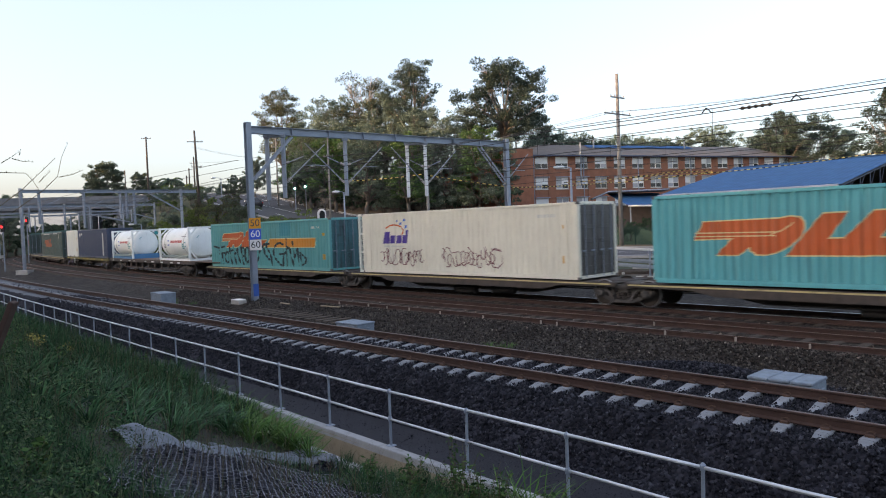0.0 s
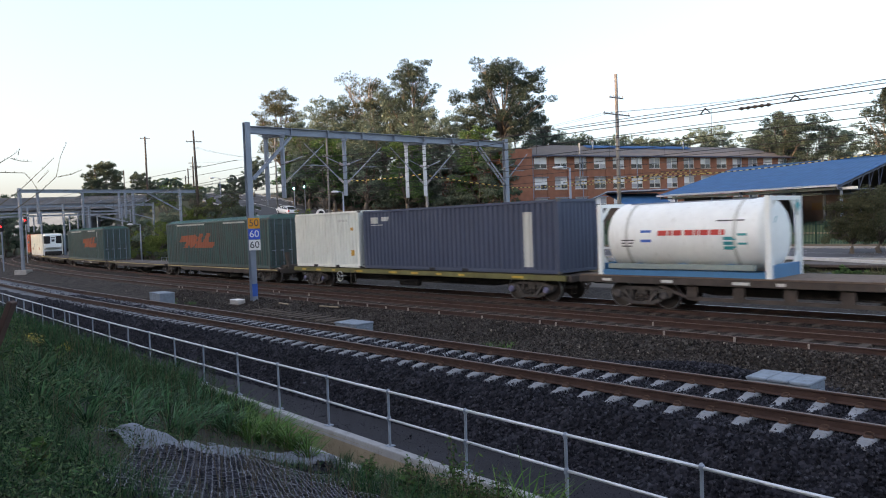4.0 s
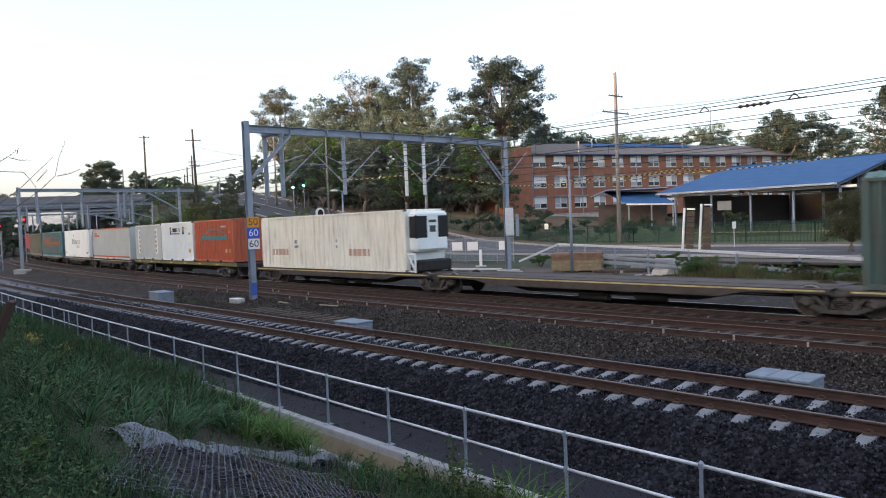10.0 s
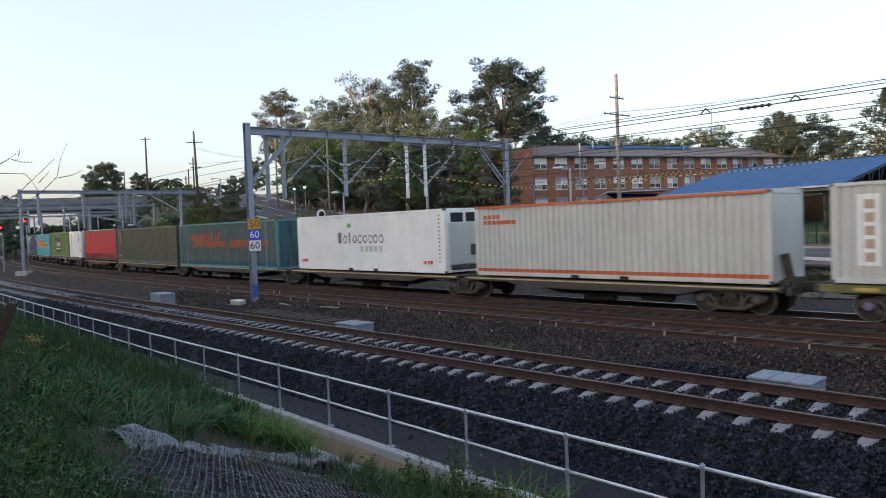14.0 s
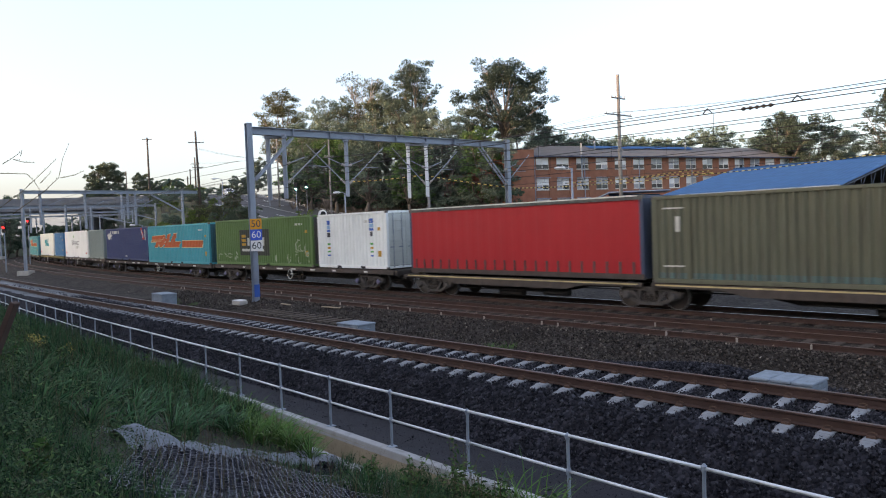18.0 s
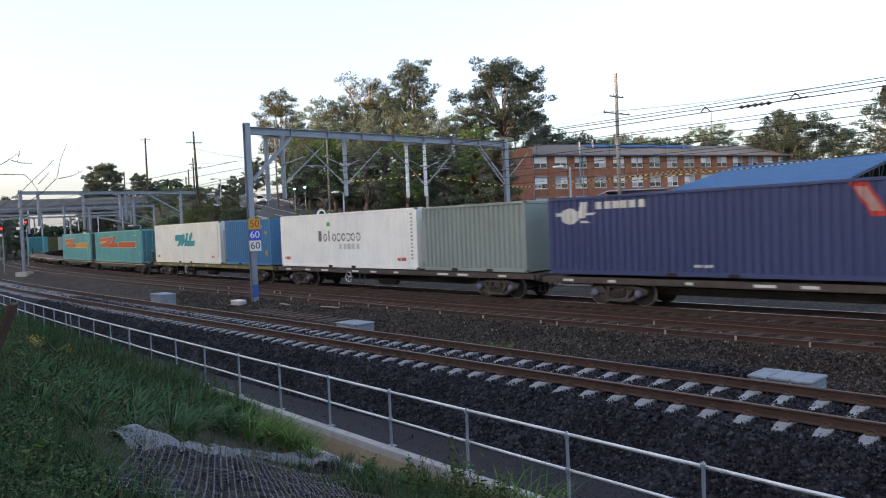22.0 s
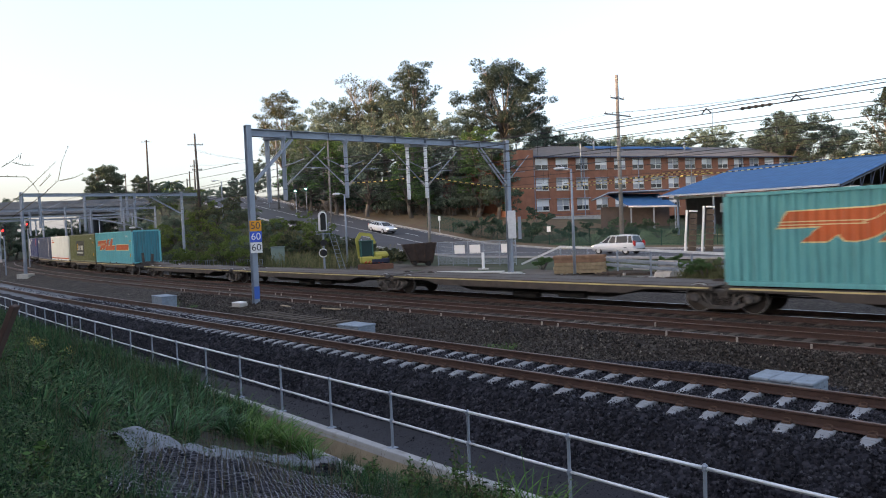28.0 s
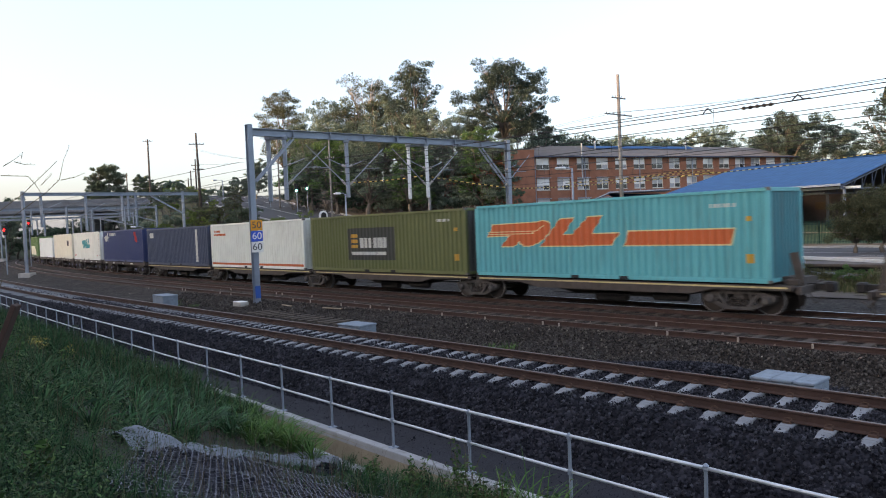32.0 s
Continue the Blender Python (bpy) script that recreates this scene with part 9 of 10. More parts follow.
def school():
    a, b = Vector((13.7, 108.7)), Vector((63.5, 131.0))
    u = (b - a)
    L = u.length
    z0 = 3.2
    m = pose(a.x, a.y, z0, 0, 0, math.degrees(math.atan2(u.y, u.x)))
    t = thing("school_building", "three-storey red brick school with a grey tiled roof", "building", m)
    H, D, fl = 9.65, 11.0, 3.12
    pitch = L / 15
    ww, wh = 2.3, 1.55
    # front wall in piers and spandrels, so that the windows are real openings
    fw = MB()
    for i in range(16):
        x0 = i * pitch - (pitch - ww) / 2
        x1 = i * pitch + (pitch - ww) / 2
        fw.box(max(0, x0), min(L, x1), 0, 0.4, 0, H)
    for st in range(3):
        zs = 1.5 + st * fl
        for i in range(15):
            x0, x1 = i * pitch + (pitch - ww) / 2, (i + 1) * pitch - (pitch - ww) / 2
            fw.box(x0, x1, 0.1, 0.4, (zs - fl + wh + 0.2) if st else 0, zs)
            if st == 2:
                fw.box(x0, x1, 0.1, 0.4, zs + wh + 0.2, H)
    part("front_wall", fw, BRICK, t, "red brick piers and spandrels")
    part("rear_wall", MB().box(0, L, D - 0.4, D, 0, H), BRICK, t)
    part("end_wall", MB().box(-0.35, -0.002, -0.15, D, 0, H), BRICK, t)
    part("end_wall", MB().box(L + 0.002, L + 0.35, 0, D, 0, H), BRICK, t)
    part("floor", MB().box(0.1, L - 0.1, 0.45, D - 0.45, fl - 0.2, fl).box(0.1, L - 0.1, 0.45, D - 0.45, 2 * fl - 0.2, 2 * fl), CONC, t)
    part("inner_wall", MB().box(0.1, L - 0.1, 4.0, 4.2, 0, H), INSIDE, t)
    part("stair_block", MB().box(-4.2, -0.36, -1.2, D, -0.6, H + 0.9), BRICK, t, "plain brick stair block")
    # pale pane colours stand in for bright sky reflected in the glass
    pane_tones = [glass("painted_sky_glare_pane", (0.74, 0.76, 0.78), 0.12), glass("painted_dim_glare_pane", (0.34, 0.36, 0.4), 0.1), GLASS_SKY]
    rng = random.Random(2)
    for st in range(3):
        zs = 1.5 + st * fl
        for i in range(15):
            x0, x1 = i * pitch + (pitch - ww) / 2, (i + 1) * pitch - (pitch - ww) / 2
            xm, zm = (x0 + x1) / 2, zs + wh * 0.45
            w = part("window", lattice([x0, x0 + 0.08, xm - 0.05, xm + 0.05, x1 - 0.08, x1], [zs, zs + 0.08, zm, zm + 0.06, zs + wh + 0.1, zs + wh + 0.2], 0.12, 0.2), FRAME, t, "pale framed window")
            for j in range(2):
                xa, xb = (x0 + 0.08, (x0 + x1) / 2 - 0.05) if j == 0 else ((x0 + x1) / 2 + 0.05, x1 - 0.08)
                for za, zb in ((zs + 0.08, zs + wh * 0.45), (zs + wh * 0.45 + 0.06, zs + wh + 0.1)):
                    tilt = rng.uniform(-0.012, 0.012)
                    part("pane", MB().add([(xa, 0.15, za), (xb, 0.15, za), (xb, 0.15 + tilt, zb), (xa, 0.15 + tilt, zb)], [(0, 1, 2, 3)]), rng.choice([pane_tones[0], pane_tones[0], pane_tones[1]] if za > zs + 0.3 else [pane_tones[1], pane_tones[2], pane_tones[2]]), w)
            part("sill", MB().box(x0 - 0.05, x1 + 0.05, -0.02, 0.14, zs - 0.1, zs - 0.002), CONC, w)
            part("sunhood", MB().box(x0 - 0.05, x1 + 0.05, -0.35, 0.1, zs + wh + 0.22, zs + wh + 0.32), PALE_STEEL, w, "pale concrete hood") if st < 2 else None
    rf = MB()
    e = 0.7
    rf.add([(-e, -e, H), (L + e, -e, H), (L + e, D + e, H), (-e, D + e, H), (4.5, D / 2, H + 2.3), (L - 4.5, D / 2, H + 2.3)], [(0, 1, 5, 4), (1, 2, 5), (2, 3, 4, 5), (3, 0, 4), (3, 2, 1, 0)])
    part("roof", rf, ROOF_TILE, t, "grey tiled hipped roof")
    part("gutter", MB().box(-e, L + e, -e - 0.12, -e + 0.02, H - 0.12, H + 0.06), DARK_STEEL, t, "dark eaves gutter")
    part("solar_sheet", MB().add([(13, 3.6, H + 1.75), (35, 3.6, H + 1.75), (35, 4.9, H + 2.3), (13, 4.9, H + 2.3)], [(0, 1, 2, 3)]), BLUE_ROOF, t, "blue sheet on the roof")
    for x in (0.4, 9.4, 20.0, 31.0, 42.5):
        part("downpipe", MB().tube([(x, -0.06, 0), (x, -0.06, H - 0.1)], 0.07, 8), PALE_STEEL, t)
    for x in (14.0, 33.0):
        part("roof_vent", MB().tube([(x, 3.5, H + 1.6), (x, 3.5, H + 3.0)], 0.12, 8), GALV, t)
    part("flue", MB().tube([(8.6, -0.5, 5.0), (8.6, -0.5, H + 2.0)], 0.13, 10), GALV, t, "grey steel flue")
    part("plinth", MB().box(0, 15, -0.6, -0.01, -0.8, 0.6), CONC, t, "pale rendered plinth")
    part("railing", MB().tube([(0, -1.2, 0.9), (22, -1.2, 0.9)], 0.03, 6).tube([(0, -1.2, 0.45), (22, -1.2, 0.45)], 0.02, 6), DARK_STEEL, t)
    # recessed brick wing to the left, behind the trees
    w = thing("school_wing", "red brick school wing with open galleries behind the trees", "building", pose(1.2, 118.0, 3.0, 0, 0, 6))
    part("wall", MB().box(0, 10, 0, 8, 0, 8.5), BRICK, w)
    part("gallery", MB().box(0.3, 9.7, -1.6, -0.02, 2.9, 3.2).box(0.3, 9.7, -1.6, -0.02, 5.9, 6.2).box(0.3, 9.7, -1.65, -1.55, 3.2, 3.9), CONC, w, "concrete gallery slabs")
    for i in range(4):
        part("pier", MB().box(0.3 + i * 2.9, 0.8 + i * 2.9, -1.6, -1.1, 0, 8.4), BRICK, w)
    part("roof", MB().box(-0.6, 10.6, -2.0, 8.6, 8.5, 8.8), ROOF_TILE, w)


school()


def pavilion():
    """Open hall with a blue sheet roof; x runs along its front."""
    p0 = Vector((26.2, 80.3))
    u = Vector((8.3, -9.9)).normalized()
    m = pose(p0.x, p0.y, 0.95, 0, 0, math.degrees(math.atan2(u.y, u.x)))
    t = thing("sports_pavilion", "open sports hall with a blue sheet roof on grey posts", "pavilion", m)
    for i in range(5):
        x = 0.0 + i * 4.3
        part("post", MB().box(x - 0.1, x + 0.1, -0.1, 0.1, 0, 4.1, bev=0.02), BLUE_STEEL, t, "pale grey steel post")
        part("post", MB().box(x - 0.14, x + 0.14, 28.0, 28.3, 0, 4.1, bev=0.02), PALE_STEEL, t)
    part("eave_beam", MB().box(-0.4, 18.6, -0.12, 0.12, 4.02, 4.25), WHITE, t, "white eave beam")
    part("gutter", MB().box(-1.6, 17.4, -1.4, -1.2, 4.3, 4.5), PALE_STEEL, t)
    RY, RZ = 15.45, 7.8        # ridge
    n = 64
    for name, ya, za, yb, zb in (("roof_slope", -1.3, 4.45, RY, RZ), ("roof_slope", RY, RZ, 2 * RY + 1.3, 4.45)):
        mb = MB()
        for i in range(n + 1):
            x = -1.6 + 19.2 * i / n
            d = 0.03 if i % 2 else 0.0
            mb.v += [(x, ya, za + d), (x, yb, zb + d)]
        mb.f = [(2 * i, 2 * i + 2, 2 * i + 3, 2 * i + 1) for i in range(n)]
        mb.m = [0] * n
        part(name, mb, BLUE_ROOF, t, "ribbed blue sheet roof")
    part("ridge_cap", MB().beam((-1.6, RY, RZ + 0.06), (17.6, RY, RZ + 0.06), 0.5, 0.08), BLUE_ROOF, t)
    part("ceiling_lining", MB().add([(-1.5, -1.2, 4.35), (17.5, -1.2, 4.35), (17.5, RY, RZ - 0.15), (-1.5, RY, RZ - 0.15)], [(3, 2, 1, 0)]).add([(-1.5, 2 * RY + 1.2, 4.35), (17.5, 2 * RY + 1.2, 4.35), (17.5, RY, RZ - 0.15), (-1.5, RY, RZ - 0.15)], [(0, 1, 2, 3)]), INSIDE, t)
    for x in (-1.2, 8.0, 17.3):
        tr = MB().beam((x, -1.2, 4.2), (x, RY, RZ - 0.3), 0.12, 0.16).beam((x, 2 * RY + 1.2, 4.2), (x, RY, RZ - 0.3), 0.12, 0.16).beam((x, -1.2, 4.1), (x, 2 * RY + 1.2, 4.1), 0.12, 0.16)
        for k in range(1, 13):
            y = -1.2 + k * (2 * RY + 2.4) / 13
            top = 4.2 + (RZ - 4.5) * (1 - abs(y - RY) / (RY + 1.2))
            tr.beam((x, y, 4.1), (x, y, top), 0.08, 0.08)
            tr.beam((x, y, 4.1), (x, y + (1.25 if y < RY else -1.25), top + 0.25), 0.06, 0.06)
        part("roof_truss", tr, DARK_STEEL, t, "dark steel roof truss")
    part("rear_wall", MB().box(-0.4, 18.6, 2 * RY - 1.0, 2 * RY - 0.7, 0, 4.2), INSIDE, t, "rear wall with shade put into its dark colour")
    for x, w, z0, z1 in ((2.0, 1.3, 2.2, 3.2), (5.6, 2.4, 1.9, 3.5), (9.3, 1.6, 2.1, 3.3), (12.2, 1.1, 2.3, 3.2)):
        part("wall_board", MB().box(x, x + w, 2 * RY - 1.06, 2 * RY - 1.0, z0, z1, bev=0.01), LITTER, t, "dim notice board on the rear wall")
    for x in (3.4, 11.0):
        part("light_strip", MB().box(x, x + 1.9, 6.0, 6.25, 3.85, 3.95), WHITE, t, "white batten light under the roof")
    part("side_wall", MB().box(-0.55, -0.42, 2.5, 2 * RY - 0.7, 0, 4.2), INSIDE, t, "end wall with shade put into its dark colour")
    part("floor", MB().box(-0.6, 18.6, -0.5, 2 * RY, -0.3, 0.06), CONC_TAN, t)
    bh = thing("basketball_hoop", "basketball backboard on a post under the roof", "basketball hoop", m @ pose(4.6, 2.2, 0.06))
    part("post", MB().tube([(0, 0, 0), (0, 0, 2.9)], 0.06, 8), DARK_STEEL, bh)
    part("board", MB().box(-0.8, 0.8, -0.1, -0.05, 2.3, 3.3), PALE_STEEL, bh)
    # lower entrance canopy in front of the school
    e = thing("entrance_canopy", "low entrance canopy with blue roof and pale fascia", "canopy", pose(22.6, 91.5, 1.3, 0, 0, -8))
    part("roof", MB().add([(1.0, 0, 3.3), (7.0, 0, 3.1), (5.6, 6, 4.9), (-1.2, 6, 5.1)], [(0, 1, 2, 3)]), BLUE_ROOF, e)
    part("fascia", MB().beam((1.0, -0.02, 3.25), (7.0, -0.02, 3.05), 0.12, 0.2), WHITE, e, "white fascia board")
    part("upper_roof", MB().prism([(-3.0, 4.3), (-1.0, 5.1), (6.5, 5.1), (6.5, 5.35), (-1.1, 5.35), (-3.2, 4.5)], 3.0, 8.0), DARK_STEEL, e)
    part("upper_fascia", MB().beam((-3.2, 2.95, 4.4), (-1.1, 2.95, 5.25), 0.1, 0.12).beam((-1.1, 2.95, 5.25), (6.6, 2.95, 5.25), 0.1, 0.12), PALE_STEEL, e)
    for x in (1.3, 4.1, 6.7):
        part("post", MB().box(x - 0.08, x + 0.08, 0.1, 0.26, -0.6, 3.1), PALE_STEEL, e)
    part("back_wall", MB().box(-2.0, 7.0, 6.2, 6.4, -1.0, 3.4), INSIDE, e)


pavilion()
ho = thing("house", "small white gabled house on the far hill", "house", pose(-75.6, 205, 12.6, 0, 0, 15))
part("wall", MB().box(-5, 5, -4, 4, -3, 3.0), OFFWHITE, ho)
part("roof", MB().prism([(-5.8, 2.9), (0, 5.6), (5.8, 2.9), (5.8, 3.1), (0, 5.9), (-5.8, 3.1)], -4.5, 4.5), ROOF_TILE, ho)

# ------------------------------------------------------------------ trees
BARK = mat("gum_bark", (0.11, 0.096, 0.083), 0.9, var=0.35, scale=1.5, bump=0.4, bscale=6)
BARK_PALE = mat("pale_gum_bark", (0.27, 0.245, 0.215), 0.85, var=0.3, scale=1.5, bump=0.3, bscale=6)
LEAF_GUM = pieces("gum_leaf", [(0.027, 0.046, 0.036), (0.048, 0.076, 0.058), (0.07, 0.102, 0.08), (0.108, 0.135, 0.104)], thin=0.35)
LEAF_DARK = pieces("dark_leaf", [(0.0264, 0.0484, 0.0345), (0.0484, 0.0858, 0.0598), (0.0726, 0.119, 0.0805), (0.11, 0.152, 0.103)], thin=0.35)
LEAF_GREEN = pieces("green_leaf", [(0.036, 0.08, 0.03), (0.066, 0.135, 0.048), (0.094, 0.176, 0.064), (0.135, 0.2, 0.085)], thin=0.35)
# darkened gum leaf: the missing sunlight on the crown is put into the colour
LEAF_SHADE = pieces("shade_toned_gum_leaf", [(0.015, 0.029, 0.024), (0.029, 0.05, 0.042), (0.045, 0.072, 0.06), (0.074, 0.102, 0.084)], thin=0.35)
# grey-green lifted above real leaf tone, so haze is painted into the foliage
LEAF_HAZE = pieces("haze_toned_leaf", [(0.0686, 0.0988, 0.078), (0.112, 0.159, 0.125), (0.156, 0.211, 0.164), (0.211, 0.257, 0.198)], thin=0.35)
LEAF_FAR = pieces("far_leaf", [(0.0473, 0.069, 0.05), (0.0788, 0.109, 0.075), (0.11, 0.144, 0.0975), (0.158, 0.184, 0.125)], thin=0.35)
LEAF_LIME = pieces("yellow_green_leaf", [(0.05, 0.075, 0.02), (0.09, 0.135, 0.035), (0.13, 0.18, 0.05), (0.18, 0.22, 0.075)], thin=0.35)
LEAF_OLIVE = pieces("olive_leaf", [(0.034, 0.044, 0.026), (0.058, 0.07, 0.04), (0.086, 0.094, 0.052), (0.128, 0.12, 0.066)], thin=0.35)


def foliage(rng, clumps, count, size):
    """Leaf quads gathered in small domed sprays round each clump: (centre, radius)."""
    sub = []
    for c0, r in clumps:
        for _ in range(8):
            d = rng.normal(size=3)
            d /= np.linalg.norm(d)
            d *= np.array([1.0, 1.0, 0.6]) * r * rng.uniform(0.35, 0.95)
            d[2] += 0.12 * r
            sub.append((np.array(c0) + d, r * rng.uniform(0.22, 0.42)))
    cs = np.array([c0 for c0, _ in sub])
    rs = np.array([r for _, r in sub])
    w = rs ** 2 / (rs ** 2).sum()
    k = rng.choice(len(cs), count, p=w)
    d = rng.normal(size=(count, 3))
    d /= np.linalg.norm(d, axis=1)[:, None]
    d *= rng.uniform(0.3, 1.05, (count, 1)) ** 0.6
    d[:, 2] = np.where(d[:, 2] < -0.2, d[:, 2] * 0.45, d[:, 2] * 0.75)
    c = cs[k] + d * rs[k][:, None]
    a = rng.normal(size=(count, 3)) * np.array([0.8, 0.8, 1.1])
    a /= np.linalg.norm(a, axis=1)[:, None]
    b = np.cross(a, rng.normal(size=(count, 3)))
    b /= np.linalg.norm(b, axis=1)[:, None]
    ln = size * rng.uniform(0.6, 1.4, count)[:, None]
    wd = ln * rng.uniform(0.35, 0.65, count)[:, None]
    V = np.stack([c - a * ln * 0.5, c + b * wd * 0.5, c + a * ln * 0.5, c - b * wd * 0.5], 1).reshape(-1, 3)
    mb = MB()
    mb.v = [tuple(v) for v in V.tolist()]
    mb.f = [(4 * i, 4 * i + 1, 4 * i + 2, 4 * i + 3) for i in range(count)]
    mb.m = [0] * count
    return mb


def tree(x, y, h, spread, leafmat, bark, label, seed, leaves=4200, size=0.42, fork=0.42, nclump=20, z=None, bare=0.0, name="tree", group="trees round the school"):
    """A forked trunk whose limbs carry leaf clumps in a lumpy dome; bare: the share of limbs without leaves."""
    rng = np.random.default_rng(seed)
    z0 = gz(x, y) if z is None else z
    t = thing(name, label, "tree", pose(x, y, z0), group=group)
    tr = MB()
    lean = Vector((rng.normal() * 0.03, rng.normal() * 0.03, 0))
    fk = Vector((lean.x * h, lean.y * h, h * fork))
    r0 = h * 0.02 + 0.06
    tr.tube([(0, 0, -0.4), fk * 0.5 + Vector((rng.normal() * 0.15, rng.normal() * 0.15, 0)), fk], [r0 * 1.3, r0 * 0.95, r0 * 0.75], 9)
    low, high = h * fork * 0.9, h
    mid, rz = (low + high) / 2, (high - low) / 2
    clumps = []
    for i in range(nclump):
        f = (i + 0.5) / nclump
        cz = -0.75 + 1.63 * f                     # from the crown's foot to its top
        a = i * 2.4 + rng.uniform(-0.6, 0.6)
        wide = math.sqrt(max(0.02, 1 - (cz * 0.92) ** 2))
        rr = spread * wide * rng.uniform(0.45, 1.0)
        cr = min(spread, rz) * rng.uniform(0.27, 0.46) + 0.25
        c = np.array([fk.x + math.cos(a) * max(0.0, rr - cr * 0.5), fk.y + math.sin(a) * max(0.0, rr - cr * 0.5), mid + cz * rz - cr * 0.35])
        q = Vector(c)
        if rng.random() >= bare:
            clumps.append((c, cr))
        if i % 2 == 0 or bare:
            m1 = fk.lerp(q, 0.5) + Vector((rng.normal() * 0.4, rng.normal() * 0.4, -h * 0.015))
            m0 = fk * (0.8 + 0.2 * rng.random())
            tr.tube([m0, m0.lerp(m1, 0.5) + Vector((rng.normal() * 0.2, rng.normal() * 0.2, 0.3)), m1, q], [r0 * 0.45, r0 * 0.36, r0 * 0.24, r0 * 0.07], 6)
            for _ in range(4):
                e = q + Vector((rng.normal(), rng.normal(), abs(rng.normal()))) * cr * 0.38
                tr.tube([m1.lerp(q, rng.uniform(0.3, 0.95)), e], [r0 * 0.12, r0 * 0.035], 4, False)
    part("trunk", tr, bark, t, "branching trunk and limbs", smooth=True)
    part("crown", foliage(rng, clumps, int(leaves * 3.3), size * 0.55), leafmat, t, "uneven leafy crown", kind="stuff")
    return t


def shrub(x, y, h, w, leafmat, label, seed, leaves=1500, size=0.2, z=None, group="shrubs"):
    rng = np.random.default_rng(seed)
    z0 = gz(x, y) if z is None else z
    t = thing("shrub", label, "shrub", pose(x, y, z0), group=group)
    st = MB()
    cl = []
    for i in range(9):
        a, r = rng.uniform(0, 6.28), w * 0.5 * math.sqrt(rng.random())
        c = np.array([math.cos(a) * r, math.sin(a) * r, h * rng.uniform(0.3, 0.85)])
        cl.append((c, min(h, w) * rng.uniform(0.18, 0.32)))
        st.tube([(0, 0, -0.2), Vector(c) * 0.6, c], [0.04, 0.03, 0.01], 5)
    part("stem", st, BARK, t, kind="stuff")
    part("leaf", foliage(rng, cl, leaves, size), leafmat, t, "dense small leaves", kind="stuff")
    return t


def woods():
    G1 = "tall gum tree with an uneven crown"
    # the tall gums left of the school
    tree(10.2, 116, 24.6, 8.7, LEAF_SHADE, BARK, G1 + ", shade put into its dark green leaves", 1, 17000, 0.42, 0.55, 48)
    tree(-4.2, 121, 25.0, 5.8, LEAF_GUM, BARK, G1 + ", grey-green", 2, 10500, 0.42, 0.42, 34)
    tree(-13.5, 127, 22.8, 7.2, LEAF_OLIVE, BARK_PALE, G1 + ", half bare", 3, 4600, 0.4, 0.4, 34, bare=0.4)
    tree(-17.5, 124, 19.0, 6.2, LEAF_HAZE, BARK, G1 + " with olive leaves", 4, 6500, 0.5, 0.4, 22)
    tree(-9.5, 124, 19.5, 5.5, LEAF_HAZE, BARK, G1 + " with olive leaves", 14, 5500, 0.5, 0.4, 20)
    tree(-28.9, 138, 21.0, 6.2, LEAF_OLIVE, BARK, G1 + " catching the low sun", 5, 8000, 0.42, 0.3, 32)
    tree(-35.8, 140, 8.0, 2.6, LEAF_HAZE, BARK, "dark leafy roadside tree", 6, 2600, 0.45, 0.2, 14)
    tree(-41.4, 150, 4.2, 3.6, LEAF_HAZE, BARK, "dark leafy roadside tree", 16, 5600, 0.42, 0.1, 22)
    tree(-45.0, 152, 2.6, 3.2, LEAF_HAZE, BARK, "dark leafy roadside tree", 17, 4200, 0.42, 0.1, 18)
    tree(-24.5, 130, 15.0, 4.6, LEAF_HAZE, BARK, "dark leafy roadside tree", 7, 4800, 0.5, 0.25, 18)
    for i, (x, y, h, s, m) in enumerate([(-17, 116, 13, 4.5, LEAF_GREEN), (-11.5, 112, 14.5, 5, LEAF_HAZE), (-4.5, 110, 13.0, 4.5, LEAF_GREEN), (1.0, 112, 15.5, 5, LEAF_HAZE), (5.5, 108.5, 14.0, 4.4, LEAF_GREEN), (-21.5, 119, 14, 4.5, LEAF_HAZE), (-1.5, 117, 17, 5.0, LEAF_HAZE), (8.0, 106.0, 12.0, 3.6, LEAF_HAZE), (-9, 119, 17, 5, LEAF_HAZE), (4.0, 119, 17.0, 5.0, LEAF_HAZE), (-25, 124, 13, 4, LEAF_GREEN), (-14, 121, 15, 5.0, LEAF_HAZE), (-6.0, 115, 14, 5.0, LEAF_HAZE), (-19.5, 127, 15, 5.0, LEAF_HAZE), (6.5, 122, 15, 5.5, LEAF_HAZE), (12.5, 121, 16.5, 5.0, LEAF_HAZE), (-1.0, 126, 16, 6.0, LEAF_HAZE)]):
        tree(x, y, h, s, m, BARK, "leafy tree on the verge beside the road", 20 + i, 5200, 0.42, 0.16, 22)
    # behind the school
    for i, (x, y, h, s, m) in enumerate([(22, 140, 15.0, 6.5, LEAF_HAZE), (31, 150, 14.0, 6.5, LEAF_GUM), (41, 160, 13.5, 7, LEAF_HAZE), (52, 166, 13.0, 7.5, LEAF_HAZE), (63, 174, 15.0, 7, LEAF_HAZE), (74, 172, 13.5, 8, LEAF_HAZE), (18, 133, 17.5, 5.5, LEAF_GUM), (86, 178, 16.5, 8, LEAF_GUM), (36, 152, 12.5, 7, LEAF_HAZE), (57, 168, 13.0, 8, LEAF_GUM), (46, 164, 13.0, 8, LEAF_HAZE), (69, 176, 15.5, 7, LEAF_HAZE), (26, 146, 13.5, 7, LEAF_HAZE), (79, 170, 14, 8, LEAF_HAZE)]):
        tree(x, y, h, s, m, BARK, "gum tree standing behind the school", 140 + i, 4800, 0.55, 0.2, 26)
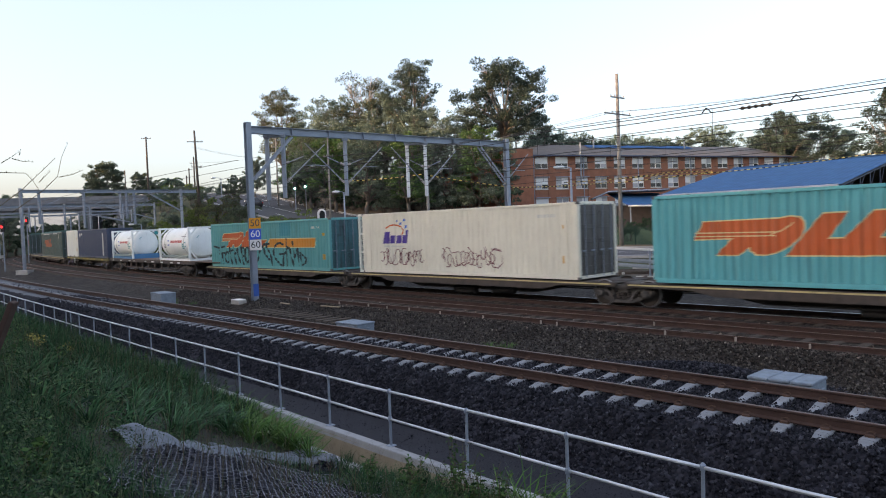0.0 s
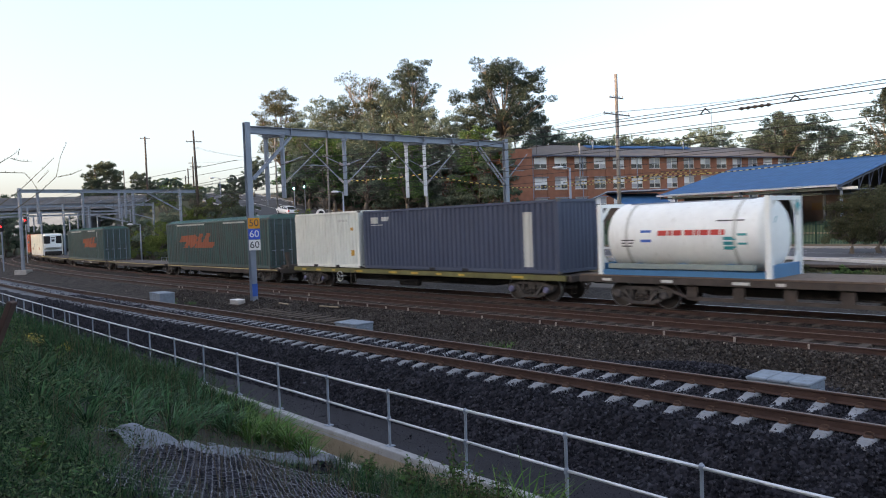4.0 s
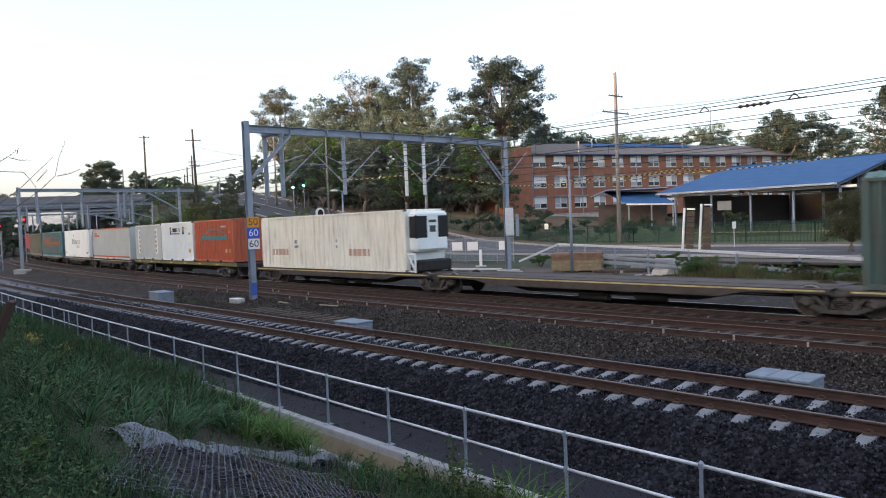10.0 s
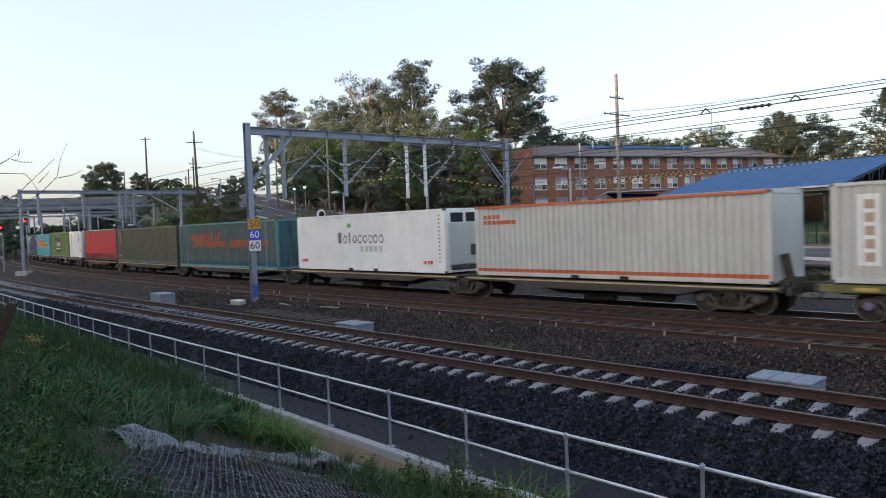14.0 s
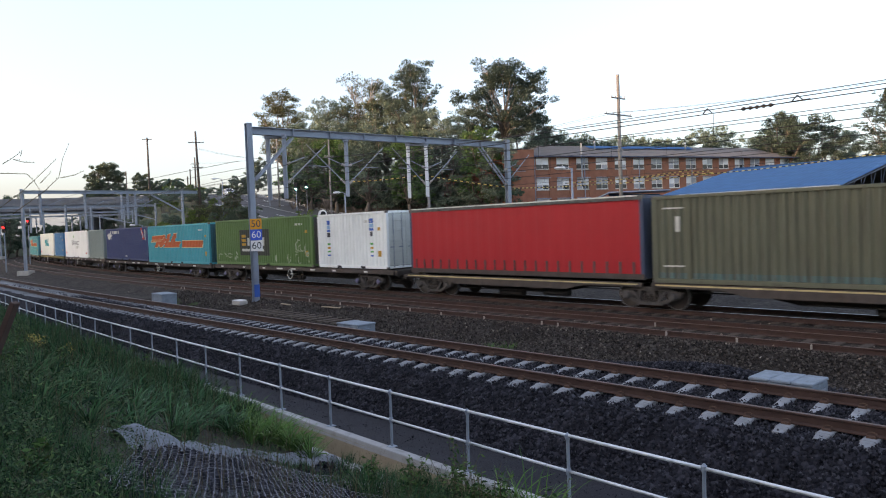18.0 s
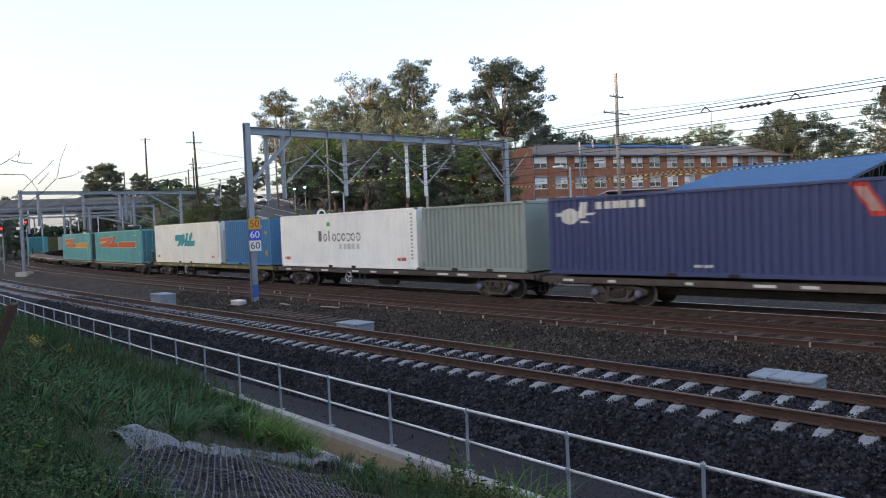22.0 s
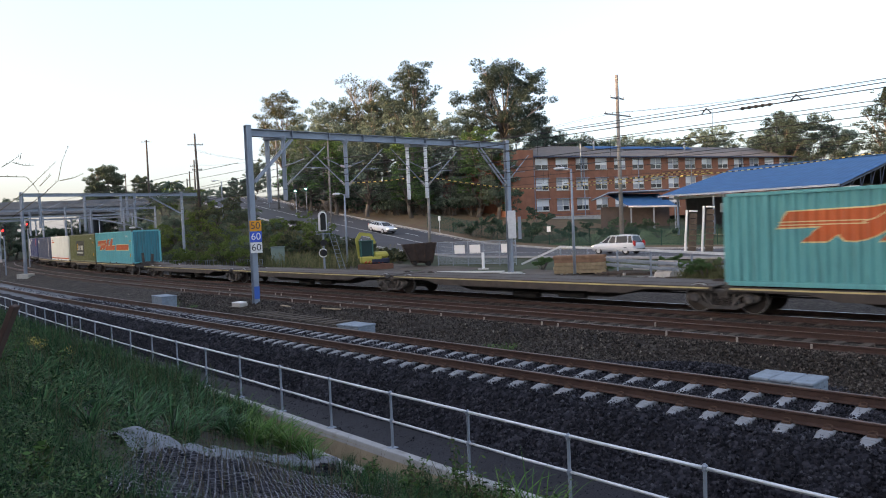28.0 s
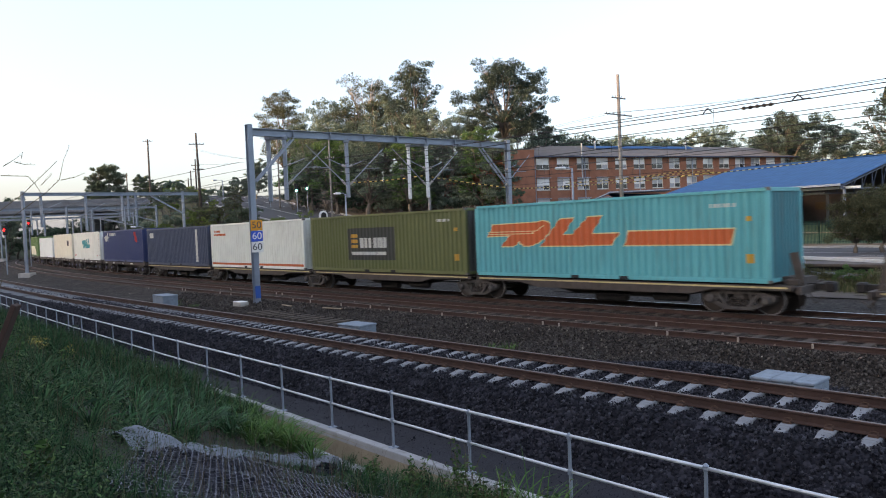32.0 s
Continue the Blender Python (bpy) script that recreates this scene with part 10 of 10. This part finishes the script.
    tree(63.0, 133, 19.0, 6.0, LEAF_GUM, BARK, G1 + " catching the low sun", 60, 11000, 0.44, 0.26, 32)
    tree(70.5, 136, 18.0, 6.0, LEAF_GUM, BARK, G1 + " catching the low sun", 61, 9000, 0.44, 0.26, 30)
    tree(75.5, 121, 21.5, 5.4, LEAF_SHADE, BARK, G1, 62, 10000, 0.42, 0.34, 32)
    tree(79, 141, 16.0, 5.5, LEAF_HAZE, BARK, G1, 63, 7000, 0.46, 0.25, 26)
    # the fine-leaved tree beside the pavilion
    tree(30.2, 49.5, 4.9, 2.6, LEAF_OLIVE, BARK, "spreading fine-leaved wattle beside the pavilion", 64, 8000, 0.16, 0.18, 22, group="trees at the pavilion")
    tree(28.6, 50.4, 4.3, 2.3, LEAF_OLIVE, BARK, "spreading fine-leaved wattle beside the pavilion", 66, 8000, 0.15, 0.2, 24, group="trees at the pavilion")
    tree(33.5, 51.5, 5.2, 3.0, LEAF_OLIVE, BARK, "spreading fine-leaved wattle beside the pavilion", 65, 6000, 0.16, 0.18, 20, group="trees at the pavilion")
    # left skyline
    tree(-90.4, 196, 25.2, 5.6, LEAF_FAR, BARK, "dark conical tree on the skyline", 70, 12000, 0.55, 0.5, 40, group="skyline trees")
    tree(-93.5, 197, 20.5, 5.0, LEAF_FAR, BARK, "dark bushy tree on the skyline", 77, 7000, 0.55, 0.5, 24, group="skyline trees")
    tree(-80.5, 195, 21.2, 4.2, LEAF_FAR, BARK, "dark bushy tree on the skyline", 71, 5200, 0.6, 0.5, 20, group="skyline trees")
    tree(-84.0, 193, 17.0, 4.2, LEAF_FAR, BARK, "dark bushy tree on the skyline", 72, 4200, 0.6, 0.4, 18, group="skyline trees")
    tree(-76.5, 192, 17.5, 3.6, LEAF_FAR, BARK, "dark bushy tree on the skyline", 73, 4200, 0.6, 0.4, 18, group="skyline trees")
    tree(-67.5, 188, 8.0, 3.8, LEAF_FAR, BARK, "bushy tree on the skyline", 78, 3600, 0.55, 0.2, 16, group="skyline trees")
    tree(-120, 200, 15.0, 6.0, LEAF_DARK, BARK, "dark bushy tree on the skyline", 76, 3000, 0.6, 0.2, 14, group="skyline trees")
    for i in range(12):
        if abs(-10.5 + i * 3.6) < 6.5:
            continue
        rng = random.Random(i)
        tree(-104 + i * 3.6, 168 + rng.uniform(-4, 10), rng.uniform(8, 12) if i < 6 else 13.0 if i < 9 else 3.2, 4.0, LEAF_HAZE, BARK, "dark trees beyond the bridge", 80 + i, 1000, 0.6, 0.15, 12, group="trees beyond the bridge")
    shrub(-83.5, 172, 12.0, 6.0, LEAF_HAZE, "dark thicket beyond the bridge", 330, 3600, 0.5, group="thickets beyond the bridge")
    # palms
    for i, (x, y, h) in enumerate([(-70.8, 190, 11.2)]):
        z0 = gz(x, y)
        p = thing("palm_tree", "tall palm tree on the skyline", "palm tree", pose(x, y, z0), group="palms")
        part("trunk", MB().tube([(0, 0, -0.3), (0.2, 0, h * 0.5), (0, 0, h)], [0.35, 0.25, 0.2], 8), BARK, p)
        rng = np.random.default_rng(i)
        for k in range(15):
            a = k * 2.4
            d = Vector((math.cos(a), math.sin(a), 0))
            fr = MB()
            ln, up = rng.uniform(2.6, 3.6), rng.uniform(0.3, 1.8)
            pts = [Vector((0, 0, h)) + d * ln * f + Vector((0, 0, up * f * 1.6 - 2.6 * f * f)) for f in np.linspace(0, 1, 7)]
            sd = Vector((-d.y, d.x, 0))
            for a1, b1 in zip(pts, pts[1:]):
                for e in (-1, 1):
                    fr.add([a1, b1, b1 + sd * e * 0.4 + Vector((0, 0, -0.45)), a1 + sd * e * 0.4 + Vector((0, 0, -0.45))], [(0, 1, 2, 3)])
            part("frond", fr, LEAF_DARK, p)
    # shrubs on the bank below the road
    rng = random.Random(5)
    for i in range(180):
        s, o = (rng.uniform(-82, -38), rng.uniform(10, 25)) if i < 76 else (rng.uniform(-135, -72), rng.uniform(8, 27))
        p = spot(s, o)
        shrub(p.x, p.y, rng.uniform(1.6, 3.4), rng.uniform(2.0, 3.8), rng.choice([LEAF_LIME, LEAF_LIME, LEAF_FAR, LEAF_OLIVE] if s > -82 else [LEAF_HAZE, LEAF_FAR, LEAF_LIME]), "leafy green shrub on the slope", 200 + i, 2200, 0.165)
    for i in range(40):
        shrub(-25 + i * 0.8 + rng.uniform(-0.5, 0.5), 124 - i * 0.32 + rng.uniform(-4, 3), rng.uniform(2.6, 6.5), rng.uniform(3.0, 5.0), rng.choice([LEAF_HAZE, LEAF_DARK, LEAF_HAZE]), "dark undergrowth beneath the gum trees", 400 + i, 2000, 0.26, group="undergrowth beneath the gums")
    for i in range(16):
        s, o = rng.uniform(-40, -25), rng.uniform(17, 25)
        p = spot(s, o)
        shrub(p.x, p.y, rng.uniform(0.8, 1.7), rng.uniform(1.5, 2.6), LEAF_OLIVE, "dry brownish scrub on the slope", 240 + i, 900, 0.2)
    for x, y, h, w, m in ((13.75, 43.2, 1.5, 1.5, LEAF_GREEN), (7.2, 53.0, 1.2, 1.6, LEAF_GREEN), (11.0, 49.4, 1.0, 1.3, LEAF_GREEN)):
        shrub(x, y, h, w, m, "bushy green shrub by the guard rail", int(x * 31), 6500, 0.075)
    for x, y, h, w, m in ((15.2, 36.3, 0.95, 1.7, LEAF_GREEN), (16.0, 34.6, 1.0, 1.7, LEAF_GREEN), (16.9, 33.0, 1.25, 1.8, LEAF_OLIVE), (17.8, 31.6, 1.1, 1.6, LEAF_GREEN), (18.9, 30.2, 1.0, 1.7, LEAF_OLIVE), (14.0, 38.8, 1.35, 1.8, LEAF_GREEN), (13.65, 39.8, 1.2, 1.3, LEAF_GREEN), (14.9, 37.6, 0.6, 1.4, LEAF_OLIVE)):
        shrub(x, y, h, w, m, "feathery weedy shrub before the guard rail", int(x * 53), 6000, 0.055, group="weeds by the guard rail")
    for i in range(11):
        low_gap = abs(-12.5 + i * 4.6) < 8.0
        x, y = -106 + i * 4.6, 171 + (i % 3) * 2.0
        shrub(x, y, max(1.5, 7.0 - gz(x, y)) if low_gap else 12.8 if i < 7 else 4.0, 9.5, LEAF_DARK, "dark thicket beyond the bridge", 300 + i, 3600, 0.5, group="thickets beyond the bridge")
    for x, y, h, w in ((17, 82, 2.8, 7), (13.5, 85.0, 2.8, 6), (10.5, 87.0, 2.8, 6), (6.0, 91.0, 3.0, 6), (20.5, 79, 2.6, 5), (24, 80, 2.0, 4), (31, 75, 2.4, 2.2), (36.0, 66, 2.0, 2.0), (8, 88, 2.6, 5), (4, 92, 2.6, 5), (13, 98, 3.0, 5), (10, 104, 5.0, 4)):
        shrub(x, y, h, w, LEAF_DARK, "dark clipped hedge before the school", int(x * 17), 3600, 0.2, group="hedges before the school")


woods()
RANK = pieces("rank_weed_blade", [(0.04, 0.05, 0.022), (0.07, 0.09, 0.035), (0.1, 0.12, 0.05), (0.16, 0.15, 0.075), (0.22, 0.18, 0.1)])


def rank_weeds():
    rng = np.random.default_rng(31)
    sp = []
    for _ in range(15000):
        s, o = rng.uniform(-62, -26), rng.uniform(11.5, 24)
        p = spot(s, o)
        k = 0.6 + 0.9 * max(0.0, noise.noise((s * 0.3, o * 0.3, 2.0)) + 0.4)
        sp.append((p.x, p.y, gz(p.x, p.y), rng.uniform(0.5, 1.3) * k, rng.uniform(0.02, 0.05), rng.uniform(0.1, 0.6)))
    blades("rank_weeds", sp, RANK, "tall pale rank weeds on the slope below the road", 33, category="weeds")
    sp = []
    line = [(13.8, 40.0), (14.6, 38.2), (16.2, 34.6), (18.4, 30.6), (20.4, 28.0)]
    for _ in range(24000):
        f = rng.random() * (len(line) - 1)
        i = int(f)
        x = line[i][0] + (line[i + 1][0] - line[i][0]) * (f - i) + rng.normal() * 0.45
        y = line[i][1] + (line[i + 1][1] - line[i][1]) * (f - i) + rng.normal() * 0.45
        k = 0.36 + 0.85 * max(0.0, noise.noise((x * 0.8, y * 0.8, 5.0)) + 0.35)
        sp.append((x, y, -0.5, rng.uniform(0.4, 1.3) * k, rng.uniform(0.008, 0.02), rng.uniform(0.1, 0.7)))
    blades("guard_rail_weeds", sp, RANK, "tall feathery weeds growing before the guard rail", 34, category="weeds")


rank_weeds()

# ------------------------------------------------------------------ wires along the road
TIGER_Y = mat("yellow_cable_cover", (0.5, 0.38, 0.12), 0.7, var=0.15)


def tiger_wire(pts, name="cable_cover"):
    t = thing("covered_cable", "street cable in a yellow and black striped cover", "cable", group="striped street cables")
    P = [Vector(p) for p in pts]
    segs = []
    for a, b in zip(P, P[1:]):
        n = max(1, int((b - a).length / 0.24))
        segs += [(a.lerp(b, i / n), a.lerp(b, (i + 1) / n)) for i in range(n)]
    y, k = MB(), MB()
    for i, (a, b) in enumerate(segs):
        (y if i % 2 else k).tube([a, b], 0.046, 6, False)
    part("yellow_band", y, TIGER_Y, t, kind="stuff")
    part("black_band", k, BLACK, t, kind="stuff")


def sagged(a, b, sag, n=14):
    a, b = Vector(a), Vector(b)
    return [a.lerp(b, i / n) - Vector((0, 0, sag * 4 * (i / n) * (1 - i / n))) for i in range(n + 1)]


tiger_wire(sagged((-9.35, 70.00, 7.64), (-1.68, 66.00, 7.73), 0.12))
tiger_wire(sagged((-1.68, 66.00, 7.73), (5.57, 64.00, 6.27), 0.05))
tiger_wire(sagged((6.16, 64.00, 6.14), (17.58, 73.00, 6.72), 0.12))
tiger_wire(sagged((12.29, 72.00, 6.79), (27.38, 74.00, 7.61), 0.1))
tiger_wire(sagged((17.59, 73.00, 7.00), (26.00, 75.00, 7.86), 0.05))
tiger_wire(sagged((17.58, 73.00, 6.61), (25.53, 68.00, 7.07), 0.05))
tiger_wire(sagged((22.89, 70.00, 6.96), (41.70, 66.00, 8.35), 0.25))
for k in range(2):
    wire(sagged((18.4 + (k - 1.5) * 0.9, 74.3, 13.9), (60.0 + (k - 1.5), 40.0, 15.5), 1.2), 0.014, "street_wire", "street power line between poles", group="street wires")
    wire(sagged((18.4 + (k - 1.5) * 0.9, 74.3, 13.9), (-15.2 + (k - 1.5) * 0.4, 99.0, 13.0), 1.0), 0.014, "street_wire", "street power line between poles", group="street wires")
    wire(sagged((-15.2 + (k - 1.5) * 0.4, 99.0, 13.0), (-38.75 + (k - 1.5) * 0.6, 116.0, 17.0), 1.0), 0.014, "street_wire", "street power line between poles", group="street wires")
wire(sagged((-38.75, 116.0, 14.5), (-27.2, 121.0, 16.0), 0.5), 0.014, "street_wire", "street power line between poles", group="street wires")

# ------------------------------------------------------------------ cars


def loft(mb, rings):
    """A skin over closed rings of the same number of points, capped at both ends."""
    k, n0 = len(rings[0]), len(rings)
    vs = [p for r in rings for p in r]
    fs = [(a * k + i, a * k + (i + 1) % k, (a + 1) * k + (i + 1) % k, (a + 1) * k + i) for a in range(n0 - 1) for i in range(k)]
    return mb.add(vs, fs + [tuple(range(k - 1, -1, -1)), tuple(range((n0 - 1) * k, n0 * k))])


def car(colour, label, suv=False):
    t = thing("car", label, "car", group="cars on the road")
    p = paint("car_paint_" + label.split()[0], colour, 0.02, rough=0.25, var=0.03)
    hh = 1.6 if suv else 1.38

    def ring(x, w, z0, z1):
        return [(x, -w * 0.93, z0), (x, w * 0.93, z0), (x, w, z0 + 0.22), (x, w, z1 - 0.14), (x, w * 0.9, z1), (x, -w * 0.9, z1), (x, -w, z1 - 0.14), (x, -w, z0 + 0.22)]
    rear = 1.0 if suv else 0.96
    part("body", loft(MB(), [ring(-2.24, 0.72, 0.4, rear - 0.16), ring(-2.12, 0.84, 0.3, rear - 0.02), ring(-1.5, 0.88, 0.25, rear), ring(1.1, 0.88, 0.25, 0.97), ring(1.85, 0.85, 0.28, 0.86), ring(2.14, 0.76, 0.33, 0.76), ring(2.24, 0.6, 0.42, 0.64)]), p, t, smooth=True)

    base = [(-2.05 if suv else -1.75, 0.72), (-1.55 if suv else -0.95, 0.8), (0.45, 0.8), (1.28, 0.74)]
    top = [(-1.8 if suv else -0.95, 0.56), (-1.45 if suv else -0.7, 0.6), (0.2, 0.62), (0.42, 0.58)]
    gl = MB()
    vs = [(x, sy * w, 0.95) for x, w in base for sy in (-1, 1)] + [(x, sy * w, hh - 0.05) for x, w in top for sy in (-1, 1)]
    gl.add(vs, [(0, 8, 9, 1), (6, 7, 15, 14)] + [(2 * i + q, 2 * i + 2 + q, 10 + 2 * i + q, 8 + 2 * i + q) for i in range(3) for q in (0, 1)])
    part("glazing", gl, mat("tinted_car_glass", (0.012, 0.014, 0.016), 0.12, var=0.05, spec=0.35), t, "dark windows all round")
    rf = MB()
    loft(rf, [[(x, -w, hh - 0.07), (x, w, hh - 0.07), (x, w * 0.8, hh), (x, -w * 0.8, hh)] for x, w in top])
    part("roof", rf, p, t, smooth=True)
    for sy in (-1, 1):
        pl = MB()
        for (bx, bw), (tx, tw) in zip(base, top):
            pl.beam((bx, sy * bw, 0.94), (tx, sy * tw, hh - 0.05), 0.07, 0.06)
        pl.beam((-0.35, sy * 0.8, 0.94), (-0.3, sy * 0.61, hh - 0.05), 0.09, 0.04)
        part("pillars", pl, p, t)
        if suv:
            part("roof_rail", MB().tube([(-1.6, sy * 0.6, hh + 0.0), (-1.4, sy * 0.6, hh + 0.05), (0.1, sy * 0.6, hh + 0.05), (0.3, sy * 0.6, hh)], 0.02, 6), GALV_BRIGHT, t, "pale roof rail")
        part("mirror", MB().box(0.95, 1.12, sy * 0.95 - 0.09, sy * 0.95 + 0.09, 0.95, 1.1, bev=0.03), p, t)
    for x in (-1.35, 1.38):
        for sy in (-1, 1):
            w = part("wheel", MB().lathe((x, sy * 0.7, 0.32), (x, sy * 0.9, 0.32), [(0, 0.3), (0.2, 0.33), (0.8, 0.33), (1, 0.28)], 18), BLACK, t)
            part("rim", MB().lathe((x, sy * 0.89, 0.32), (x, sy * 0.91, 0.32), [(0, 0.21), (1, 0.19)], 14), GALV_BRIGHT, w)
    for sy in (-0.6, 0.6):
        part("headlight", MB().box(2.0, 2.2, sy - 0.17, sy + 0.17, 0.62, 0.76, bev=0.03), glow("headlamp", (1.0, 0.95, 0.85), 0.4), t, "headlight")
        part("tail_light", MB().box(-2.25, -2.05, sy * 1.2 - 0.1, sy * 1.2 + 0.1, 0.7, 0.95 if not suv else 1.15, bev=0.02), mat("tail_lens", (0.4, 0.01, 0.01), 0.3), t, "red tail light")
    part("bumper", MB().box(2.1, 2.3, -0.7, 0.7, 0.34, 0.46, bev=0.04).box(-2.3, -2.12, -0.74, 0.74, 0.36, 0.5, bev=0.04), BLACK, t)
    return t


def drive(ob, o, run, back=False):
    """Rows for a car along the road; run: times and places."""
    rows = []
    tt, ss = zip(*run)
    for t in [-1.0] + [k * 0.5 for k in range(0, 65)] + [33.0]:
        s = max(-560.0, min(560.0, float(np.interp(t, tt, ss))))
        z = float(road_z(s)) + 0.04
        sl = math.degrees(math.atan2(float(road_z(s + 2) - road_z(s - 2)), 4.0))
        p = spot(s, o, z)
        rows.append((t, pose(p.x, p.y, p.z, 0, 0, math.degrees(heading(s)) + (180 if back else 0)) @ pose(0, 0, 0, 0, sl if back else -sl, 0)))
    CARS.append((ob, rows))


CAR_RUNS = [
    ((0.6, 0.62, 0.65), "silver-white sedan driving down the road", False, 35.0, ((-1, -196), (12, -146), (18, -118), (21.6, -96), (24, -81.5), (25.4, -72), (28, -50.3), (28.5, -44.9), (29, -39.3), (29.5, -33.8), (30, -28.0), (30.5, -20.8), (31, -14.2), (31.5, -6.1), (32, 2.2), (33, 19)), False),
    ((0.52, 0.54, 0.57), "silver sport utility car driving up the road", True, 32.0, ((-1, 372), (28, -8.8), (28.5, -14.9), (29, -20.2), (29.5, -25.6), (30, -30.2), (30.5, -35.1), (33, -60)), True),
    ((0.05, 0.08, 0.17), "dark blue estate car driving up the road", True, 31.5, ((-1, 392), (28.5, 1.4), (29, -5.3), (29.5, -11.0), (30, -17.1), (33, -52)), True),
    ((0.72, 0.73, 0.74), "white hatchback driving up the hill", False, 31.5, ((-1, -8), (5.6, -92), (33, -420)), True),
    ((0.05, 0.05, 0.06), "black sedan driving up the hill", False, 31.5, ((-1, -72), (0, -86), (1.5, -110), (33, -540)), True),
]
for col, lab, suv, o, run, back in CAR_RUNS:
    drive(car(col, lab, suv), o, run, back)
motions()
